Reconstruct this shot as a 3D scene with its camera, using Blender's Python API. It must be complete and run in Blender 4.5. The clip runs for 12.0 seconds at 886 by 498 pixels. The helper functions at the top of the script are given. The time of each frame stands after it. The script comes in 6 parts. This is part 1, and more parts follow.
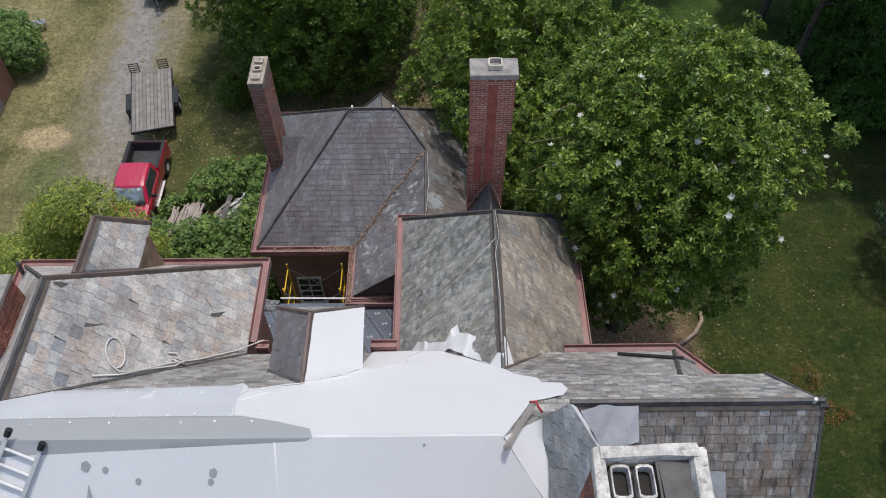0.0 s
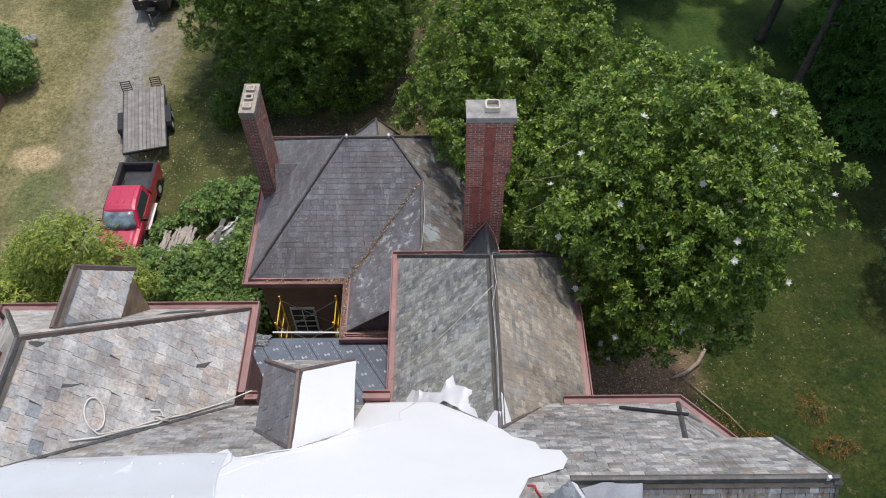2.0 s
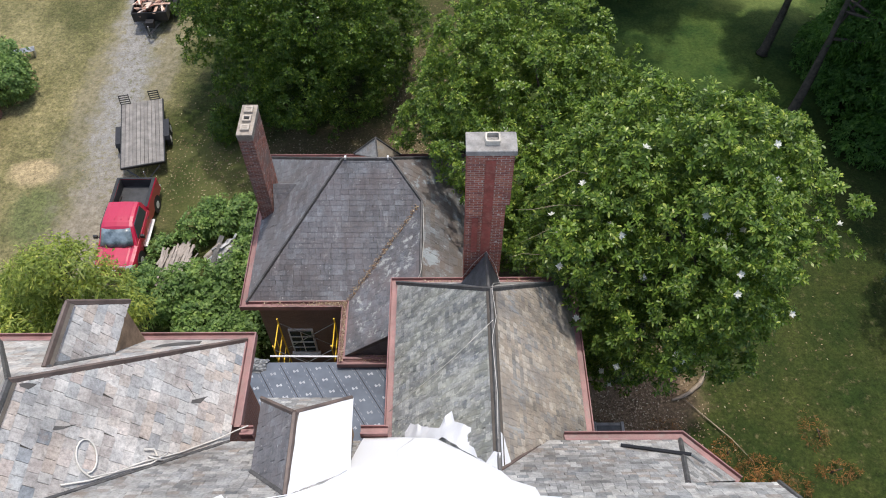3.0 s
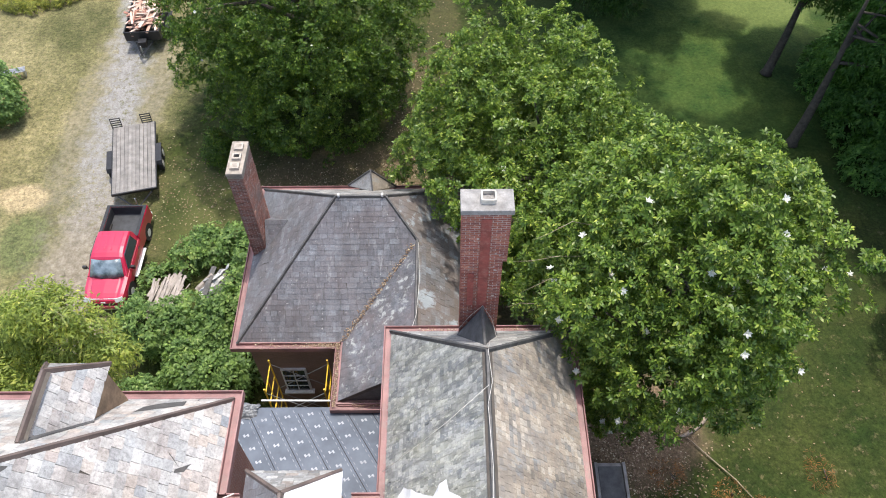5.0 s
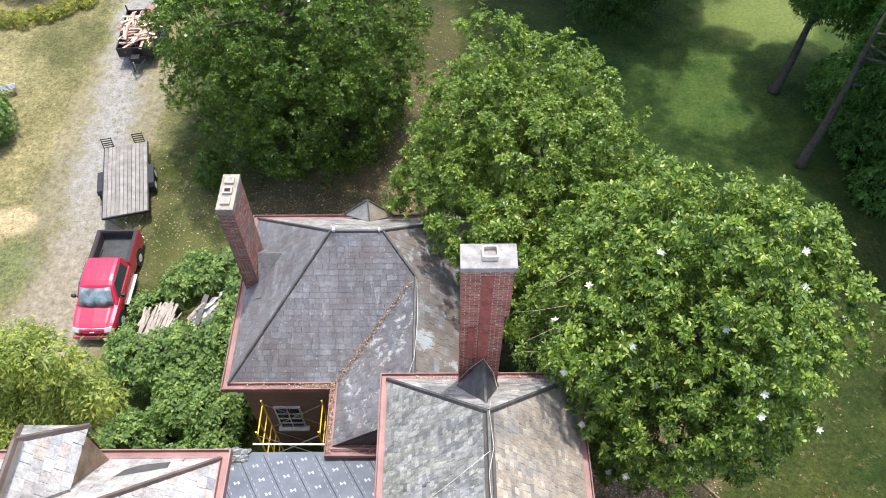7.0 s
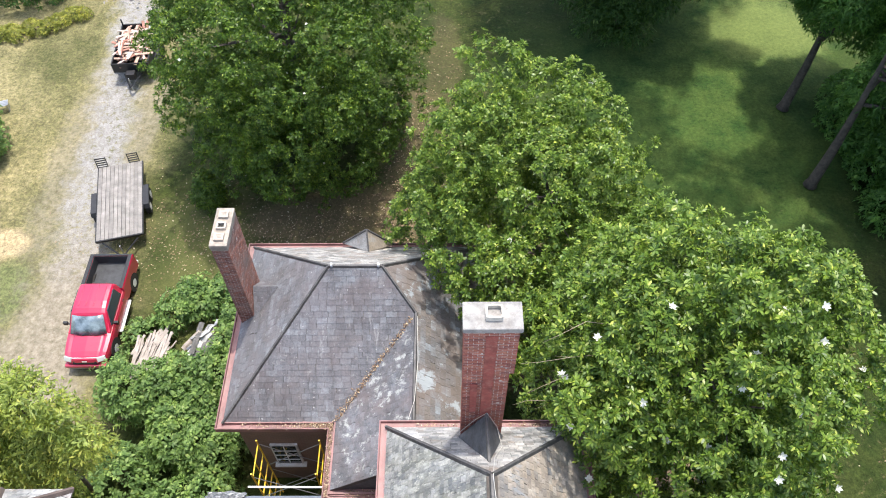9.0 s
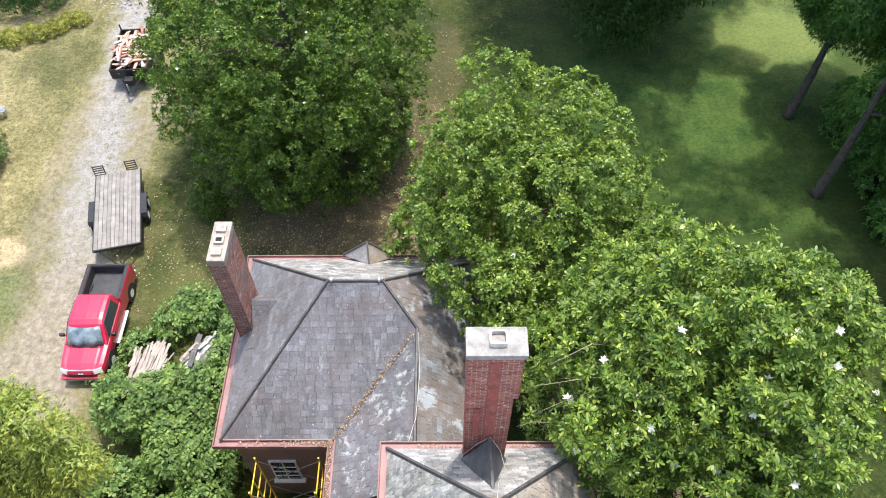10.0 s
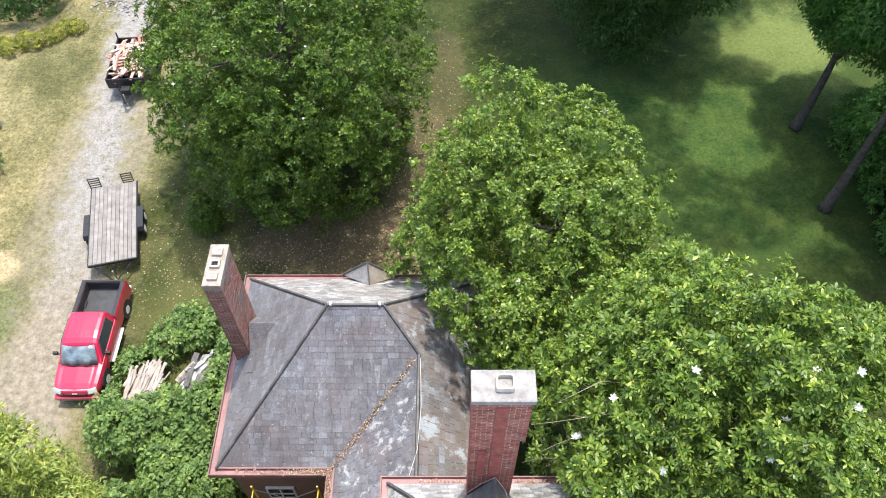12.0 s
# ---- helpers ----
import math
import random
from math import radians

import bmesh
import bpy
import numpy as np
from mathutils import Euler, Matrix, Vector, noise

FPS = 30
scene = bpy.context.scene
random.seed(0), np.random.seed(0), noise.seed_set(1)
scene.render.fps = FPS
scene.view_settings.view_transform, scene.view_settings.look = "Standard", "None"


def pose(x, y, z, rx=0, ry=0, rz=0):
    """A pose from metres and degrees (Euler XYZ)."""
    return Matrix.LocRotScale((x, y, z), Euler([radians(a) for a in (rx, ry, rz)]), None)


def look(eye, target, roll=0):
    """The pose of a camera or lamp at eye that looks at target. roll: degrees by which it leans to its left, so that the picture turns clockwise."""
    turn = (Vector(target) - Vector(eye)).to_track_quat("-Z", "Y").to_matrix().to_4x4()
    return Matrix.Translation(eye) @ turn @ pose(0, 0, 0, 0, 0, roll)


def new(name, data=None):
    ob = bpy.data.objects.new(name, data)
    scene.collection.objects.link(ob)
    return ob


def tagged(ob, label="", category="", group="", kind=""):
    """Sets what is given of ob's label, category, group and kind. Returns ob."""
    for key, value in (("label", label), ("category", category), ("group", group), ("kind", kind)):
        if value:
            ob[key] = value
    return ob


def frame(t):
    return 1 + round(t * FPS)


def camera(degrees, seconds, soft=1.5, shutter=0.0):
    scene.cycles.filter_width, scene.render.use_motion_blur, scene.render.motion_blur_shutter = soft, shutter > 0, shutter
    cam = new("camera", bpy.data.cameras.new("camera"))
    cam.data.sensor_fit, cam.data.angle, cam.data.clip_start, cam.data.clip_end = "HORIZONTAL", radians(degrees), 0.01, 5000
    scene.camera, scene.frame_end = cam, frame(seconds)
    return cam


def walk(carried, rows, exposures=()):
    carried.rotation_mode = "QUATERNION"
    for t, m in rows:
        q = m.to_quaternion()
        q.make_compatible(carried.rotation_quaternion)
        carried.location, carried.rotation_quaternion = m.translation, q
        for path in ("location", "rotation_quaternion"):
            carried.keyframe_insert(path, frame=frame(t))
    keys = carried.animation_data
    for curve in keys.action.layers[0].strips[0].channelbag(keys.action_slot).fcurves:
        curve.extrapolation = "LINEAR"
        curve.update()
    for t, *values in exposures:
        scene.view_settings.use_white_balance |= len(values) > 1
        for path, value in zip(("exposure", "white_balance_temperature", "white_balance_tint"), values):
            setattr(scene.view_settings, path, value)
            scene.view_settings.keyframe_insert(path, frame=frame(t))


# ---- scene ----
cam = camera(61.0, 12.0, soft=1.0)
PATH = [
    (0, (0.272, -0.274, 29.328), (0.272, 0.92, 27.723), -0.5),
    (0.5, (0.305, -0.04, 29.275), (0.306, 1.154, 27.67), -0.5),
    (1, (0.335, 0.303, 29.26), (0.335, 1.497, 27.656), -0.5),
    (1.5, (0.352, 0.701, 29.332), (0.353, 1.896, 27.728), -0.4),
    (2, (0.395, 1.16, 29.457), (0.396, 2.353, 27.852), -0.4),
    (2.5, (0.401, 1.583, 29.59), (0.402, 2.777, 27.986), -0.3),
    (3, (0.432, 2.006, 29.733), (0.432, 3.2, 28.128), -0.3),
    (5, (0.605, 3.703, 29.989), (0.603, 4.893, 28.382), -0.4),
    (5.5, (0.631, 4.15, 29.962), (0.628, 5.339, 28.354), -0.4),
    (6, (0.645, 4.558, 29.911), (0.642, 5.748, 28.304), -0.4),
    (6.5, (0.661, 4.972, 29.894), (0.657, 6.161, 28.286), -0.4),
    (7, (0.66, 5.391, 29.918), (0.656, 6.579, 28.31), -0.4),
    (9, (0.655, 6.925, 29.981), (0.648, 8.109, 28.369), -0.5),
    (9.5, (0.641, 7.266, 29.909), (0.632, 8.45, 28.297), -0.5),
    (10, (0.616, 7.591, 29.88), (0.607, 8.775, 28.268), -0.5),
    (10.5, (0.59, 7.879, 29.856), (0.58, 9.062, 28.243), -0.5),
    (11, (0.566, 8.149, 29.8), (0.555, 9.334, 28.189), -0.5),
    (11.5, (0.526, 8.412, 29.79), (0.516, 9.595, 28.178), -0.4),
    (12, (0.53, 8.63, 29.786), (0.521, 9.812, 28.173), -0.4),
]
walk(cam, [(t, look(eye, target, roll)) for t, eye, target, roll in PATH],
     exposures=[(0, 0.13), (1, 0.20), (2, 0.38), (3, 0.62), (5, 1.12), (6.5, 1.33), (9, 1.47), (12, 1.53)])

# ---- world and sun ----
SUN_AZ, SUN_EL = 22.0, 76.0      # degrees clockwise from +y, degrees up
world = bpy.data.worlds.new("sky")
scene.world = world
world.use_nodes = True
wt = world.node_tree
sky = wt.nodes.new("ShaderNodeTexSky")
sky.sky_type = "NISHITA"
sky.sun_disc = False
sky.sun_elevation, sky.sun_rotation = radians(SUN_EL), radians(SUN_AZ)
sky.air_density, sky.dust_density = 1.0, 2.8
wt.nodes["Background"].inputs["Strength"].default_value = 0.15
wt.links.new(sky.outputs[0], wt.nodes["Background"].inputs["Color"])
sun_data = bpy.data.lights.new("sun", "SUN")
sun_data.energy, sun_data.angle, sun_data.color = 1.9, radians(1.5), (1.0, 0.965, 0.90)
sun = new("sun", sun_data)
sd = Vector((math.sin(radians(SUN_AZ)) * math.cos(radians(SUN_EL)), math.cos(radians(SUN_AZ)) * math.cos(radians(SUN_EL)), math.sin(radians(SUN_EL))))
sun.matrix_world = look(sd * 120, (0, 0, 0))


# ---- materials ----
def shade(name, rough=0.7, metal=0.0, spec=0.5):
    m = bpy.data.materials.new(name)
    m.use_nodes = True
    t = m.node_tree
    b = t.nodes["Principled BSDF"]
    b.inputs["Roughness"].default_value, b.inputs["Metallic"].default_value = rough, metal
    b.inputs["Specular IOR Level"].default_value = spec
    return m, t, b


def node(t, kind, **sets):
    n = t.nodes.new(kind)
    for k, v in sets.items():
        n.inputs[k].default_value = v
    return n


def ramp(t, fac, stops):
    r = t.nodes.new("ShaderNodeValToRGB")
    e = r.color_ramp.elements
    while len(e) < len(stops):
        e.new(0.5)
    for el, (p, c) in zip(e, stops):
        el.position, el.color = p, (*c, 1)
    t.links.new(fac, r.inputs[0])
    return r.outputs[0]


def noise_of(t, scale, detail=4.0, rough=0.6, stretch=None):
    geo = t.nodes.new("ShaderNodeNewGeometry")
    n = node(t, "ShaderNodeTexNoise", Scale=scale, Detail=detail, Roughness=rough)
    src = geo.outputs["Position"]
    if stretch:
        mp = t.nodes.new("ShaderNodeMapping")
        mp.inputs["Scale"].default_value = stretch
        t.links.new(src, mp.inputs[0])
        src = mp.outputs[0]
    t.links.new(src, n.inputs["Vector"])
    return n.outputs[0]


def mix(t, mode, fac, a, b):
    m = t.nodes.new("ShaderNodeMix")
    m.data_type, m.blend_type = "RGBA", mode
    for sock, val in ((m.inputs[0], fac), (m.inputs[6], a), (m.inputs[7], b)):
        if isinstance(val, (int, float)):
            sock.default_value = val
        elif isinstance(val, tuple):
            sock.default_value = (*val, 1)
        else:
            t.links.new(val, sock)
    return m.outputs[2]


def bump(t, b, height, strength=0.4, dist=0.02):
    n = node(t, "ShaderNodeBump", Strength=strength, Distance=dist)
    t.links.new(height, n.inputs["Height"])
    t.links.new(n.outputs[0], b.inputs["Normal"])


def plain(name, c, rough=0.6, metal=0.0, vary=0.25, scale=3.0, fine=40.0, relief=0.2, dirt=None):
    """One colour with variation at two scales and fine relief."""
    m, t, b = shade(name, rough, metal)
    lo, hi = tuple(v * (1 - vary) for v in c), tuple(min(1, v * (1 + vary)) for v in c)
    big = ramp(t, noise_of(t, scale), [(0.3, lo), (0.7, hi)])
    fn = noise_of(t, fine, 3)
    col = mix(t, "MULTIPLY", 0.5, big, ramp(t, fn, [(0.25, (0.65, 0.65, 0.65)), (0.7, (1, 1, 1))]))
    if dirt:
        col = mix(t, "MIX", ramp(t, noise_of(t, scale * 2.3, 6, 0.7), [(0.5, (0, 0, 0)), (0.72, (0.8, 0.8, 0.8))]), col, dirt)
    t.links.new(col, b.inputs["Base Color"])
    bump(t, b, fn, relief, 0.01)
    return m


def slate(name, colours, island, stain=(0.05, 0.05, 0.045), stain_from=0.55, rough=0.6, moss=None, fine=14.0, streak=None, speck=False, layers=()):
    """Roof slates: each piece its own tint, weather stains across pieces, streaks down the slope."""
    m, t, b = shade(name, rough, 0, 0.5)
    if island:
        rnd = t.nodes.new("ShaderNodeNewGeometry").outputs["Random Per Island"]
    else:
        rnd = t.nodes.new("ShaderNodeObjectInfo").outputs["Random"]
    k = len(colours)
    own = ramp(t, rnd, [(i / (k - 1), c) for i, c in enumerate(colours)])
    fn = noise_of(t, fine, 6, 0.75)
    col = mix(t, "MULTIPLY", 0.85, own, ramp(t, fn, [(0.28, (0.45, 0.45, 0.45)), (0.52, (1, 1, 1)), (0.75, (1.35, 1.33, 1.3))]))
    md = noise_of(t, 2.4, 6, 0.72, streak)
    col = mix(t, "MULTIPLY", 0.8, col, ramp(t, md, [(0.3, (0.62, 0.61, 0.60)), (0.5, (1, 1, 1)), (0.72, (1.3, 1.3, 1.28))]))
    st = ramp(t, noise_of(t, 0.8, 6, 0.68), [(stain_from - 0.08, (0, 0, 0)), (stain_from + 0.16, (0.75, 0.75, 0.75))])
    col = mix(t, "MIX", st, col, stain)
    if moss:
        ms = ramp(t, noise_of(t, 3.2, 6, 0.75), [(0.60, (0, 0, 0)), (0.70, (0.8, 0.8, 0.8))])
        col = mix(t, "MIX", ms, col, moss)
    for c, scale, lo, hi, amount, stretch in layers:
        fade = ramp(t, noise_of(t, scale, 7, 0.74, stretch), [(lo, (0, 0, 0)), (hi, (amount, amount, amount))])
        col = mix(t, "MIX", fade, col, c)
    grime = ramp(t, noise_of(t, 0.45, 7, 0.72, streak), [(0.36, (0.68, 0.67, 0.66)), (0.5, (1, 1, 1)), (0.66, (1.22, 1.22, 1.22))])
    col = mix(t, "MULTIPLY", 0.9, col, grime)
    if speck:
        sp = ramp(t, noise_of(t, 9.0, 4, 0.6), [(0.66, (0, 0, 0)), (0.70, (0.75, 0.75, 0.75))])
        col = mix(t, "MIX", sp, col, (0.40, 0.40, 0.385))
    t.links.new(col, b.inputs["Base Color"])
    bump(t, b, fn, 0.45, 0.014)
    return m


def leafy(name, dark, mid, light, rough=0.35, through_=0.25):
    m, t, b = shade(name, rough, 0, 0.32)
    geo = t.nodes.new("ShaderNodeNewGeometry")
    lo = tuple(0.8 * a + 0.2 * c for a, c in zip(dark, mid))
    hi = tuple(0.85 * a + 0.15 * c for a, c in zip(light, mid))
    col = ramp(t, geo.outputs["Random Per Island"], [(0.0, lo), (0.45, mid), (0.8, mid), (1.0, hi)])
    col = mix(t, "MULTIPLY", 1.0, col, ramp(t, noise_of(t, 4.6, 2, 0.5), [(0.37, (0.72, 0.76, 0.78)), (0.5, (1.0, 1.0, 1.0)), (0.62, (1.3, 1.24, 1.12))]))
    col = mix(t, "MULTIPLY", 0.9, col, ramp(t, noise_of(t, 1.3, 4, 0.6), [(0.32, (0.66, 0.72, 0.72)), (0.5, (0.97, 0.98, 0.97)), (0.68, (1.4, 1.3, 1.1))]))
    t.links.new(col, b.inputs["Base Color"])
    tr = t.nodes.new("ShaderNodeBsdfTranslucent")
    t.links.new(col, tr.inputs[0])
    ms = t.nodes.new("ShaderNodeMixShader")
    ms.inputs[0].default_value = through_
    t.links.new(b.outputs[0], ms.inputs[1])
    t.links.new(tr.outputs[0], ms.inputs[2])
    t.links.new(ms.outputs[0], t.nodes["Material Output"].inputs[0])
    return m


def brickwork(name, c1, c2, mortar, stain):
    """Brick walls too far off for single bricks; courses follow the wall's height."""
    m, t, b = shade(name, 0.85)
    geo = t.nodes.new("ShaderNodeNewGeometry")
    sep = t.nodes.new("ShaderNodeSeparateXYZ")
    t.links.new(geo.outputs["Position"], sep.inputs[0])
    add = t.nodes.new("ShaderNodeMath")
    t.links.new(sep.outputs[0], add.inputs[0])
    t.links.new(sep.outputs[1], add.inputs[1])
    cmb = t.nodes.new("ShaderNodeCombineXYZ")
    t.links.new(add.outputs[0], cmb.inputs[0])
    t.links.new(sep.outputs[2], cmb.inputs[1])
    br = t.nodes.new("ShaderNodeTexBrick")
    t.links.new(cmb.outputs[0], br.inputs["Vector"])
    for k, v in (("Color1", (*c1, 1)), ("Color2", (*c2, 1)), ("Mortar", (*mortar, 1)), ("Scale", 1.0), ("Mortar Size", 0.008), ("Brick Width", 0.21), ("Row Height", 0.075)):
        br.inputs[k].default_value = v
    st = ramp(t, noise_of(t, 0.9, 6, 0.7), [(0.45, (0, 0, 0)), (0.75, (0.7, 0.7, 0.7))])
    col = mix(t, "MIX", st, br.outputs[0], stain)
    t.links.new(col, b.inputs["Base Color"])
    bump(t, b, br.outputs[1], -0.5, 0.01)
    return m


PAL = {
    "buff": [(0.30, 0.30, 0.30), (0.54, 0.515, 0.485), (0.48, 0.41, 0.355), (0.42, 0.415, 0.405), (0.59, 0.565, 0.535), (0.47, 0.40, 0.36), (0.40, 0.405, 0.40), (0.52, 0.50, 0.475), (0.37, 0.33, 0.305), (0.57, 0.535, 0.50), (0.25, 0.27, 0.29)],
    "grey": [(0.14, 0.15, 0.155), (0.33, 0.333, 0.318), (0.19, 0.20, 0.20), (0.46, 0.455, 0.435), (0.235, 0.24, 0.232), (0.16, 0.172, 0.182), (0.38, 0.375, 0.35), (0.235, 0.25, 0.262)],
    "tan": [(0.21, 0.195, 0.17), (0.44, 0.37, 0.29), (0.33, 0.285, 0.23), (0.52, 0.46, 0.38), (0.21, 0.21, 0.205), (0.39, 0.32, 0.25), (0.30, 0.265, 0.22)],
    "pale": [(0.17, 0.17, 0.165), (0.40, 0.39, 0.37), (0.28, 0.28, 0.28), (0.50, 0.48, 0.45), (0.18, 0.19, 0.195), (0.34, 0.29, 0.25)],
    "dark": [(0.120, 0.122, 0.132), (0.142, 0.144, 0.155), (0.136, 0.136, 0.146), (0.155, 0.157, 0.168), (0.168, 0.175, 0.19), (0.20, 0.212, 0.228)],
    "brown": [(0.13, 0.13, 0.13), (0.27, 0.265, 0.255), (0.19, 0.185, 0.18), (0.33, 0.33, 0.325), (0.20, 0.17, 0.145), (0.44, 0.45, 0.45)],
    "blue": [(0.13, 0.15, 0.17), (0.20, 0.22, 0.24), (0.16, 0.18, 0.20), (0.27, 0.29, 0.31)],
    "mixed": [(0.13, 0.13, 0.135), (0.17, 0.155, 0.14), (0.15, 0.15, 0.155), (0.20, 0.21, 0.22), (0.25, 0.29, 0.32)],
}
STAIN = {"buff": ((0.30, 0.27, 0.25), 0.62, None), "grey": ((0.12, 0.12, 0.10), 0.55, (0.36, 0.37, 0.28)), "tan": ((0.22, 0.195, 0.17), 0.55, None),
         "pale": ((0.17, 0.16, 0.145), 0.56, (0.42, 0.41, 0.38)), "dark": ((0.125, 0.105, 0.10), 0.55, (0.29, 0.29, 0.285)), "brown": ((0.075, 0.06, 0.05), 0.52, (0.27, 0.21, 0.13)),
         "blue": ((0.12, 0.12, 0.12), 0.6, None), "mixed": ((0.16, 0.13, 0.115), 0.48, None)}
PAL["lichened"] = PAL["dark"]
STAIN["lichened"] = STAIN["dark"]
# moss, rust, lichen and soot that lie over several slates: colour, scale, from, to, amount, stretch
LAYERS = {
    "grey": [((0.29, 0.285, 0.20), 1.1, 0.46, 0.62, 0.4, (0.5, 1.6, 0.5)), ((0.52, 0.51, 0.44), 6.5, 0.55, 0.62, 0.75, (0.7, 1.3, 0.7)), ((0.075, 0.08, 0.08), 1.7, 0.54, 0.66, 0.65, (0.4, 1.8, 0.4))],
    "tan": [((0.34, 0.285, 0.225), 0.7, 0.45, 0.62, 0.4, None), ((0.17, 0.165, 0.16), 0.5, 0.50, 0.62, 0.55, (0.6, 1.4, 0.6)), ((0.09, 0.09, 0.09), 4.5, 0.61, 0.67, 0.7, None), ((0.26, 0.29, 0.31), 1.2, 0.58, 0.64, 0.6, (0.5, 1.6, 0.5))],
    "pale": [((0.19, 0.125, 0.085), 1.6, 0.55, 0.65, 0.5, None), ((0.48, 0.47, 0.44), 3.5, 0.58, 0.66, 0.6, None)],
    "dark": [((0.16, 0.13, 0.13), 0.6, 0.44, 0.60, 0.35, None), ((0.38, 0.38, 0.375), 2.2, 0.60, 0.68, 0.5, (1.6, 0.4, 0.4)), ((0.5, 0.5, 0.5), 8.0, 0.67, 0.70, 0.7, None)],
    "lichened": [((0.16, 0.125, 0.12), 0.6, 0.44, 0.60, 0.5, None), ((0.44, 0.45, 0.42), 2.6, 0.54, 0.61, 0.8, (1.0, 1.0, 0.6)), ((0.5, 0.5, 0.5), 8.0, 0.67, 0.70, 0.7, None)],
    "brown": [((0.21, 0.135, 0.085), 0.9, 0.48, 0.60, 0.55, (1.8, 0.5, 0.5)), ((0.44, 0.43, 0.41), 2.6, 0.55, 0.64, 0.65, (2.0, 0.6, 0.6)), ((0.045, 0.042, 0.04), 3.2, 0.53, 0.64, 0.75, (2.2, 0.5, 0.5))],
    "buff": [((0.13, 0.125, 0.12), 2.8, 0.63, 0.70, 0.6, None), ((0.32, 0.235, 0.19), 1.9, 0.60, 0.68, 0.4, None)],
    "mixed": [((0.17, 0.135, 0.115), 0.6, 0.44, 0.58, 0.6, None), ((0.35, 0.40, 0.43), 0.8, 0.56, 0.61, 0.75, None), ((0.45, 0.45, 0.44), 5.0, 0.64, 0.68, 0.6, None)],
}
SLATE = {(k, i): slate("slate_" + k, PAL[k], i, STAIN[k][0], STAIN[k][1], 0.55, STAIN[k][2], 14.0, {"dark": (1.6, 0.35, 0.35), "brown": (1.6, 0.4, 0.4), "grey": (0.5, 1.6, 0.5), "tan": (0.5, 1.6, 0.5), "mixed": (0.5, 1.6, 0.5)}.get(k), k in ("dark", "grey", "mixed", "brown"), LAYERS.get(k, ())) for k in PAL for i in (False, True)}
M_DECK = plain("old_roof_boards", (0.10, 0.085, 0.07), 0.9)
M_GUT = plain("faded_red_gutter_paint", (0.28, 0.145, 0.135), 0.55, 0, 0.3, 1.2, 30, 0.25, (0.22, 0.17, 0.15))
M_CAP = plain("weathered_ridge_metal", (0.075, 0.072, 0.07), 0.6, 0.0, 0.35, 2.0, 30, 0.3, (0.15, 0.145, 0.14))
M_COPPER = plain("brown_ridge_metal", (0.13, 0.095, 0.08), 0.6, 0.0, 0.35, 2.0, 30, 0.3)
M_MEMB = plain("white_roof_membrane", (0.755, 0.755, 0.765), 0.6, 0, 0.025, 0.5, 70, 0.12)
# lighter copy of the membrane, makes up for the south slope's missing light
M_MEMBN = plain("south_lightened_membrane", (0.88, 0.88, 0.88), 0.55, 0, 0.02, 0.5, 70, 0.03)
M_MEMBG = plain("grey_roof_membrane", (0.43, 0.45, 0.465), 0.5, 0, 0.04, 0.6, 70, 0.12)
M_WALL = brickwork("house_brick", (0.30, 0.13, 0.085), (0.24, 0.10, 0.07), (0.34, 0.28, 0.24), (0.16, 0.11, 0.09))
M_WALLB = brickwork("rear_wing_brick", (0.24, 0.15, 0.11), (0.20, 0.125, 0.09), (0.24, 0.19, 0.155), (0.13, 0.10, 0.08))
M_MORTAR = plain("mortar", (0.50, 0.44, 0.39), 0.95)
M_REDPAINT = plain("peeling_dark_red_paint", (0.29, 0.072, 0.055), 0.75, 0, 0.35, 3, 25, 0.4, (0.36, 0.17, 0.13))
M_CEMENT = plain("pale_cement", (0.30, 0.285, 0.265), 0.9, 0, 0.3, 4, 30, 0.5, (0.17, 0.15, 0.13))
M_RIM = plain("whitened_mortar", (0.58, 0.56, 0.52), 0.9, 0, 0.3, 5, 30, 0.7, (0.10, 0.075, 0.06))
M_SOOT = plain("sooty_flue", (0.03, 0.028, 0.025), 0.95)
M_CLAY = plain("flue_tile", (0.55, 0.50, 0.42), 0.85)
M_DARKSLAB = plain("dark_stone_slab", (0.12, 0.115, 0.11), 0.8, 0, 0.3, 3, 30, 0.4)
M_WHITE = plain("white_paint", (0.72, 0.72, 0.70), 0.5, 0, 0.1, 2, 20, 0.15, (0.45, 0.42, 0.38))
M_GLASS, _t, _b = shade("window_glass", 0.05, 0, 0.6)
_b.inputs["Base Color"].default_value = (0.03, 0.04, 0.05, 1)
M_YELLOW = plain("yellow_scaffold_paint", (0.78, 0.50, 0.03), 0.45, 0, 0.15, 2, 20, 0.1)
M_STEEL = plain("galvanised_steel", (0.42, 0.43, 0.44), 0.4, 0.7, 0.2)
M_BLACK = plain("black_painted_steel", (0.022, 0.022, 0.024), 0.45, 0.2, 0.3)
M_TYRE = plain("tyre_rubber", (0.025, 0.025, 0.025), 0.85, 0, 0.3)
M_ALU = plain("aluminium", (0.80, 0.80, 0.80), 0.4, 0.15, 0.08)
M_PLANK = plain("grey_weathered_planks", (0.31, 0.285, 0.26), 0.85, 0, 0.3, 2.5, 30, 0.4)
M_LUMBER = plain("fresh_torn_lumber", (0.48, 0.31, 0.23), 0.8, 0, 0.4, 2, 30, 0.4)
M_OLDWOOD = plain("silvered_scrap_wood", (0.36, 0.31, 0.27), 0.85, 0, 0.3, 2, 30, 0.4)
M_CHEEK = plain("stained_dormer_boards", (0.30, 0.20, 0.12), 0.8, 0, 0.4, 3, 30, 0.4)
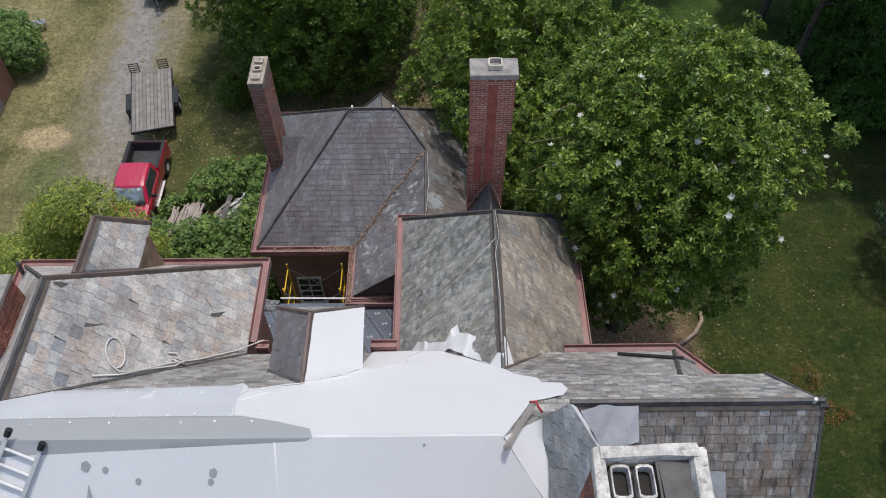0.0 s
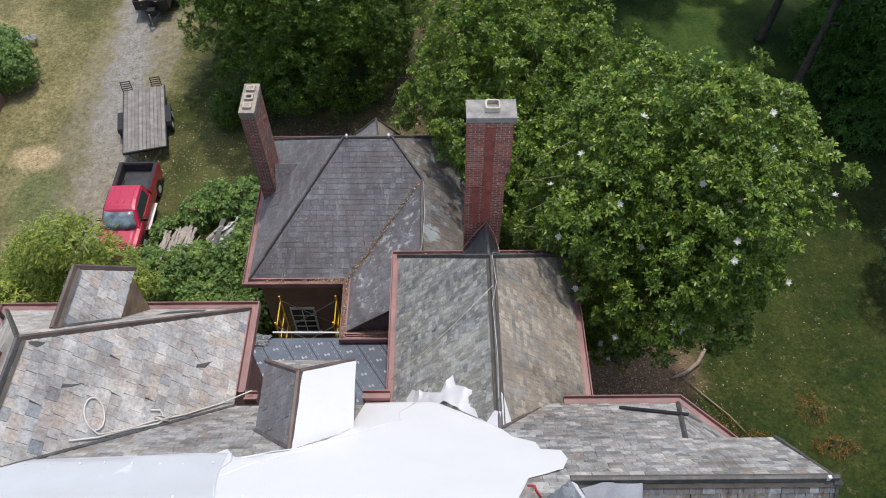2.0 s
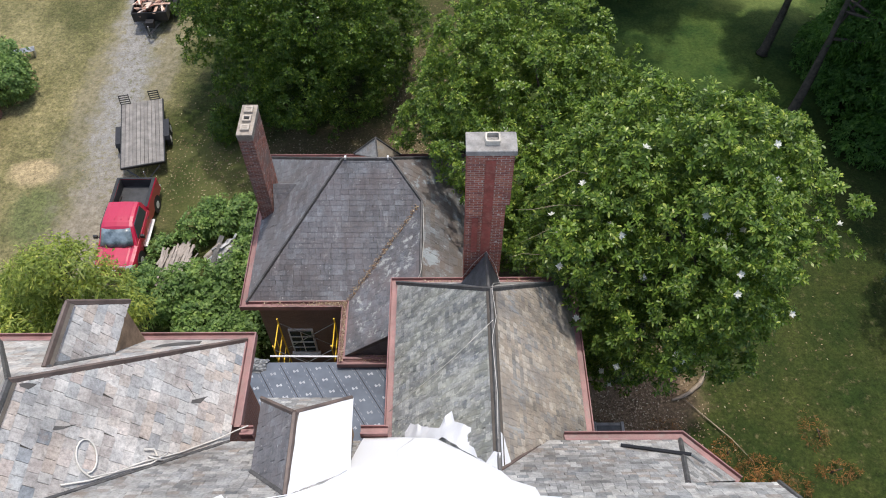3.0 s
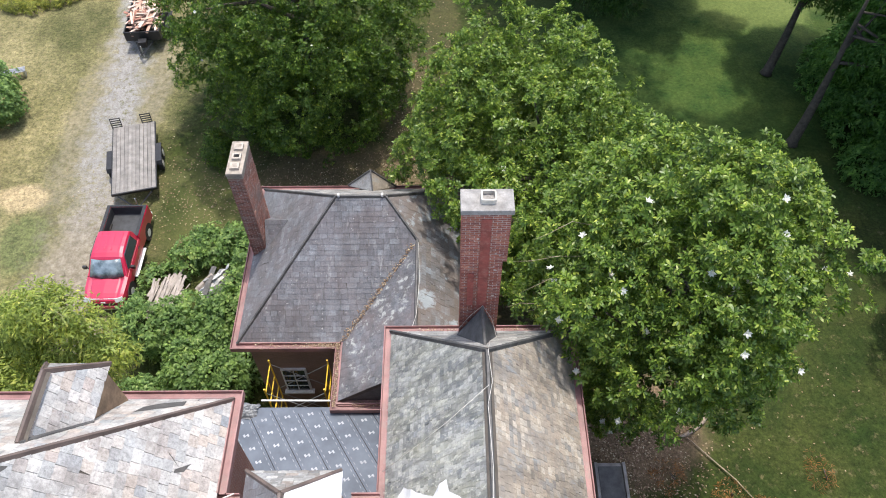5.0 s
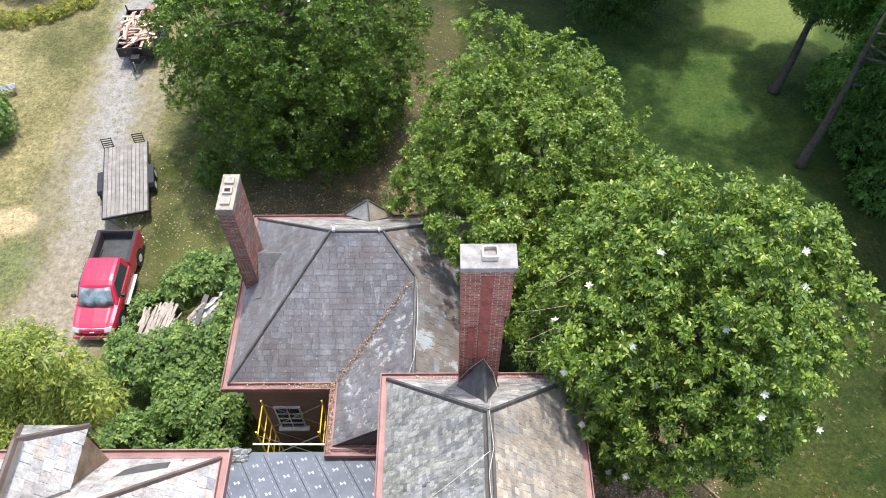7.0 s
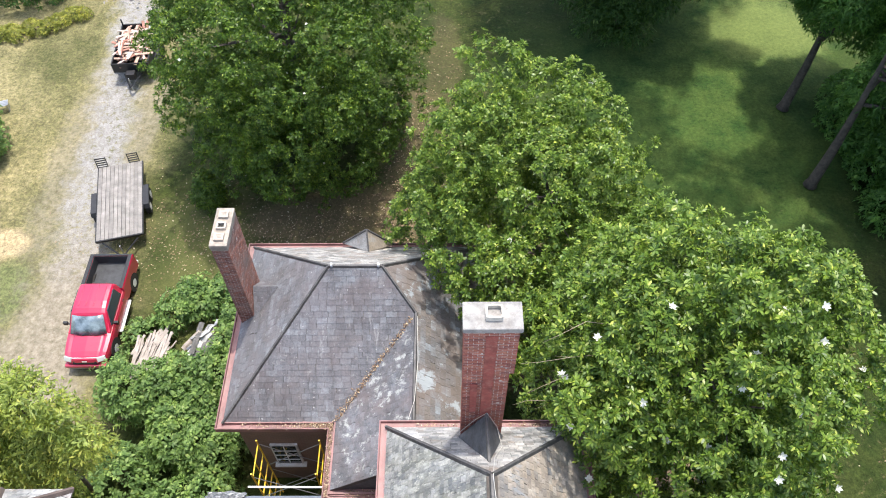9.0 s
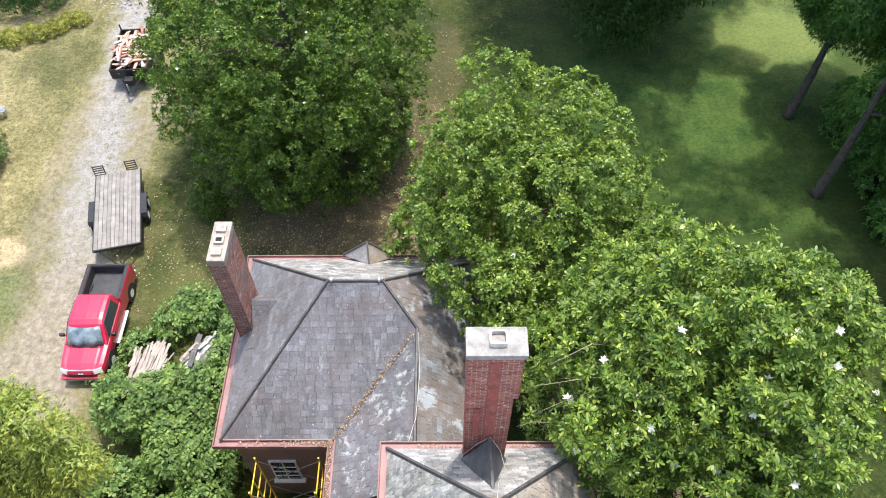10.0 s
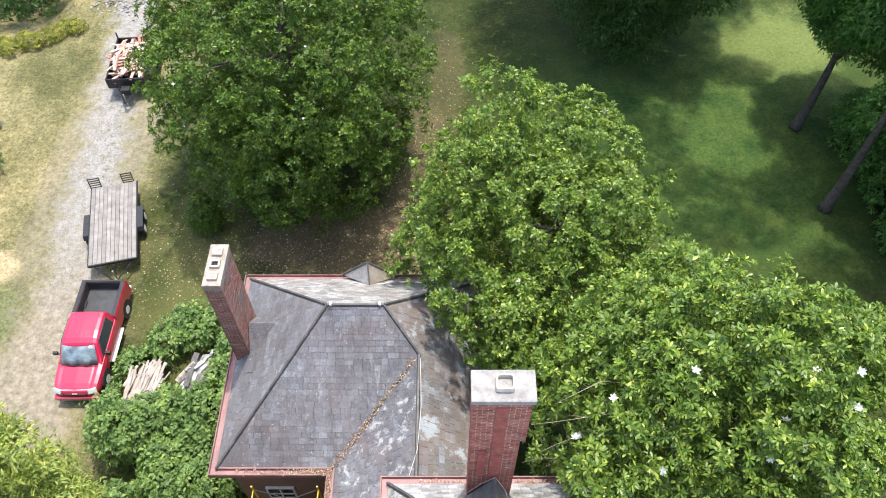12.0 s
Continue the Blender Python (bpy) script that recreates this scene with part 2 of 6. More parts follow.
M_BARK = plain("dark_bark", (0.10, 0.082, 0.066), 0.95, 0, 0.4, 5, 40, 0.9)
M_BRANCH = plain("bare_branch", (0.33, 0.26, 0.19), 0.9, 0, 0.3, 4, 40, 0.5)
M_TARP = plain("grey_plastic_tarp", (0.38, 0.39, 0.40), 0.35, 0, 0.25, 3, 20, 0.3)
M_ROPE = plain("pale_rope", (0.66, 0.63, 0.58), 0.9, 0, 0.15)
M_UNDER, _t, _b = shade("synthetic_underlay", 0.5)
_t.links.new(ramp(_t, noise_of(_t, 1.4, 5), [(0.3, (0.075, 0.09, 0.115)), (0.7, (0.13, 0.15, 0.185))]), _b.inputs["Base Color"])
M_LITTER, _t, _b = shade("fallen_leaf", 0.8)
_t.links.new(ramp(_t, _t.nodes.new("ShaderNodeNewGeometry").outputs["Random Per Island"], [(0, (0.12, 0.07, 0.045)), (0.5, (0.26, 0.165, 0.10)), (0.85, (0.37, 0.28, 0.18)), (1, (0.50, 0.44, 0.30))]), _b.inputs["Base Color"])
M_PETAL, _t, _b = shade("white_petal", 0.6)
_b.inputs["Base Color"].default_value = (0.88, 0.87, 0.80, 1)
_n = node(_t, "ShaderNodeBsdfTranslucent")
_n.inputs[0].default_value = (0.88, 0.87, 0.78, 1)
_x = _t.nodes.new("ShaderNodeMixShader")
_x.inputs[0].default_value = 0.45
_t.links.new(_b.outputs[0], _x.inputs[1])
_t.links.new(_n.outputs[0], _x.inputs[2])
_t.links.new(_x.outputs[0], _t.nodes["Material Output"].inputs[0])
M_MAG = leafy("magnolia_leaf", (0.040, 0.092, 0.016), (0.145, 0.230, 0.034), (0.41, 0.47, 0.10), 0.36, 0.3)
M_MAG2 = leafy("dark_evergreen_leaf", (0.026, 0.060, 0.010), (0.092, 0.168, 0.022), (0.28, 0.36, 0.055), 0.42, 0.38)
M_SHRUB = leafy("shrub_leaf", (0.09, 0.16, 0.05), (0.205, 0.325, 0.10), (0.37, 0.48, 0.18), 0.55, 0.45)
M_SUMAC = leafy("yellow_green_leaf", (0.16, 0.23, 0.055), (0.35, 0.43, 0.10), (0.60, 0.60, 0.16), 0.5, 0.5)
M_SHADE = leafy("shade_tree_leaf", (0.035, 0.085, 0.022), (0.085, 0.170, 0.042), (0.17, 0.28, 0.07), 0.5, 0.5)
M_CONIF = leafy("blue_green_needles", (0.03, 0.06, 0.035), (0.065, 0.115, 0.07), (0.12, 0.18, 0.11), 0.6, 0.2)
M_LUSH = leafy("lush_shade_leaf", (0.06, 0.15, 0.03), (0.15, 0.31, 0.07), (0.27, 0.46, 0.12), 0.5, 0.55)
M_RUST = leafy("dead_rusty_fronds", (0.14, 0.065, 0.02), (0.24, 0.11, 0.035), (0.33, 0.18, 0.07), 0.7, 0.2)
M_BLOOM = leafy("yellow_bloom", (0.15, 0.19, 0.04), (0.28, 0.30, 0.055), (0.46, 0.43, 0.08), 0.6, 0.3)

# the ground: dry and green grass, a gravel drive, leaf mould under the trees
M_GROUND, t, b = shade("lawn_and_drive", 0.95, 0, 0.2)
geo = t.nodes.new("ShaderNodeNewGeometry")
sep = t.nodes.new("ShaderNodeSeparateXYZ")
t.links.new(geo.outputs["Position"], sep.inputs[0])


def math_(op, a, c, clamp=False):
    n = t.nodes.new("ShaderNodeMath")
    n.operation, n.use_clamp = op, clamp
    for s, v in zip(n.inputs, (a, c)):
        if isinstance(v, (int, float)):
            s.default_value = v
        else:
            t.links.new(v, s)
    return n.outputs[0]


def near(cx, cy, rx, ry, soft=0.35, wob=0.5, scale=0.5):
    """1 inside an ellipse of the plan, 0 outside, with a wavering edge."""
    dx = math_("DIVIDE", math_("SUBTRACT", sep.outputs[0], cx), rx)
    dy = math_("DIVIDE", math_("SUBTRACT", sep.outputs[1], cy), ry)
    r = math_("SQRT", math_("ADD", math_("MULTIPLY", dx, dx), math_("MULTIPLY", dy, dy)), 0)
    w = math_("MULTIPLY", math_("SUBTRACT", noise_of(t, scale, 5, 0.65), 0.5), wob * 2)
    return math_("DIVIDE", math_("SUBTRACT", 1.0, math_("ADD", r, w)), soft, True)


blade = noise_of(t, 11.0, 6, 0.8)
tuft = noise_of(t, 3.5, 5, 0.7)
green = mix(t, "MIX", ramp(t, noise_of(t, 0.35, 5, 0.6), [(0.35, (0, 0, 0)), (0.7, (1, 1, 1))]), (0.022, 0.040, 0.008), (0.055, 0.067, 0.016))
dry = mix(t, "MIX", ramp(t, tuft, [(0.3, (0, 0, 0)), (0.7, (1, 1, 1))]), (0.20, 0.182, 0.082), (0.34, 0.29, 0.16))
xw = math_("ADD", sep.outputs[0], math_("MULTIPLY", math_("SUBTRACT", noise_of(t, 0.22, 5, 0.6), 0.5), 7.0))
westward = math_("DIVIDE", math_("SUBTRACT", -13.2, xw), 3.0, True)
patchy = ramp(t, noise_of(t, 0.16, 6, 0.62, (1, 0.6, 1)), [(0.38, (0.28, 0.28, 0.28)), (0.56, (0.97, 0.97, 0.97))])
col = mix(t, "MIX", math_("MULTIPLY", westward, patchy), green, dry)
col = mix(t, "MIX", math_("MULTIPLY", near(-21.4, 29.4, 1.6, 1.2), 0.9), col, (0.42, 0.33, 0.20))
col = mix(t, "MIX", math_("MULTIPLY", near(-20.5, 26.5, 1.6, 2.2), 0.7), col, (0.10, 0.13, 0.05))
# paler ellipse of grass: sunlight painted into the lawn's colour
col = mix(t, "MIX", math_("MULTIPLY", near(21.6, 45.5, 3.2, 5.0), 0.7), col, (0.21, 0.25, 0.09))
col = mix(t, "MULTIPLY", 0.85, col, ramp(t, blade, [(0.28, (0.4, 0.4, 0.4)), (0.72, (1.35, 1.35, 1.35))]))
col = mix(t, "MULTIPLY", 0.8, col, ramp(t, noise_of(t, 1.6, 6, 0.75), [(0.3, (0.66, 0.68, 0.66)), (0.7, (1.3, 1.28, 1.22))]))
fleck = ramp(t, noise_of(t, 2.1, 7, 0.8), [(0.56, (0, 0, 0)), (0.66, (0.6, 0.6, 0.6))])
col = mix(t, "MIX", fleck, col, (0.17, 0.135, 0.07))
clump = ramp(t, noise_of(t, 5.0, 7, 0.8), [(0.36, (0.5, 0.52, 0.5)), (0.5, (1, 1, 1)), (0.64, (1.4, 1.38, 1.3))])
col = mix(t, "MULTIPLY", 0.9, col, clump)
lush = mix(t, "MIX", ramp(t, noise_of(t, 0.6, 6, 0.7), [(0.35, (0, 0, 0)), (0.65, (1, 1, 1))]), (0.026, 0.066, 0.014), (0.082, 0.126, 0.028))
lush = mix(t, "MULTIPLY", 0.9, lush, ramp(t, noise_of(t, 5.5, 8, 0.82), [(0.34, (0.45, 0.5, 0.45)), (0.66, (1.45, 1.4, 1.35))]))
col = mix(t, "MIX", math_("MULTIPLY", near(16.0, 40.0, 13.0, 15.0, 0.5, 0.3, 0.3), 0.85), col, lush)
# second lightened patch on that strip, its sunshine also put into the colour
painted_sun = mix(t, "MULTIPLY", 0.9, (0.165, 0.20, 0.062), ramp(t, noise_of(t, 4.5, 8, 0.82), [(0.34, (0.5, 0.55, 0.5)), (0.66, (1.4, 1.35, 1.3))]))
col = mix(t, "MIX", math_("MULTIPLY", near(20.5, 45.8, 4.5, 3.2), 0.6), col, painted_sun)
olive = mix(t, "MULTIPLY", 0.85, (0.135, 0.14, 0.05), ramp(t, blade, [(0.28, (0.5, 0.52, 0.5)), (0.72, (1.3, 1.28, 1.2))]))
col = mix(t, "MIX", math_("MULTIPLY", near(-11.3, 29.0, 3.0, 7.5, 0.6, 0.5, 0.5), 0.65), col, olive)
# the drive runs nearly along y
off = math_("SUBTRACT", sep.outputs[0], math_("SUBTRACT", -14.9, math_("MULTIPLY", sep.outputs[1], 0.09)))
wav = math_("MULTIPLY", math_("SUBTRACT", noise_of(t, 0.7, 6, 0.72), 0.5), 3.2)
band = math_("SUBTRACT", 1.7, math_("ABSOLUTE", math_("ADD", off, wav), 0))
drive = math_("DIVIDE", band, 1.0, True)
gravel = mix(t, "MIX", ramp(t, noise_of(t, 14, 6, 0.75), [(0.3, (0, 0, 0)), (0.7, (1, 1, 1))]), (0.17, 0.162, 0.15), (0.35, 0.335, 0.315))
earth = mix(t, "MIX", ramp(t, tuft, [(0.35, (0, 0, 0)), (0.65, (1, 1, 1))]), (0.17, 0.145, 0.105), (0.30, 0.265, 0.205))
ylev = math_("DIVIDE", math_("SUBTRACT", sep.outputs[1], 26.0), 6.0, True)
lane = mix(t, "MIX", ylev, earth, gravel)
lane = mix(t, "MULTIPLY", 0.8, lane, ramp(t, noise_of(t, 1.7, 8, 0.8), [(0.34, (0.58, 0.56, 0.50)), (0.5, (1, 1, 1)), (0.66, (1.22, 1.22, 1.22))]))
# worn earth beside the lane, thin grass showing through
for cx, cy, rx, ry, k in ((-17.6, 23.0, 2.8, 6.0, 0.9), (-19.6, 35.0, 1.6, 9.0, 0.5), (-16.3, 38.0, 1.2, 6.0, 0.55)):
    col = mix(t, "MIX", math_("MULTIPLY", near(cx, cy, rx, ry, 0.5, 0.6, 0.8), k), col, mix(t, "MULTIPLY", 0.8, earth, ramp(t, noise_of(t, 1.9, 8, 0.8), [(0.36, (0.50, 0.50, 0.40)), (0.52, (1, 1, 1)), (0.68, (1.2, 1.2, 1.2))])))
col = mix(t, "MIX", math_("MULTIPLY", drive, ramp(t, noise_of(t, 3.2, 7, 0.78), [(0.38, (0.15, 0.15, 0.15)), (0.50, (1, 1, 1))])), col, lane)
# leaf mould
mould = mix(t, "MIX", ramp(t, noise_of(t, 9, 6, 0.8), [(0.3, (0, 0, 0)), (0.7, (1, 1, 1))]), (0.08, 0.058, 0.036), (0.28, 0.20, 0.12))
for cx, cy, rx, ry, k in ((8.5, 16.6, 3.6, 3.0, 1.0), (-1.0, 34.0, 2.0, 9.0, 0.35), (0.6, 43.0, 1.3, 5.5, 0.2), (-5.0, 31.0, 5.5, 2.6, 0.5), (4.0, 26.0, 5.0, 5.0, 0.8)):
    col = mix(t, "MIX", math_("MULTIPLY", near(cx, cy, rx, ry), k), col, mould)
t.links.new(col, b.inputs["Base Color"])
bump(t, b, math_("ADD", math_("MULTIPLY", blade, 0.5), tuft), 0.8, 0.06)


# ---- building helpers ----
def thing(name, label, category, group="", at=(0, 0, 0), turn=0.0, kind=""):
    ob = new(name)
    ob.matrix_world = pose(*at, 0, 0, turn)
    return tagged(ob, label, category, group, kind)


def mesh_of(name, verts, faces, material, smooth=False):
    me = bpy.data.meshes.new(name)
    me.from_pydata([tuple(v) for v in verts], [], faces)
    me.materials.append(material)
    if smooth:
        me.polygons.foreach_set("use_smooth", [True] * len(me.polygons))
    me.update()
    return me


def part(name, bm, material, parent, label=""):
    """Links a bmesh or a mesh as ONE object under a thing or a part."""
    if isinstance(bm, bmesh.types.BMesh):
        me = bpy.data.meshes.new(name)
        bm.to_mesh(me)
        bm.free()
        me.materials.append(material)
    else:
        me = bm
    ob = new(name, me)
    ob.parent = parent
    if label:
        tagged(ob, label)
    return ob


def box_bm(size, at=(0, 0, 0), bevel=0.0, turn=(0, 0, 0), bm=None):
    bm = bm or bmesh.new()
    m = pose(*at, *turn) @ Matrix.Diagonal((*size, 1))
    vs = bmesh.ops.create_cube(bm, size=1, matrix=m)["verts"]
    if bevel:
        es = list({e for v in vs for e in v.link_edges})
        bmesh.ops.bevel(bm, geom=es, offset=bevel, segments=2, affect="EDGES", profile=0.7)
    return bm


def rod_bm(a, c, r, r2=None, sides=8, bm=None):
    bm = bm or bmesh.new()
    a, c = Vector(a), Vector(c)
    d = c - a
    m = Matrix.Translation((a + c) / 2) @ d.to_track_quat("Z", "Y").to_matrix().to_4x4()
    bmesh.ops.create_cone(bm, cap_ends=True, segments=sides, radius1=r, radius2=r if r2 is None else r2, depth=d.length, matrix=m)
    return bm


def poly_bm(rings, bm=None, closed=True):
    """Rings of points joined one to the next; the ends are closed."""
    bm = bm or bmesh.new()
    rows = [[bm.verts.new(p) for p in ring] for ring in rings]
    n = len(rows[0])
    for r, s in zip(rows, rows[1:]):
        for i in range(n if closed else n - 1):
            bm.faces.new((r[i], r[(i + 1) % n], s[(i + 1) % n], s[i]))
    if closed:
        bm.faces.new(rows[0][::-1])
        bm.faces.new(rows[-1])
    bmesh.ops.recalc_face_normals(bm, faces=bm.faces)
    return bm


def tube(name, pts, r, material, parent=None, sides=6):
    """A bent rod along points."""
    pts = [Vector(p) for p in pts]
    rings = []
    for i, p in enumerate(pts):
        d = (pts[min(i + 1, len(pts) - 1)] - pts[max(i - 1, 0)]).normalized()
        q = d.to_track_quat("Z", "Y")
        rr = r if isinstance(r, (int, float)) else r[i]
        rings.append([p + q @ Vector((rr * math.cos(2 * math.pi * k / sides), rr * math.sin(2 * math.pi * k / sides), 0)) for k in range(sides)])
    ob = part(name, poly_bm(rings), material, parent)
    for f in ob.data.polygons:
        f.use_smooth = True
    return ob


def clip(poly, a, c):
    """The part of a 2D polygon on the left of the line a to c."""
    out = []
    side = lambda p: (c[0] - a[0]) * (p[1] - a[1]) - (c[1] - a[1]) * (p[0] - a[0])
    for p, q in zip(poly, poly[1:] + poly[:1]):
        sp, sq = side(p), side(q)
        if sp >= 0:
            out.append(p)
        if sp * sq < 0:
            k = sp / (sp - sq)
            out.append((p[0] + k * (q[0] - p[0]), p[1] + k * (q[1] - p[1])))
    return out


rnd = random.Random(5)
_whole = {}


def whole_slate(key, w, e, mat):
    """Shared meshes of whole slates, a wedge with a worn lower edge; the origin is the middle of the lower edge."""
    if key not in _whole:
        r = random.Random(hash(key[1]) % 997 if isinstance(key[1], int) else 3)
        g = w / 2 - 0.0035
        a, c = r.uniform(0, 0.014), r.uniform(0, 0.014)
        top = [(-g, a, 0.018), (0, r.uniform(-0.004, 0.006), 0.020), (g, c, 0.017), (g, e + 0.02, 0.006), (-g, e + 0.02, 0.006)]
        low = [(x, y, -0.004) for x, y, _ in top]
        f = [(0, 1, 2, 3, 4)] + [(i, i + 5, (i + 1) % 5 + 5, (i + 1) % 5) for i in range(5)]
        _whole[key] = mesh_of("slate", top + low, f, mat)
    return _whole[key]


SIZES = {"mixed": (0.30, 0.223), "buff": (0.28, 0.27), "grey": (0.175, 0.17), "tan": (0.18, 0.17), "pale": (0.25, 0.18), "dark": (0.29, 0.20), "lichened": (0.29, 0.20), "brown": (0.235, 0.19), "blue": (0.28, 0.22)}


def slate_roof(parent, name, corners, kind, near_to=None, parts=0, w=None, e=None, label="", gaps=()):
    """A convex roof face: a board deck with slates laid in courses on it. corners run counter-clockwise seen from outside,
    the first two along the eave. Up to `parts` slates nearest to a place are objects of their own, the rest one mesh."""
    w, e = w or SIZES[kind][0], e or SIZES[kind][1]
    P = [Vector(c) for c in corners]
    o = P[0]
    n = Vector((0, 0, 0))
    for i in range(1, len(P) - 1):
        n += (P[i] - o).cross(P[i + 1] - o)
    n.normalize()
    if n.z < 0:
        n = -n
    u = Vector((0, 0, 1)).cross(n).normalized()
    v = n.cross(u)
    M = Matrix((u, v, n)).transposed().to_4x4()
    M.translation = o
    flat = [((p - o).dot(u), (p - o).dot(v)) for p in P]
    area = sum(a[0] * c[1] - c[0] * a[1] for a, c in zip(flat, flat[1:] + flat[:1]))
    if area < 0:
        flat.reverse()
    k = len(P)
    deck = [p - n * 0.02 for p in P] + [p - n * 0.16 for p in P]
    roof = part(name, mesh_of(name, deck, [tuple(range(k)), tuple(range(2 * k - 1, k - 1, -1))] + [(i, i + k, (i + 1) % k + k, (i + 1) % k) for i in range(k)], M_DECK), None, parent, label)
    lo, hi = min(p[1] for p in flat), max(p[1] for p in flat)
    left, right = min(p[0] for p in flat), max(p[0] for p in flat)
    whole, verts, faces = [], [], []
    row = 0
    y = lo
    while y < hi - 0.02:
        x = left - w * (0.5 * (row % 2) + rnd.uniform(0, 0.12))
        while x < right:
            ww = w * rnd.choice((0.75, 0.88, 1.0, 1.0, 1.0, 1.14, 1.28))
            rect = [(x + 0.0035, y), (x + ww - 0.0035, y), (x + ww - 0.0035, y + e + 0.02), (x + 0.0035, y + e + 0.02)]
            c = rect
            for a, d in zip(flat, flat[1:] + flat[:1]):
                c = clip(c, a, d)
                if len(c) < 3:
                    break
            mid = M @ Vector((x + ww / 2, y + e / 2, 0))
            if len(c) >= 3 and not any((mid - Vector(gp)).length < gr for gp, gr in gaps):
                same = len(c) == 4 and all(abs(p[0] - q[0]) + abs(p[1] - q[1]) < 1e-6 for p, q in zip(sorted(c), sorted(rect)))
                if same:
                    whole.append((x + ww / 2, y, round(ww / w, 2), mid))
                else:
                    i0, m = len(verts), len(c)
                    lift = rnd.uniform(-0.002, 0.004)
                    verts += [M @ Vector((p[0], p[1], 0.018 + lift - 0.012 * (p[1] - y) / e)) for p in c] + [M @ Vector((p[0], p[1], -0.004)) for p in c]
                    faces += [tuple(range(i0, i0 + m))] + [(i0 + i, i0 + m + i, i0 + m + (i + 1) % m, i0 + (i + 1) % m) for i in range(m)]
            x += ww
        row += 1
        y += e
    if near_to is not None and parts:
        whole.sort(key=lambda s: (s[3] - Vector(near_to)).length)
    for j, (x, y, s, mid) in enumerate(whole):
        tw = pose(0, 0, 0, rnd.uniform(-0.5, 1.3), rnd.uniform(-0.8, 0.8), rnd.gauss(0, 1.0) if rnd.random() < 0.97 else rnd.gauss(0, 5))
        here = M @ Matrix.Translation((x, y + rnd.uniform(-0.008, 0.004), 0)) @ tw
        if j < parts:
            ob = new("slate", whole_slate((kind, rnd.randrange(4), s), w * s, e, SLATE[kind, False]))
            ob.parent = roof
            ob.matrix_basis = here
        else:
            me = whole_slate((kind, j % 4, s), w * s, e, SLATE[kind, False])
            i0 = len(verts)
            verts += [here @ q.co for q in me.vertices]
            faces += [tuple(i0 + i for i in f.vertices) for f in me.polygons]
    if faces:
        tagged(part("slate_courses", mesh_of("slate_courses", verts, faces, SLATE[kind, True]), None, roof), kind="stuff")
    return roof, M


def ridge_cap(parent, a, c, material, width=0.12, lift=0.05, name="ridge_cap", drop=0.07):
    """A bent metal strip along a ridge or hip, in lapped lengths."""
    a, c = Vector(a), Vector(c)
    d = (c - a).normalized()
    s = d.cross(Vector((0, 0, 1))).normalized()
    upv = s.cross(d)
    bm = bmesh.new()
    n = max(1, int((c - a).length / 1.2))
    for i in range(n):
        p, q = a + (c - a) * (i / n), a + (c - a) * ((i + 1) / n)
        ring = lambda r, k: [r + s * (-width / 2) + upv * (lift - drop), r + s * (-0.03) + upv * (lift + 0.02 + k), r + s * 0.03 + upv * (lift + 0.02 + k), r + s * (width / 2) + upv * (lift - drop),
                             r + s * (width / 2) + upv * (lift - drop - 0.03), r - s * (width / 2) + upv * (lift - drop - 0.03)]
        poly_bm([ring(p, 0.006 * (i % 2)), ring(q, 0.006 * (i % 2))], bm)
    return part(name, bm, material, parent)


def gutter_run(parent, pts, width=0.26, height=0.24, inward=None):
    """A box gutter along a level polyline given by its outer edge; the roof lies on its left."""
    P = [Vector(p) for p in pts]
    rings = []
    for i, p in enumerate(P):
        dirs = [(P[j + 1] - P[j]).normalized() for j in (i - 1, i) if 0 <= j < len(P) - 1]
        nn = [Vector((-d.y, d.x, 0)) for d in dirs]
        s = sum(nn, Vector((0, 0, 0))).normalized()
        s = s / max(0.35, s.dot(nn[0]))
        prof = [(0, -height), (0, 0), (0.035, 0.012), (0.045, -0.09), (width - 0.06, -0.09), (width - 0.05, 0.035), (width, 0.045), (width, -height)]
        rings.append([p + s * x + Vector((0, 0, z)) for x, z in prof])
    return part("gutter", poly_bm(rings), M_GUT, parent)


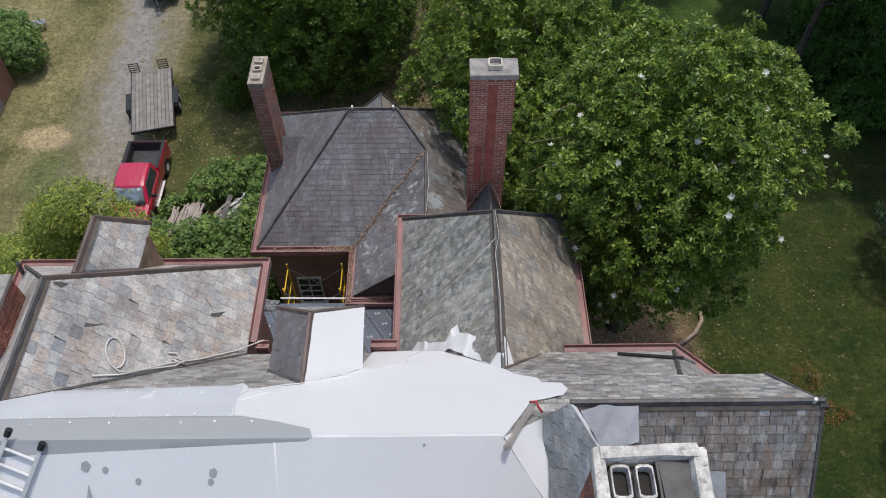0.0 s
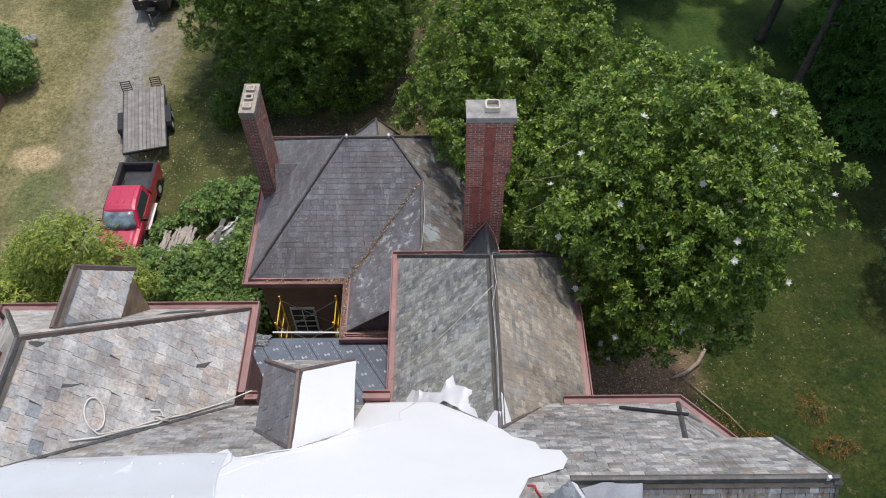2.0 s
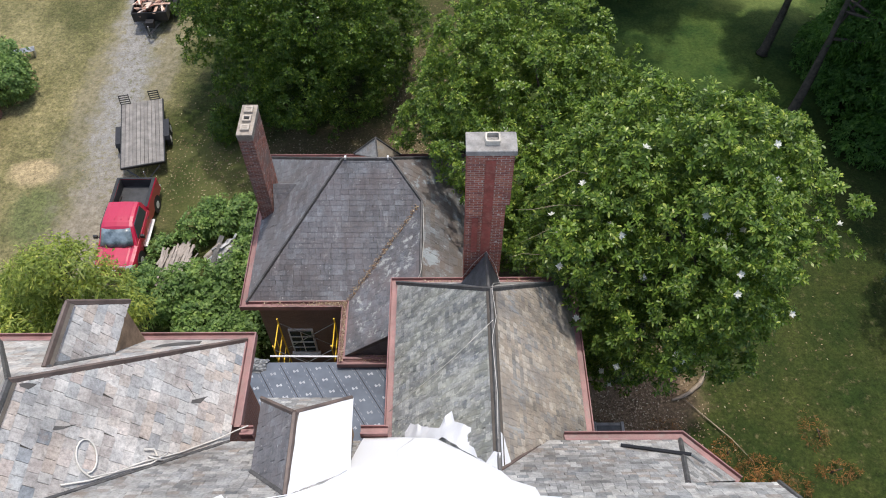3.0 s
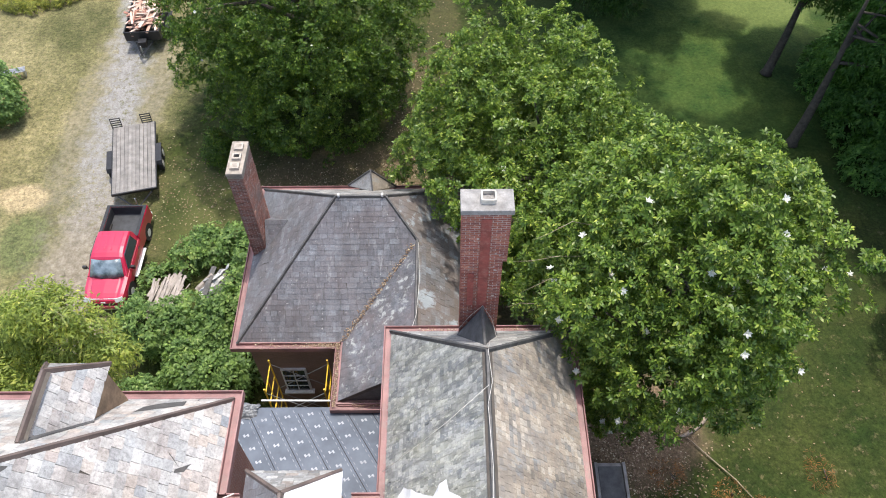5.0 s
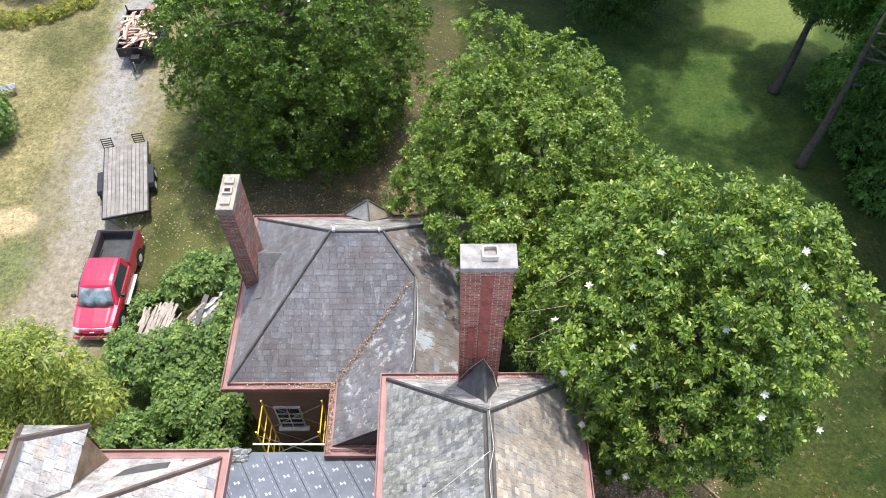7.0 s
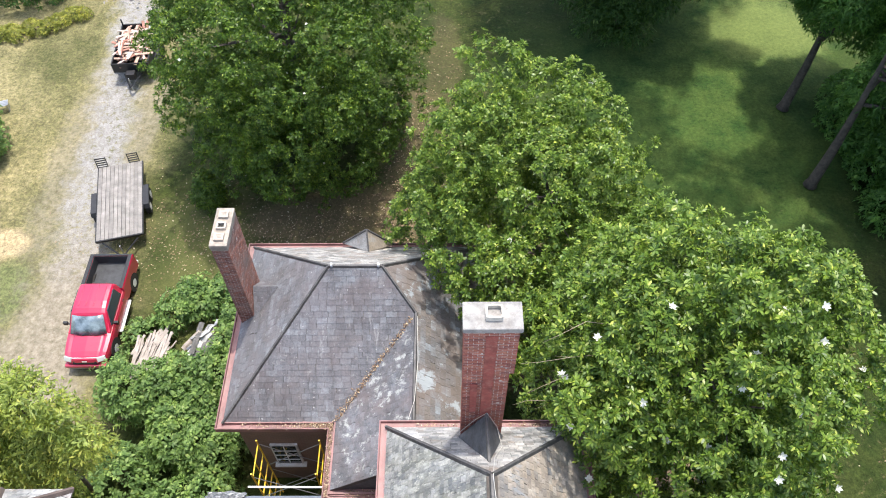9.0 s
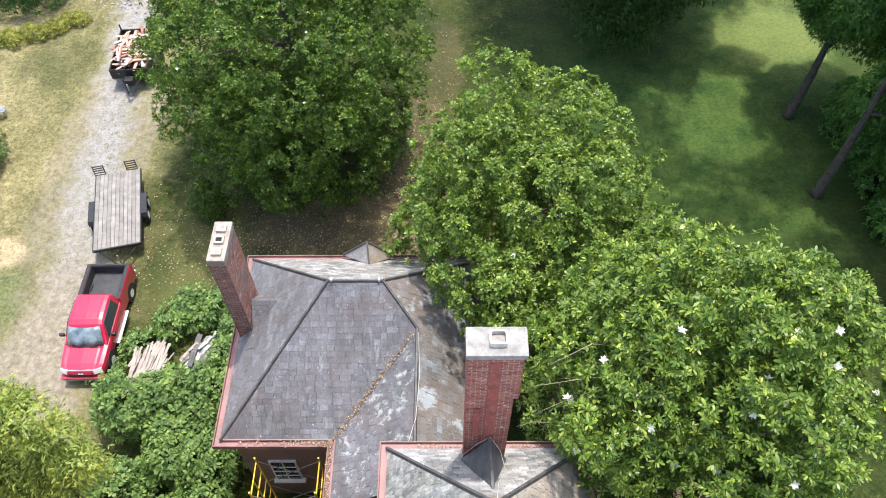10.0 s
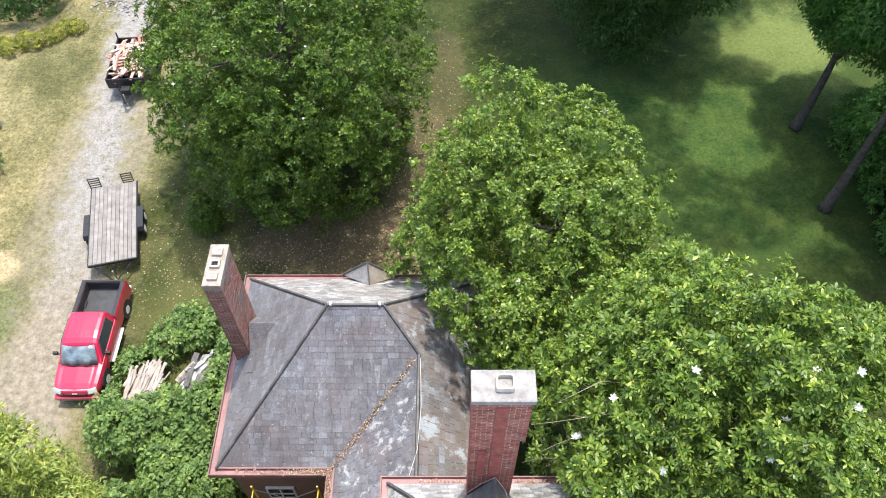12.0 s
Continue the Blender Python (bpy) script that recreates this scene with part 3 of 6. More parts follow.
def sheet(name, plan, height, parent, material, lift=0.045, wrinkle=0.012, cell=0.28, ragged=0.03, seed=1, label="", folds=0.0):
    """A thin membrane over a roof: an outline in plan, cut into cells, lifted onto the surface height(x, y) and slightly creased."""
    bm = bmesh.new()
    r = random.Random(seed)
    out = []
    for (x0, y0), (x1, y1) in zip(plan, plan[1:] + plan[:1]):
        n = max(1, int(math.hypot(x1 - x0, y1 - y0) / 0.35))
        for i in range(n):
            out.append((x0 + (x1 - x0) * i / n + r.uniform(-ragged, ragged), y0 + (y1 - y0) * i / n + r.uniform(-ragged, ragged)))
    f = bm.faces.new([bm.verts.new((x, y, 0)) for x, y in out])
    bmesh.ops.triangulate(bm, faces=[f])
    for ax in (0, 1):
        lo, hi = min(p[ax] for p in out), max(p[ax] for p in out)
        for i in range(1, int((hi - lo) / cell) + 1):
            co, no = [0, 0, 0], [0, 0, 0]
            co[ax], no[ax] = lo + i * cell, 1
            bmesh.ops.bisect_plane(bm, geom=bm.verts[:] + bm.edges[:] + bm.faces[:], plane_co=co, plane_no=no)
    for v in bm.verts:
        q = Vector((v.co.x * 1.3 + seed, v.co.y * 0.9, seed * 3.1))
        z = height(v.co.x, v.co.y) + lift + wrinkle * (noise.noise(q) + 0.6 * noise.noise(q * 3.7)) + 1.6 * wrinkle * max(0, noise.noise(Vector((v.co.x * 0.8 + v.co.y * 1.9, seed, 0.5 * v.co.x))) - 0.25)
        u = noise.noise(Vector((v.co.x * 1.7 - v.co.y * 0.8 + seed, v.co.x * 0.35 + v.co.y * 0.5, seed)))
        v.co.z = z + folds * max(0.0, 1 - abs(u) * 7)
    bmesh.ops.recalc_face_normals(bm, faces=bm.faces)
    for fc in bm.faces:
        if fc.normal.z < 0:
            fc.normal_flip()
        fc.smooth = True
    g = bmesh.ops.extrude_face_region(bm, geom=bm.faces[:])
    for v in [q for q in g["geom"] if isinstance(q, bmesh.types.BMVert)]:
        v.co.z += 0.008
    bmesh.ops.recalc_face_normals(bm, faces=bm.faces)
    for e in bm.edges:
        e.smooth = len(e.link_faces) == 2 and e.calc_face_angle(0) < 0.7
    return part(name, bm, material, parent, label)


def bricks(parent, x0, x1, y0, y1, z0, z1, kind_mats, near_z=None, parts=0, faces="SEW"):
    """Single bricks in courses round a shaft: a mortar core with bricks proud of it."""
    part("core", box_bm((x1 - x0 - 0.014, y1 - y0 - 0.014, z1 - z0), ((x0 + x1) / 2, (y0 + y1) / 2, (z0 + z1) / 2)), M_MORTAR, parent)
    L, Hh, D = 0.20, 0.058, 0.03
    met, mei = kind_mats
    key = ("brick", met.name)
    if key not in _whole:
        _whole[key] = mesh_of("brick", *cube_data(L, D, Hh), met)
    todo = []
    zc, row = z0, 0
    while zc + Hh < z1:
        for face in faces:
            a, c = (x0, x1) if face in "SN" else (y0, y1)
            p = a - (0.105 if row % 2 else 0)
            while p < c - 0.02:
                q0, q1 = max(p, a), min(p + L, c)
                if q1 - q0 > 0.03:
                    m = (q0 + q1) / 2
                    place = {"S": (m, y0 + D / 2, 0), "N": (m, y1 - D / 2, 0), "W": (x0 + D / 2, m, 90), "E": (x1 - D / 2, m, 90)}[face]
                    todo.append((place[0], place[1], zc + Hh / 2, place[2], (q1 - q0) / L))
                p += L + 0.015
        zc += Hh + 0.0175
        row += 1
    if near_z is not None:
        todo.sort(key=lambda s: abs(s[2] - near_z) + (3 if s[3] else 0))
    vs, fs = [], []
    for j, (x, y, z, rz, k) in enumerate(todo):
        here = pose(x, y, z, rnd.gauss(0, 0.6), rnd.gauss(0, 0.5), rz + rnd.gauss(0, 0.8)) @ Matrix.Translation((0, rnd.uniform(-0.004, 0.006), 0)) @ Matrix.Diagonal((k, 1, 1, 1))
        if j < parts:
            ob = new("brick", _whole[key])
            ob.parent = parent
            ob.matrix_basis = here
        else:
            i0 = len(vs)
            vs += [here @ q.co for q in _whole[key].vertices]
            fs += [tuple(i0 + i for i in f.vertices) for f in _whole[key].polygons]
    tagged(part("brick_courses", mesh_of("brick_courses", vs, fs, mei), None, parent), kind="stuff")


def cube_data(a, c, d):
    v = [(x * a / 2, y * c / 2, z * d / 2) for x in (-1, 1) for y in (-1, 1) for z in (-1, 1)]
    return v, [(0, 1, 3, 2), (4, 6, 7, 5), (0, 4, 5, 1), (2, 3, 7, 6), (0, 2, 6, 4), (1, 5, 7, 3)]


BRICK_COLS = [(0.27, 0.085, 0.06), (0.36, 0.13, 0.085), (0.31, 0.10, 0.07), (0.22, 0.075, 0.06), (0.40, 0.17, 0.11)]
BRICK = (slate("chimney_brick", BRICK_COLS, False, (0.16, 0.10, 0.08), 0.62, 0.85), slate("chimney_brick_courses", BRICK_COLS, True, (0.16, 0.10, 0.08), 0.62, 0.85))


def wall_box(name, x0, x1, y0, y1, z0, z1, material, parent, label=""):
    return part(name, box_bm((x1 - x0, y1 - y0, z1 - z0), ((x0 + x1) / 2, (y0 + y1) / 2, (z0 + z1) / 2)), material, parent, label)


# ---- ground ----
gm = bmesh.new()
for rng, step in ((60, 3.0),):
    bmesh.ops.create_grid(gm, x_segments=40, y_segments=40, size=60, matrix=Matrix.Translation((0, 25, 0)))
for v in gm.verts:
    edge = max(abs(v.co.x), abs(v.co.y - 25)) / 60
    if edge > 0.99:
        v.co.x, v.co.y = v.co.x * 40, 25 + (v.co.y - 25) * 40
    else:
        v.co.z = 0.05 * noise.noise(Vector((v.co.x * 0.1, v.co.y * 0.1, 0))) - 0.02
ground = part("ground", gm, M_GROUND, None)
tagged(ground, "patchy lawn with a pale gravel drive and leaf mould", "ground", kind="structure")

# ---- the house ----
Z, ZB, PT = 11.6, 5.9, 1.27          # main eave, rear wing eave, main pitch
house = thing("brick_mansion", "old red brick mansion with steep patched slate roofs", "house", kind="structure")
XE, YN, YR, ZR = -5.0, 9.45, 4.4, 18.0   # left wing's east eave, north eave, main ridge
north = lambda x, y: Z + PT * (YN - y)
south = lambda x, y: Z + PT * (YN - YR) - PT * (YR - y)
east = lambda x, y: Z + PT * (YN - YR) - PT * (x - 1.2)
ZR = north(0, YR)
XC, ZL = -8.4, Z + PT * 3.4
# left wing
slate_roof(house, "roof", [(-5, 9.45, Z), (-5, 12.4, Z), (XC, 9.0, ZL), (XC, 6.05, ZL)], "buff", (-6, 9.5, 13), 300, label="pale buff and grey slate slope")
slate_roof(house, "roof", [(-5, 12.4, Z), (-11.8, 12.4, Z), (XC, 9.0, ZL)], "buff", (-7, 11.5, 12.5), 120, label="pale buff slate hip end")
slate_roof(house, "roof", [(-11.8, 12.4, Z), (-11.8, 9.45, Z), (XC, 6.05, ZL), (XC, 9.0, ZL)], "buff")
# main roof: north slope in three pieces, south slope, east hip
slate_roof(house, "roof", [(-5, 9.45, Z), (XC, 6.05, ZL), (XC, YR, ZR), (-0.9, YR, ZR), (-0.9, 9.45, Z)], "pale", (-4.3, 8.4, 13), 160, label="weathered slate slope under white membrane")
slate_roof(house, "roof", [(-16, 9.45, Z), (-16, YR, ZR), (XC, YR, ZR), (XC, 6.05, ZL), (-11.8, 9.45, Z)], "pale")
FR, FZ, FA, ZF = 1.67, 13.45, 12.8, 9.85     # front wing: ridge x and height, hip apex, eave
FX0, FX1, FY = -1.03, 4.42, 15.45            # its west, east and north eaves
YV = YN - (FZ - Z) / PT
slate_roof(house, "roof", [(-0.9, 9.45, Z), (-0.9, YR, ZR), (1.2, YR, ZR), (2.66, 5.86, north(0, 5.86)), (FR, YV, FZ), (0.32, 9.45, Z)], "pale")
slate_roof(house, "roof", [(3.01, 9.45, Z), (FR, YV, FZ), (2.66, 5.86, north(0, 5.86)), (5.55, 5.86, north(0, 5.86)), (5.55, 9.45, Z)], "pale", (4.5, 8, 13), 200, label="pale grey slate slope")
slate_roof(house, "roof", [(5.55, 9.45, Z), (5.55, 7.45, north(0, 7.45)), (6.4, 9.45, Z)], "pale")
slate_roof(house, "roof", [(5.55, 7.45, north(0, 7.45)), (7.45, 7.45, north(0, 7.45)), (7.45, 5.86, north(0, 5.86)), (5.55, 5.86, north(0, 5.86))], "pale")
slate_roof(house, "roof", [(6.4, 9.45, Z), (7.55, 8.4, Z), (5.55, 7.45, north(0, 7.45))], "pale")
slate_roof(house, "roof", [(-16, -0.65, Z), (6.25, -0.65, Z), (1.2, YR, ZR), (-16, YR, ZR)], "pale")
ZQ = north(0, 5.86)
slate_roof(house, "roof", [(6.25, -0.65, Z), (6.25, 2.27, Z), (2.66, 5.86, ZQ), (1.2, YR, ZR)], "blue", (2.2, 4.4, 17), 60, label="blue grey slate hip end")
slate_roof(house, "roof", [(6.25, 2.27, Z), (7.45, 2.27, Z), (7.45, 5.86, ZQ), (2.66, 5.86, ZQ)], "brown", (6, 5, 15), 260, label="brown stained slate slope")
# front wing
slate_roof(house, "roof", [(FX0, FY, ZF), (FX0, YV, ZF), (FR, YV, FZ), (FR, FA, FZ)], "grey", (0, 12, 11.4), 300, label="mossy grey slate slope")
slate_roof(house, "roof", [(FX1, YV, ZF), (FX1, FY, ZF), (FR, FA, FZ), (FR, YV, FZ)], "tan", (3, 11.5, 11.6), 300, label="tan slate slope")
slate_roof(house, "roof", [(FX1, FY, ZF), (FX0, FY, ZF), (FR, FA, FZ)], "pale", (1.6, 14.3, 11), 80, label="slate hip end")
# rear wing and its cross gable
B0, B1, BN, BS = -6.95, 2.3, 24.7, 17.3
RL, RR, RY, RZ = -3.3, -1.48, 21.45, 9.25
KX = -0.35
se = (RZ - ZB) / (B1 - RR)
KZ = ZB + se * (B1 - KX)
KY = BS + (KZ - ZB) / ((RZ - ZB) / (RY - BS))
slate_roof(house, "roof", [(B0, BS, ZB), (-3.1, BS, ZB), (KX, KY, KZ), (RR, RY, RZ), (RL, RY, RZ)], "dark", (-4.5, 18.8, 7.5), 300, label="dark weathered slate slope")
slate_roof(house, "roof", [(B0, BN, ZB), (B0, BS, ZB), (RL, RY, RZ)], "dark", (-5, 20, 7), 150, label="dark slate hip")
slate_roof(house, "roof", [(B1, BN, ZB), (B0, BN, ZB), (RL, RY, RZ), (RR, RY, RZ)], "pale", (-3, 23.5, 7), 120, label="pale weathered slate slope")
slate_roof(house, "roof", [(B1, 15.0, ZB), (B1, KY, ZB), (KX, KY, KZ), (KX, 15.0, KZ)], "mixed", (0, 18, 7.5), 120, label="stained blue grey slate slope")
slate_roof(house, "roof", [(B1, KY, ZB), (B1, BN, ZB), (RR, RY, RZ), (KX, KY, KZ)], "mixed", (0, 21, 7.5), 120, label="stained blue grey slate slope")
slate_roof(house, "roof", [(-3.1, BS, ZB), (-3.1, 15.0, ZB), (KX, 15.0, KZ), (KX, KY, KZ)], "lichened", (-2, 17, 7), 150, label="lichened slate slope of the cross gable")

# hips, ridges and valleys
for a, c, mt in [((XC, 9.0, ZL), (-5, 12.4, Z), M_COPPER), ((XC, 9.0, ZL), (XC, 6.05, ZL), M_CAP), ((XC, 9.0, ZL), (-11.8, 12.4, Z), M_CAP),
                 ((FR, YV, FZ), (FR, FA, FZ), M_CAP), ((FR, FA, FZ), (FX0, FY, ZF), M_CAP), ((FR, FA, FZ), (FX1, FY, ZF), M_CAP),
                 ((2.66, 5.86, ZQ), (7.45, 5.86, ZQ), M_CAP), ((RL, RY, RZ), (RR, RY, RZ), M_CAP), ((RL, RY, RZ), (B0, BS, ZB), M_CAP),
                 ((RL, RY, RZ), (B0, BN, ZB), M_CAP), ((RR, RY, RZ), (KX, KY, KZ), M_CAP), ((RR, RY, RZ), (B1, BN, ZB), M_CAP), ((KX, KY, KZ), (KX, 15.0, KZ), M_CAP)]:
    ridge_cap(house, a, c, mt)
for a, c, mt in [((-5, 9.45, Z), (XC, 6.05, ZL), M_CAP), ((3.01, 9.45, Z), (FR, YV, FZ), M_COPPER), ((2.66, 5.86, ZQ), (6.25, 2.27, Z), M_MEMB), ((6.4, 9.45, Z), (5.55, 7.45, north(0, 7.45)), M_CAP)]:
    ridge_cap(house, a, c, mt, 0.13, 0.04, "valley_flashing", 0.03)
ridge_cap(house, (7.45, 5.9, ZQ), (7.45, 2.27, Z), M_CAP, 0.16, 0.04, "verge")
ridge_cap(house, (7.45, 5.8, ZQ), (7.45, 7.45, north(0, 7.45)), M_CAP, 0.16, 0.04, "verge")

# walls
wall_box("wall", -15.7, 6.0, -0.3, 9.1, 0, Z - 0.1, M_WALL, house)
wall_box("wall", -11.4, -5.3, 9.1, 12.1, 0, Z - 0.1, M_WALL, house)
wall_box("wall", -0.6, 4.0, 9.05, 15.1, 0, ZF - 0.1, M_WALL, house)
part("wall", poly_bm([[(3.8, 9.1, z), (6.3, 9.1, z), (7.2, 8.2, z), (7.2, 2.6, z), (6.0, 2.6, z), (3.8, 2.6, z)] for z in (0, Z - 0.1)]), M_WALL, house)
part("wall", poly_bm([[(x, 7.3, Z - 0.1), (x, 7.3, north(0, 7.3) - 0.2), (x, 5.86, ZQ - 0.2), (x, 2.5, Z + 0.1), (x, 2.5, Z - 0.1)] for x in (5.8, 7.35)]), M_WALL, house)
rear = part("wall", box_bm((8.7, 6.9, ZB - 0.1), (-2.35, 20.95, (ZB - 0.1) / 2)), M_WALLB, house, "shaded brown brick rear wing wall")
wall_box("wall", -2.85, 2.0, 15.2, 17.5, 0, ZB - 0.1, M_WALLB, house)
part("gable", poly_bm([[(-2.9, y, ZB - 0.2), (2.1, y, ZB - 0.2), (KX, y, KZ - 0.12)] for y in (15.05, 15.25)]), M_DARKSLAB, house)

# gutters
gutter_run(house, [(4.64, 9.2, ZF), (4.64, 15.67, ZF), (-1.25, 15.67, ZF), (-1.25, 9.2, ZF)])
gutter_run(house, [(-1.0, 9.9, Z - 0.006), (-1.7, 9.9, Z - 0.006)])
gutter_run(house, [(-4.45, 9.9, Z - 0.006), (-4.77, 9.9, Z - 0.006)])
gutter_run(house, [(-4.77, 9.9, Z), (-4.77, 12.66, Z), (-12.05, 12.66, Z), (-12.05, 9.9, Z)])
gutter_run(house, [(7.75, 8.5, Z), (6.52, 9.7, Z), (4.3, 9.7, Z), (3.5, 9.7, Z)])
gutter_run(house, [(-1.2, 14.66, ZB), (-3.36, 14.66, ZB), (-3.36, 17.08, ZB), (-7.2, 17.08, ZB), (-7.2, 24.92, ZB), (2.55, 24.92, ZB), (2.55, 14.66, ZB)][::-1])
part("cornice_return", box_bm((4.6, 0.3, 0.06), (-0.8, 14.98, ZB - 0.06)), M_GUT, house)

# the low roof between the wings, covered in dark underlay
zu = lambda y: 5.54 + 0.20 * (14.94 - y)
under = part("low_roof", poly_bm([[(-7.2, 14.94, zu(14.94) - d), (-1.3, 14.94, zu(14.94) - d), (-0.65, 9.2, zu(9.2) - d), (-7.2, 12.2, zu(12.2) - d)] for d in (0.2, 0.0)]), M_UNDER, house, "dark blue underlay with pale printed marks")
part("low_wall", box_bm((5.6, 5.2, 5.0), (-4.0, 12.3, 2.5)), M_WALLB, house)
# laps and printed marks run diagonally
dm, lm, fm = bmesh.new(), bmesh.new(), bmesh.new()
du, dv = Vector((0.51, -0.86, 0)), Vector((0.86, 0.51, 0))
turn_ = math.degrees(math.atan2(dv.y, dv.x))
inside = lambda q: -7.0 < q.x < -1.45 and max(9.9, 12.3 - 0.46 * (q.x + 7.0)) < q.y < 14.85
for i in range(-11, 12):
    row = Vector((-4.25, 13.55, 0)) + dv * (i * 0.74) + du * (i * 0.30)
    for j in range(-12, 13):
        p = row + du * (j * 0.58)
        for a, c, w_, l_ in ((-0.06, -0.02, 0.06, 0.115), (0.06, 0.02, 0.06, 0.115), (0.0, 0.0, 0.07, 0.03)):
            q = p + dv * a + du * c
            if inside(q):
                box_bm((w_, l_, 0.004), (q.x, q.y, zu(q.y) + 0.004), 0, (-11.3, 0, turn_), dm)
    for side_, step_ in ((0.37, 0.0), (0.27, 0.23), (-0.27, 0.23)):
        k = -8.0
        while k < 8.0:
            a, c = row + dv * side_ + du * k, row + dv * side_ + du * (k + (0.17 if step_ else 0.30))
            k += step_ or 0.30
            if inside(a) and inside(c):
                if step_:
                    q = (a + c) / 2
                    box_bm((0.022, 0.12, 0.004), (q.x, q.y, zu(q.y) + 0.004), 0, (-11.3, 0, turn_), fm)
                else:
                    rod_bm((a.x, a.y, zu(a.y) + 0.004), (c.x, c.y, zu(c.y) + 0.004), 0.011, sides=5, bm=lm)
part("dashed_lines", fm, plain("faded_print", (0.26, 0.28, 0.31), 0.6, 0, 0.3, 2.0, 30, 0.1), under)
M_PRINT = plain("pale_print", (0.40, 0.42, 0.45), 0.6, 0, 0.25, 2.0, 30, 0.1)
part("printed_marks", dm, M_PRINT, under)
part("lap_edges", lm, M_SOOT, under)


# dormers
def hip_dormer(xc, half, zr, ze, ya, ye, yr, ym, kinds, flashed=(-1, 1), label=""):
    """A hipped dormer on a north slope: ridge x, half width, ridge and eave heights, hip apex y, front eave y, y where ridge and eaves meet the roof."""
    d = part("dormer", mesh_of("dormer", [(xc - half + 0.1, ye - 0.15, ze - 1.8), (xc + half - 0.1, ye - 0.15, ze - 1.8), (xc + half - 0.1, ye - 0.15, ze), (xc - half + 0.1, ye - 0.15, ze),
                                      (xc - half + 0.1, ym - 0.4, ze), (xc + half - 0.1, ym - 0.4, ze)], [(0, 1, 2, 3), (3, 2, 5, 4), (1, 5, 2), (0, 3, 4)], M_CHEEK), None, house, label)
    slate_roof(d, "roof", [(xc - half, ye, ze), (xc - half, ym, ze), (xc, yr, zr), (xc, ya, zr)], kinds[0])
    slate_roof(d, "roof", [(xc + half, ym, ze), (xc + half, ye, ze), (xc, ya, zr), (xc, yr, zr)], kinds[1])
    slate_roof(d, "roof", [(xc + half, ye, ze), (xc - half, ye, ze), (xc, ya, zr)], kinds[2])
    for a, c in (((xc, yr, zr), (xc, ya, zr)), ((xc, ya, zr), (xc - half, ye, ze)), ((xc, ya, zr), (xc + half, ye, ze))):
        ridge_cap(d, a, c, M_COPPER, 0.12, 0.05)
    for sx in flashed:
        ridge_cap(d, (xc, yr, zr), (xc + sx * half, ym, ze), M_CAP, 0.16, 0.04, "valley_flashing", 0.03)
    return d


hip_dormer(-8.42, 0.78, 14.8, 13.43, 11.6, 12.5, 9.9, 10.95, ("buff", "buff", "pale"), label="small hipped slate dormer with stained board cheeks")
wd = hip_dormer(-2.79, 1.05, 14.6, 13.45, 8.87, 9.76, YN - (14.6 - Z) / PT, YN - (13.45 - Z) / PT, ("dark", "pale", "pale"), (-1,), label="hipped slate dormer half wrapped in white membrane")
dsl = (14.6 - 13.45) / 1.05
# small pyramid roof at the rear eave
PA, PV, PL, PR_ = (-2.36, 24.49, 7.32), (-2.28, 23.82, 6.82), (-3.42, 24.86, 6.0), (-1.40, 24.78, 6.0)
pyr = part("dormer", box_bm((0.9, 0.2, 0.4), (-2.4, 24.68, 5.9)), M_CHEEK, house, "small pyramid slate roof at the rear eave")
for tri_, kind in (((PL, PV, PA), "pale"), ((PV, PR_, PA), "tan"), ((PR_, PL, PA), "pale")):
    part("slope", poly_bm([[(x, y, z + d) for x, y, z in tri_] for d in (-0.05, 0.0)]), SLATE[kind, True], pyr)
for a, c in ((PV, PA), (PL, PA), (PR_, PA)):
    ridge_cap(pyr, a, c, M_CAP, 0.06, 0.02)

# crickets behind the chimneys
M_CRK = plain("dark_cricket_slate", (0.085, 0.09, 0.10), 0.55, 0, 0.45, 4, 25, 0.6, (0.045, 0.045, 0.05))
CRT, CRF = (1.66, 14.7, 12.45), (1.67, 13.35, 12.66)
part("cricket", poly_bm([[(x, y, z - d) for x, y, z in ((0.98, 14.78, 10.85), CRF, CRT)] for d in (0.08, 0)]), M_CRK, house, "dark slate cricket behind the chimney")
part("cricket", poly_bm([[(x, y, z - d) for x, y, z in (CRF, (2.16, 14.78, 10.85), CRT)] for d in (0.08, 0)]), M_CRK, house)
ridge_cap(house, CRF, CRT, M_CAP, 0.1, 0.02)
slate_roof(house, "cricket", [(-6.3, 21.1, 6.5), (-5.4, 21.9, 7.35), (-6.3, 21.9, 7.35)], "dark")
slate_roof(house, "cricket", [(-5.4, 21.9, 7.35), (-6.3, 22.7, 6.5), (-6.3, 21.9, 7.35)], "dark")


# chimneys
DULL_COLS = [(0.25, 0.105, 0.075), (0.34, 0.14, 0.10), (0.29, 0.115, 0.085), (0.20, 0.095, 0.075), (0.38, 0.18, 0.13)]
SOOT = [((0.16, 0.14, 0.13), 0.9, 0.50, 0.64, 0.6, None), ((0.42, 0.36, 0.32), 5.0, 0.58, 0.66, 0.5, None)]
DULL = tuple(slate("weathered_chimney_brick", DULL_COLS, i, (0.15, 0.115, 0.10), 0.55, 0.85, layers=SOOT) for i in (False, True))


def chimney(label, x0, x1, y0, y1, z0, z1, near_z, parts, faces, mats=BRICK):
    c = part("chimney", box_bm((x1 - x0 - 0.08, y1 - y0 - 0.08, z0), ((x0 + x1) / 2, (y0 + y1) / 2, z0 / 2)), M_WALL, house, label)
    bricks(c, x0, x1, y0, y1, z0, z1, mats, near_z, parts, faces)
    return c


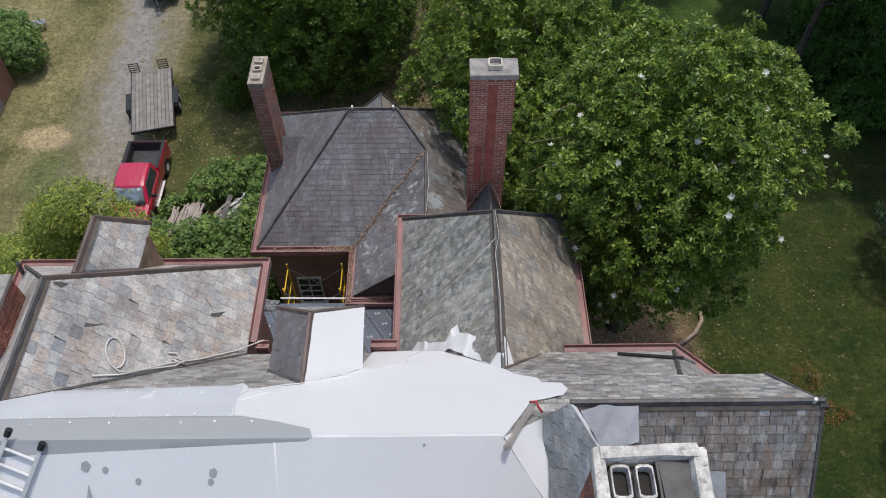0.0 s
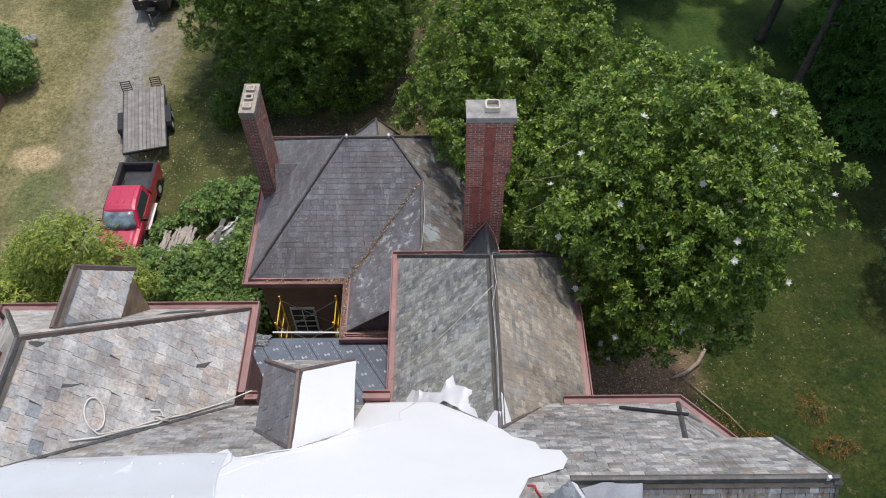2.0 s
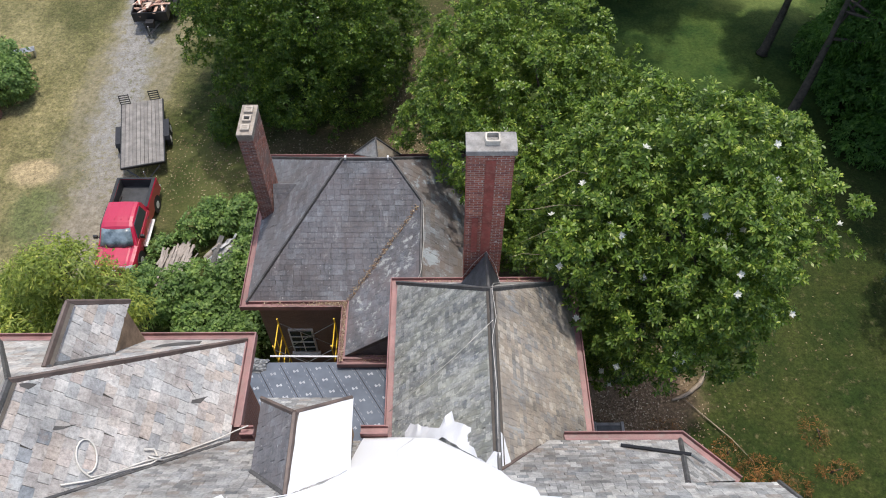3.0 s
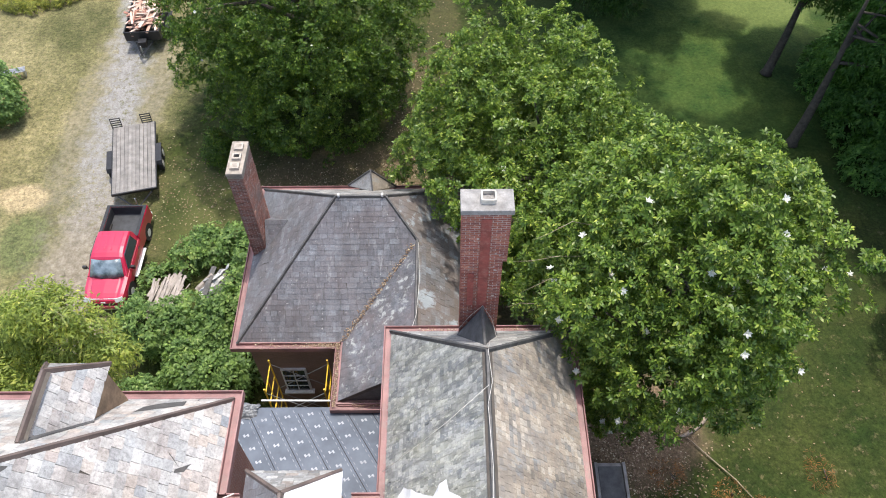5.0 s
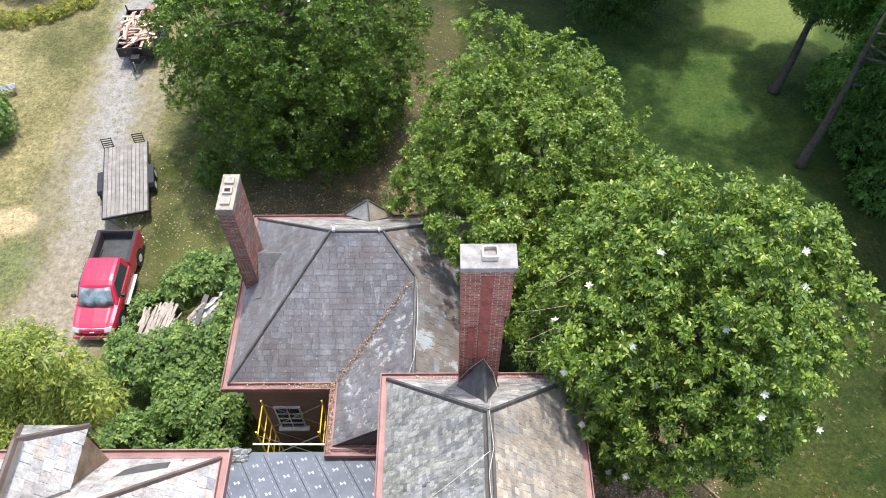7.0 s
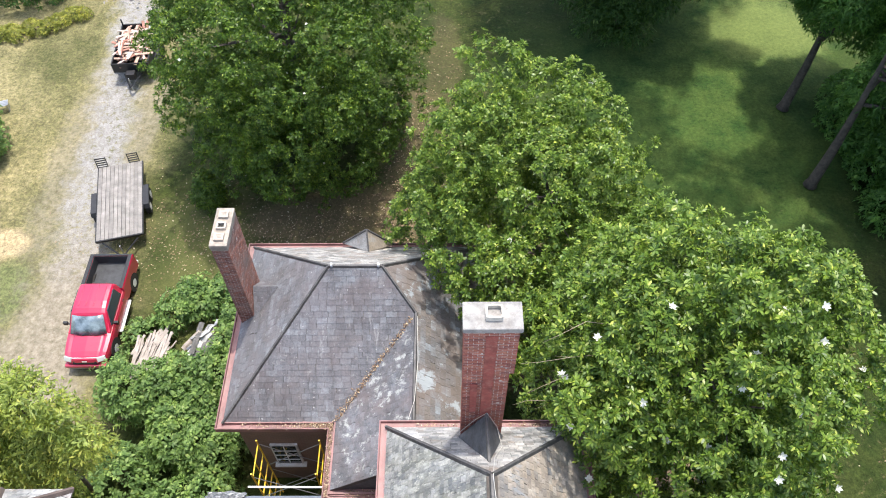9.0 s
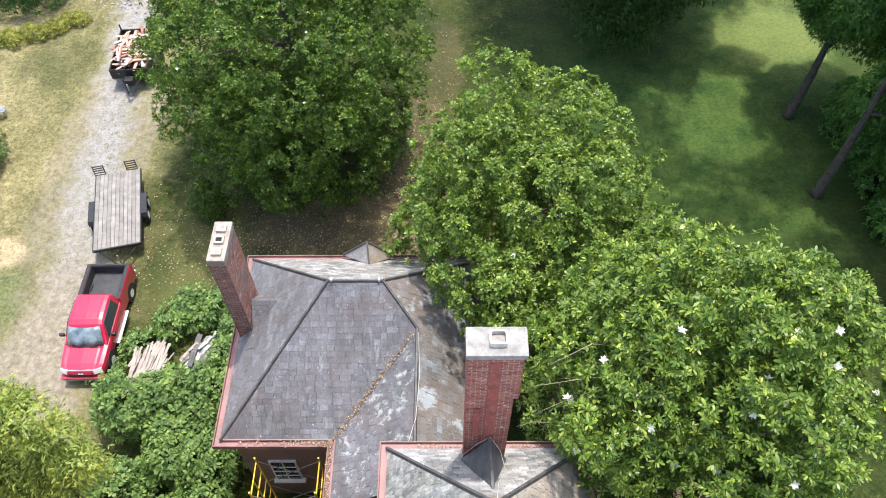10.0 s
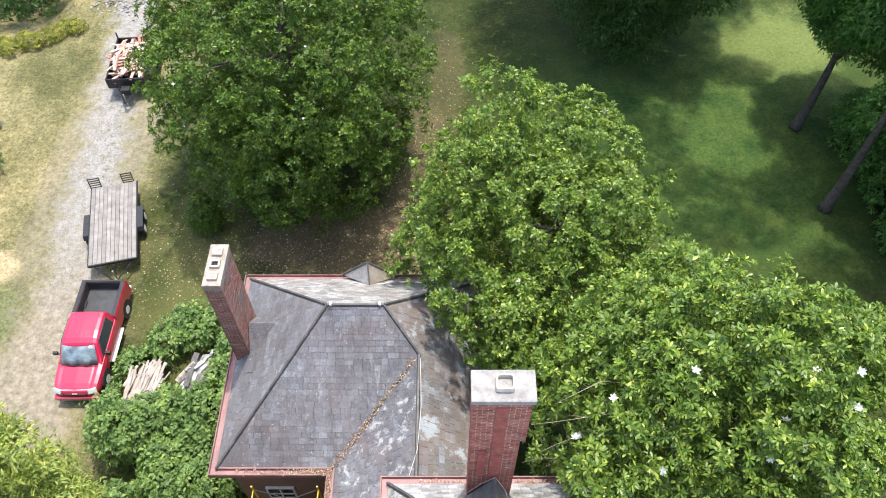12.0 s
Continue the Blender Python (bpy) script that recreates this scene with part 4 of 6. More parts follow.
def flue(parent, x, y, z, sx, sy, h=0.14, mat=None, fill=None):
    """A hollow flue tile: four rounded walls round a sooty opening."""
    k = 0.06
    bm = bmesh.new()
    for dx, dy, ax, ay in ((-sx / 2, 0, k, sy + k), (sx / 2, 0, k, sy + k), (0, -sy / 2, sx - k, k), (0, sy / 2, sx - k, k)):
        box_bm((ax, ay, h), (x + dx, y + dy, z + h / 2), 0.012, bm=bm)
    part("flue", bm, mat or M_CLAY, parent)
    part("flue_opening", box_bm((sx - k, sy - k, 0.02), (x, y, z + (h - 0.025 if fill else 0.012))), fill or M_SOOT, parent)


c1 = chimney("tall red brick chimney with a cement cap and painted centre strip", 1.04, 2.10, 14.8, 15.34, 8.0, 14.5, 13, 300, "SWE")
bricks(c1, 1.03, 2.20, 14.77, 15.36, 14.5, 16.42, BRICK, 15, 180, "SWE")
part("painted_strip", box_bm((0.25, 0.04, 4.2), (1.62, 14.772, 14.1), 0.008), M_REDPAINT, c1)
part("painted_strip", box_bm((0.17, 0.04, 1.5), (1.30, 14.775, 13.2), 0.008), M_REDPAINT, c1)
part("cap", box_bm((1.26, 0.68, 0.17), (1.63, 15.06, 16.49), 0.035), M_CEMENT, c1, "pale cement cap")
ring = [[(1.66 + 0.19 * k * max(-1, min(1, 1.3 * math.cos(a))), 15.08 + 0.17 * k * max(-1, min(1, 1.3 * math.sin(a))), z) for a in [math.pi * q / 8 for q in range(16)]] for k, z in ((1.0, 16.56), (0.97, 16.72), (0.76, 16.72), (0.74, 16.59))]
part("flue", poly_bm(ring), M_CLAY, c1, "pale clay flue")
part("flue_opening", box_bm((0.28, 0.25, 0.02), (1.66, 15.08, 16.59)), M_CEMENT, c1)
M_TANCEM = plain("tan_cement", (0.33, 0.285, 0.235), 0.9, 0, 0.3, 4, 30, 0.5, (0.2, 0.165, 0.13))
M_TANCLAY = plain("tan_flue_tile", (0.46, 0.40, 0.33), 0.85)
c2 = chimney("slim brown brick chimney with a cement cap and three flues", -6.88, -6.34, 21.2, 22.72, 5.6, 10.5, 9, 260, "SEW", DULL)
part("cap", box_bm((0.58, 1.58, 0.13), (-6.61, 21.96, 10.72), 0.03), M_TANCEM, c2, "tan cement cap")
part("corbel", box_bm((0.555, 1.54, 0.16), (-6.61, 21.96, 10.57), 0.02), M_TANCEM, c2)
for yy in (21.5, 21.96, 22.42):
    flue(c2, -6.61, yy, 10.78, 0.26, 0.22, 0.10, M_TANCLAY, None if yy == 21.96 else M_TANCEM)
c3 = chimney("wide ridge chimney with whitened rim and open flues", 2.18, 3.38, 1.75, 3.27, 14.5, 20.0, 19, 120, "NWE")
bm = bmesh.new()
for px, py, ax, ay, az in ((2.17, 2.5, 0.15, 1.64, 0.30), (3.40, 2.85, 0.20, 0.9, 0.34), (3.46, 2.1, 0.18, 0.8, 0.26), (2.8, 3.25, 1.24, 0.17, 0.36), (2.78, 1.74, 1.20, 0.16, 0.3)):
    box_bm((ax, ay, az), (px, py, 20.05 + az / 2), 0.05, (rnd.uniform(-1, 1), rnd.uniform(-2, 2), rnd.uniform(-2, 2)), bm=bm)
bmesh.ops.subdivide_edges(bm, edges=bm.edges[:], cuts=2, use_grid_fill=True)
for v in bm.verts:
    v.co += 0.035 * Vector((noise.noise(v.co * 6), noise.noise(v.co * 6 + Vector((5, 0, 0))), noise.noise(v.co * 5 + Vector((0, 7, 0)))))
part("rim", bm, M_RIM, c3, "lumpy white mortar rim")
part("hearth_top", box_bm((1.16, 1.4, 0.06), (2.78, 2.5, 20.06)), M_DARKSLAB, c3)
for fx, fsx in ((2.42, 0.24), (2.72, 0.22)):
    ring = [[(fx + fsx / 2 * k * max(-1, min(1, 1.35 * math.cos(a))), 2.9 + 0.21 * k * max(-1, min(1, 1.25 * math.sin(a))), z) for a in [math.pi * q / 8 for q in range(16)]] for k, z in ((1.0, 20.08), (1.0, 20.30), (0.84, 20.30), (0.84, 20.1))]
    part("flue", poly_bm(ring), M_RIM, c3)
    part("flue_opening", box_bm((fsx * 0.84, 0.35, 0.02), (fx, 2.9, 20.13)), M_SOOT, c3)
part("slab", box_bm((0.42, 0.5, 0.05), (3.12, 2.93, 20.24), 0.01, (0, 4, 2)), M_DARKSLAB, c3)
part("slab", box_bm((0.50, 0.6, 0.05), (2.72, 2.36, 20.22), 0.01, (-3, 0, 1)), M_PLANK, c3)
part("slab", box_bm((0.46, 0.5, 0.05), (3.15, 2.36, 20.2), 0.01, (-3, 0, 1)), M_DARKSLAB, c3)
part("divider", box_bm((0.03, 0.5, 0.18), (2.89, 2.93, 20.18)), M_DARKSLAB, c3)
c4 = chimney("red brick chimney on the far slope", -10.6, -9.6, 8.1, 9.5, 13.0, 15.2, 14, 60, "SEN")
part("cap", box_bm((1.1, 1.5, 0.12), (-10.1, 8.8, 15.26), 0.03), M_CEMENT, c4)

# membranes laid over the slates
sheet("membrane", [(-9.3, 6.62), (-4.2, 6.95), (-4.05, 7.1), (-3.75, 6.75), (-2.8, 6.98), (-2.0, 7.55), (-1.75, 8.1), (-1.62, 9.6), (-1.0, 9.62), (-0.2, 9.6), (0.3, 9.50), (1.0, 8.76), (1.66, YV), (1.85, 7.6), (2.3, 7.3), (2.35, 7.0), (2.75, 6.95), (2.8, 6.6), (2.6, 6.2), (1.9, 5.9), (1.2, 4.39), (-16, 4.39), (-16, 6.62)],
      north, house, M_MEMB, 0.05, 0.016, ragged=0.008, seed=2, folds=0.02, label="creased white roof membrane")
sheet("membrane", [(-16, 3.8), (-9.0, 4.0), (-1.75, 4.3), (-1.95, 4.75), (-2.6, 5.05), (-3.3, 5.3), (-5.0, 5.3), (-9, 5.2), (-16, 5.2)], lambda x, y: min(south(x, y), north(x, y)), house, M_MEMBG, 0.095, 0.006, 0.2, 0.0, seed=3, label="smooth grey roof membrane")
M_MEMBB = plain("bluish_roof_membrane", (0.62, 0.645, 0.68), 0.5, 0, 0.05, 0.6, 70, 0.12)
sheet("membrane", [(-16, 5.15), (-9, 5.15), (-5.0, 5.22), (-3.4, 5.25), (-3.75, 6.1), (-3.95, 6.95), (-4.2, 6.9), (-9.3, 6.58), (-16, 6.58)], north, house, M_MEMBB, 0.075, 0.018, seed=12, ragged=0.02, label="bluish white lapped membrane")
sheet("membrane", [(-16, -0.2), (5.6, -0.2), (1.16, 4.41), (1.1, 4.52), (-1.6, 4.48), (-1.9, 4.36), (-6.6, 4.22), (-16, 3.95)], lambda x, y: min(south(x, y), north(x, y)), house, M_MEMBN, 0.115, 0.006, 0.2875, 0.0, seed=4, label="white roof membrane")
sheet("membrane", [(1.2, 4.4), (1.95, 5.12), (1.98, 4.4), (1.92, 3.6), (1.98, 2.6), (2.6, 2.2), (2.9, 2.5)], east, house, M_MEMB, 0.05, 0.015, seed=5)
fw = lambda x, y: ZF + (FZ - ZF) / (FR - FX0) * (x - FX0)
sheet("membrane", [(-0.6, 9.5), (-0.62, 10.15), (-0.4, 10.28), (-0.15, 10.05), (0.08, 9.87), (0.34, 9.71), (0.42, 9.96), (0.63, 10.0), (0.74, 9.68), (0.88, 9.49), (1.05, 9.3), (0.98, 8.95), (1.19, 8.75), (1.17, 8.49), (1.42, 8.34), (1.54, 8.48), (1.64, 8.35), (1.66, 8.02), (1.35, 8.3), (0.8, 8.9), (0.34, 9.38)], fw, house, M_MEMB, 0.06, 0.07, 0.09, 0.07, seed=6, folds=0.12, label="torn crumpled white membrane")
fe = lambda x, y: ZF + (FZ - ZF) / (FX1 - FR) * (FX1 - x)
sheet("membrane", [(FR, YV + 1.0), (FR + 0.12, YV + 0.9), (FR + 0.3, YV + 0.25), (FR + 0.1, YV)], fe, house, M_MEMB, 0.06, 0.02, 0.15, 0.03, seed=7)
dw = lambda x, y: 14.6 - dsl * (x + 2.79)
sheet("membrane", [(-2.74, 7.0), (-1.66, 7.75), (-1.66, 9.78), (-2.68, 8.93)], dw, wd, M_MEMB, 0.06, 0.012, seed=8)
for pts in ([(-1.72, 8.0), (-2.1, 7.45), (-2.6, 7.1), (-3.1, 6.95), (-3.6, 6.72)], [(-0.35, 9.5), (-0.7, 8.9), (-0.62, 8.5), (-1.2, 8.05), (-1.9, 7.5), (-2.5, 6.95), (-3.3, 6.5), (-3.7, 6.05)], [(-3.9, 7.0), (-3.75, 6.6), (-3.85, 6.1), (-3.5, 5.4)]):
    tube("membrane_seam", [(x, y, north(x, y) + 0.068) for x, y in pts], 0.014, M_MEMB, house, 5)
tube("membrane_seam", [(-2.4, y, south(0, y) + 0.125) for y in (4.35, 3.5, 2.5, 1.0, -0.1)], 0.010, M_MEMB, house, 5)
M_FLAP = plain("grey_white_plastic", (0.56, 0.57, 0.60), 0.3, 0, 0.12, 3, 40, 0.15)
rs = lambda x, y: ZQ - PT * (5.86 - y)
sheet("membrane", [(2.85, 5.75), (3.9, 5.82), (3.98, 5.3), (3.55, 5.25), (3.2, 5.3)], rs, house, M_FLAP, 0.06, 0.04, 0.06, 0.03, seed=9, folds=0.09, label="loose grey plastic flap")
sheet("membrane", [(5.3, 4.95), (5.7, 4.95), (5.75, 4.5), (5.2, 4.2)], rs, house, M_TARP, 0.06, 0.03, 0.15, 0.05, seed=10)
# dark torn felt where slates have slipped
lef = lambda x, y: Z + PT * (-5.0 - x)
M_FELT = plain("torn_black_felt", (0.09, 0.085, 0.08), 0.9, 0, 0.3)
for q, (cx, cy, a, l, wd_) in enumerate(((-7.55, 8.45, 0.7, 0.40, 0.06), (-5.65, 10.2, 0.9, 0.42, 0.09), (-5.85, 10.35, 2.2, 0.34, 0.03), (-8.15, 9.05, 0.7, 0.3, 0.07))):
    ca, sa = math.cos(a), math.sin(a)
    sheet("torn_felt", [(cx + ca * l * u_ - sa * wd_ * v_, cy + sa * l * u_ + ca * wd_ * v_) for u_, v_ in ((-0.5, -0.2), (-0.1, -0.6), (0.3, -0.3), (0.5, 0.3), (0.1, 0.5), (-0.3, 0.4))], lef, house, M_FELT, 0.03, 0.01, 0.1, 0.03, seed=20 + q)
nf = lambda x, y: Z + PT * (12.4 - y)
sheet("torn_felt", [(-7.0, 11.6), (-6.5, 11.75), (-6.0, 12.0), (-6.1, 12.2), (-6.7, 12.05), (-7.05, 11.9)], nf, house, M_FELT, 0.028, 0.006, 0.1, 0.07, seed=31)
# membrane fixings in rows
nails = bmesh.new()
for y0, st in ((6.5, 0.5), (5.33, 0.55), (5.0, 0.6)):
    x = -9.0
    while x < -2.6 - (0.6 if y0 == 6.5 else 0):
        box_bm((0.035, 0.035, 0.012), (x, y0 + rnd.uniform(-0.03, 0.03), north(x, y0) + 0.115), bm=nails)
        x += st * rnd.uniform(0.8, 1.2)
tagged(part("fixings", nails, M_WHITE, house), kind="stuff")
# grey scraps on the south slope
for sx, sy, s in ((-5.4, 4.1, 0.16), (-5.1, 4.06, 0.1), (-4.6, 3.93, 0.1), (-3.4, 4.02, 0.13), (-3.45, 3.92, 0.1), (-0.05, 4.3, 0.05)):
    part("scrap", poly_bm([[(sx + s * a, sy + s * 0.8 * c, south(0, sy + s * 0.8 * c) + 0.14 + d) for a, c in ((-0.5, -0.3), (0.1, -0.5), (0.5, 0.1), (0.2, 0.5), (-0.4, 0.3))] for d in (0, 0.006)]), M_MEMBG, house)
part("scrap", poly_bm([[(-5.45 + a, 3.62 + c, south(0, 3.62 + c) + 0.14 + d) for a, c in ((-0.16, -0.3), (0.2, -0.3), (0.05, 0.28))] for d in (0, 0.006)]), M_MEMBG, house)

# rear wing window
win = part("window", box_bm((1.0, 0.10, 1.8), (-5.32, 17.47, 2.7)), M_WHITE, house, "pale framed sash window")
part("pane", box_bm((0.86, 0.03, 1.64), (-5.32, 17.42, 2.7)), M_GLASS, win)
bm = bmesh.new()
for px in (0.0,):
    box_bm((0.035, 0.03, 1.64), (-5.32 + px * 0.72, 17.40, 2.7), bm=bm)
for pz in (-0.42, 0.0, 0.42):
    box_bm((0.86, 0.034, 0.05 if pz == 0 else 0.03), (-5.32, 17.398, 2.7 + pz), bm=bm)
part("muntin", bm, M_WHITE, win)
part("window_sill", box_bm((1.2, 0.2, 0.09), (-5.32, 17.4, 1.74), 0.01), M_WHITE, win)
# leaves caught in the valley and the inner gutters
lv, lf = [], []
rl = random.Random(11)


def add_leaf(vs, fs, p, size, q):
    i = len(vs)
    for a, c in ((-0.5, 0), (0, -0.28), (0.5, 0), (0, 0.28)):
        vs.append(p + q @ Vector((a * size, c * size, 0)))
    fs.append((i, i + 1, i + 2, i + 3))


def tumble(r, flat=0.5):
    return Euler((r.gauss(0, flat), r.gauss(0, flat), r.uniform(0, 6.28))).to_quaternion()


for _ in range(620):
    s = rl.random()
    p = Vector((-3.1, BS, ZB)).lerp(Vector((KX, KY, KZ)), s * 0.95) + Vector((rl.gauss(0, 0.055 + 0.04 * (1 - s)), rl.gauss(0, 0.05), 0.05 + rl.uniform(0, 0.05)))
    add_leaf(lv, lf, p, rl.uniform(0.045, 0.085), tumble(rl))
for _ in range(330):
    p = Vector((rl.uniform(-6.4, -3.2) if rl.random() < 0.3 else -3.2 - abs(rl.gauss(0, 0.8)), 17.2 + rl.gauss(0, 0.05), ZB + 0.0 + rl.uniform(0, 0.03)))
    add_leaf(lv, lf, p, rl.uniform(0.045, 0.08), tumble(rl))
for _ in range(360):
    p = Vector((-3.24 + rl.gauss(0, 0.05), rl.uniform(14.8, 17.4), ZB + rl.uniform(0, 0.03)))
    add_leaf(lv, lf, p, rl.uniform(0.045, 0.08), tumble(rl))
for _ in range(160):
    p = Vector((rl.uniform(-2.6, -1.6), 14.9 + rl.gauss(0, 0.06), ZB + rl.uniform(0.0, 0.03)))
    add_leaf(lv, lf, p, rl.uniform(0.045, 0.08), tumble(rl))
for _ in range(160):
    p = Vector((rl.uniform(2.3, 3.6) if rl.random() < 0.6 else rl.uniform(-0.2, 1.0), 15.5 + rl.gauss(0, 0.05), ZF + rl.uniform(-0.04, 0.02)))
    add_leaf(lv, lf, p, rl.uniform(0.045, 0.08), tumble(rl))
tagged(part("gutter_leaves", mesh_of("gutter_leaves", lv, lf, M_LITTER), None, None), "dry brown leaves caught in roof valley and gutters", "leaves", kind="stuff")

# ---- things on and beside the roofs ----
# ropes
def rope(label, pts, r=0.02, mat=None):
    ob = tube("rope", pts, r, mat or M_ROPE)
    return tagged(ob, label, "rope")


le = lambda x: Z + PT * (-5.0 - x) + 0.07
loop = [(-7.13 + 0.15 * math.cos(a) - 0.05 * math.sin(a), 8.02 + 0.34 * math.sin(a)) for a in [i * 0.42 - 1.4 for i in range(15)]][:15]
rope("coiled white rope loop on the slate slope", [(x, y, le(x)) for x, y in loop] + [(-7.0, 7.62, le(-7.0)), (-6.7, 7.85, le(-6.7) + 0.02), (-6.3, 8.3, le(-6.3)), (-5.8, 8.75, le(-5.8)), (-5.2, 9.4, le(-5.2)), (-4.8, 9.75, Z + 0.08), (-4.55, 9.85, Z + 0.1)], 0.02)
rope("white rope lying along the valley", [(-7.35, 7.3, le(-7.35)), (-7.0, 7.55, le(-7.0)), (-6.6, 7.95, le(-6.6)), (-6.2, 8.3, le(-6.2)), (-6.0, 8.62, le(-6.0))], 0.022)
rope("white rope knot at the valley", [(-6.35, 8.55, le(-6.35)), (-6.2, 8.62, le(-6.2) + 0.04), (-6.12, 8.5, le(-6.12)), (-6.25, 8.42, le(-6.25) + 0.05), (-6.0, 8.45, le(-6.0) + 0.03)], 0.03)
rope("pale rope tied round the chimney foot", [(1.0, 14.74, 11.2), (1.35, 14.72, 12.0), (1.66, 14.66, 12.6), (1.92, 14.5, 12.15), (2.05, 14.1, 11.85), (1.8, 13.5, 12.7), (1.69, 12.75, 13.58), (1.76, 11.9, 13.57), (1.63, 11.3, 13.56), (1.69, 9.8, 13.56), (1.65, 8.7, 13.56)], 0.006)
rope("thin rope over the rear slate roof", [(KX + 0.05, KY - 0.2, KZ + 0.12), (KX + 0.1, 18.4, KZ + 0.05), (KX + 0.02, 17.0, KZ + 0.1), (KX - 0.3, 16.0, KZ - 0.15), (-0.5, 15.0, 8.6)], 0.008)
rope("thin line across the mossy slates", [(1.67, 11.8, 13.58), (0.6, 11.45, 12.1), (-0.3, 11.25, 10.86), (-1.1, 11.0, 9.98)], 0.008)
# batten with a red tie on the hip
bt = thing("batten", "grey wooden batten with a red tie on the hip", "batten")
a, c = Vector((1.22, 4.2, 18.12)), Vector((1.85, 5.42, 17.15))
part("board", rod_bm(a, c, 0.05, sides=4), M_PLANK, bt)
tube("tie", [c + Vector((-0.08, 0, 0.02)), c + Vector((0.02, -0.05, 0.14)), c + Vector((0.05, -0.12, 0.08)), c + Vector((0.12, -0.2, 0.02))], 0.022, plain("red_tie", (0.45, 0.03, 0.04), 0.6), bt)
# gutter length lying on the right slope
rod = thing("loose_pipe", "black downpipe length lying on the slates", "pipe")
part("pipe", rod_bm((4.75, 9.1, north(0, 9.1) + 0.1), (6.2, 8.6, north(0, 8.6) + 0.12), 0.045, sides=8), M_BLACK, rod)
part("elbow", rod_bm((6.2, 8.6, north(0, 8.6) + 0.1), (6.3, 8.25, north(0, 8.25) + 0.06), 0.035, sides=8), M_STEEL, rod)
# lightning rod on the gable ridge
lr = thing("lightning_rod", "thin lightning rod with a white base at the ridge end", "rod")
part("spike", rod_bm((7.3, 5.86, ZQ), (7.38, 5.86, ZQ + 0.45), 0.012, 0.004), M_STEEL, lr)
part("base", box_bm((0.07, 0.07, 0.16), (7.25, 5.84, ZQ + 0.06), 0.02), M_WHITE, lr)
# ridge clamps on the rear roof
for x in (RL + 0.12, RR - 0.12):
    cl = thing("ridge_clamp", "small white clamp on the ridge cap", "clamp", "ridge clamps")
    part("clamp", box_bm((0.07, 0.12, 0.12), (x, RY - 0.02, RZ + 0.1), 0.015), M_WHITE, cl)

# ladder on the south slope
ladder = thing("ladder", "white aluminium extension ladder lying on the membrane", "ladder")
top, foot = Vector((-6.28, 4.36, south(0, 4.36) + 0.21)), Vector((-7.6, 2.7, south(0, 2.7) + 0.21))
ax = (foot - top).normalized()
sid = ax.cross(Vector((0, -PT, 1)).normalized()).normalized()
for s in (-0.27, 0.27):
    part("rail", rod_bm(top + sid * s, foot + sid * s * 1.1, 0.045, sides=4), M_ALU, ladder)
    part("end_cap", rod_bm(top + sid * s - ax * 0.10, top + sid * s + ax * 0.02, 0.055, sides=8), M_BLACK, ladder)
for i in range(7):
    p = top + ax * (0.25 + 0.3 * i)
    part("rung", rod_bm(p - sid * 0.27, p + sid * 0.27, 0.026, sides=8), M_ALU, ladder)

# scaffold by the rear wing
sc = thing("scaffold", "yellow tubular scaffold frames with grey cross braces", "scaffold")
for x in (-5.88, -3.72):
    for y in (16.92, 15.75):
        part("post", rod_bm((x, y, 0), (x, y, 5.3), 0.032), M_YELLOW, sc)
    for z in (0.5, 1.4, 2.3, 3.2, 4.1, 5.0):
        part("rung", rod_bm((x, 15.75, z), (x, 16.92, z), 0.024), M_YELLOW, sc)
    part("ladder_bar", rod_bm((x, 16.25, 0.4), (x, 16.25, 5.0), 0.024), M_YELLOW, sc)
for y in (16.92, 15.75):
    for z0 in (0.6, 3.0):
        part("brace", rod_bm((-5.88, y, z0), (-3.72, y, z0 + 2.0), 0.016), M_STEEL, sc)
        part("brace", rod_bm((-5.88, y, z0 + 2.0), (-3.72, y, z0), 0.016), M_STEEL, sc)
part("platform", rod_bm((-5.9, 15.3, 5.35), (-3.45, 15.3, 5.3), 0.035), M_ALU, sc)

vp = thing("vent_pipe", "short black vent pipe at the roof corner", "pipe")
part("pipe", rod_bm((-11.75, 12.1, Z + 0.1), (-11.2, 11.6, Z + 1.3), 0.06), M_BLACK, vp)
# crumpled tarp on the low roof's edge
def crumple(name, label, at, size, mat, seed, cat="tarp"):
    bm = bmesh.new()
    bmesh.ops.create_grid(bm, x_segments=14, y_segments=14, size=0.5)
    for v in bm.verts:
        q = v.co * 4 + Vector((seed, seed * 2, 0))
        hgt = max(0.0, 1 - (v.co.length * 1.7) ** 2)
        v.co = Vector((v.co.x * size[0] * (1 + 0.3 * noise.noise(q)), v.co.y * size[1] * (1 + 0.3 * noise.noise(q + Vector((9, 0, 0)))), size[2] * (0.05 + hgt * 0.6 + 0.5 * abs(noise.noise(q * 1.6))))) + Vector(at)
    g = bmesh.ops.extrude_face_region(bm, geom=bm.faces[:])
    for v in [q for q in g["geom"] if isinstance(q, bmesh.types.BMVert)]:
        v.co.z += 0.01
    return tagged(part(name, bm, mat, None), label, cat)


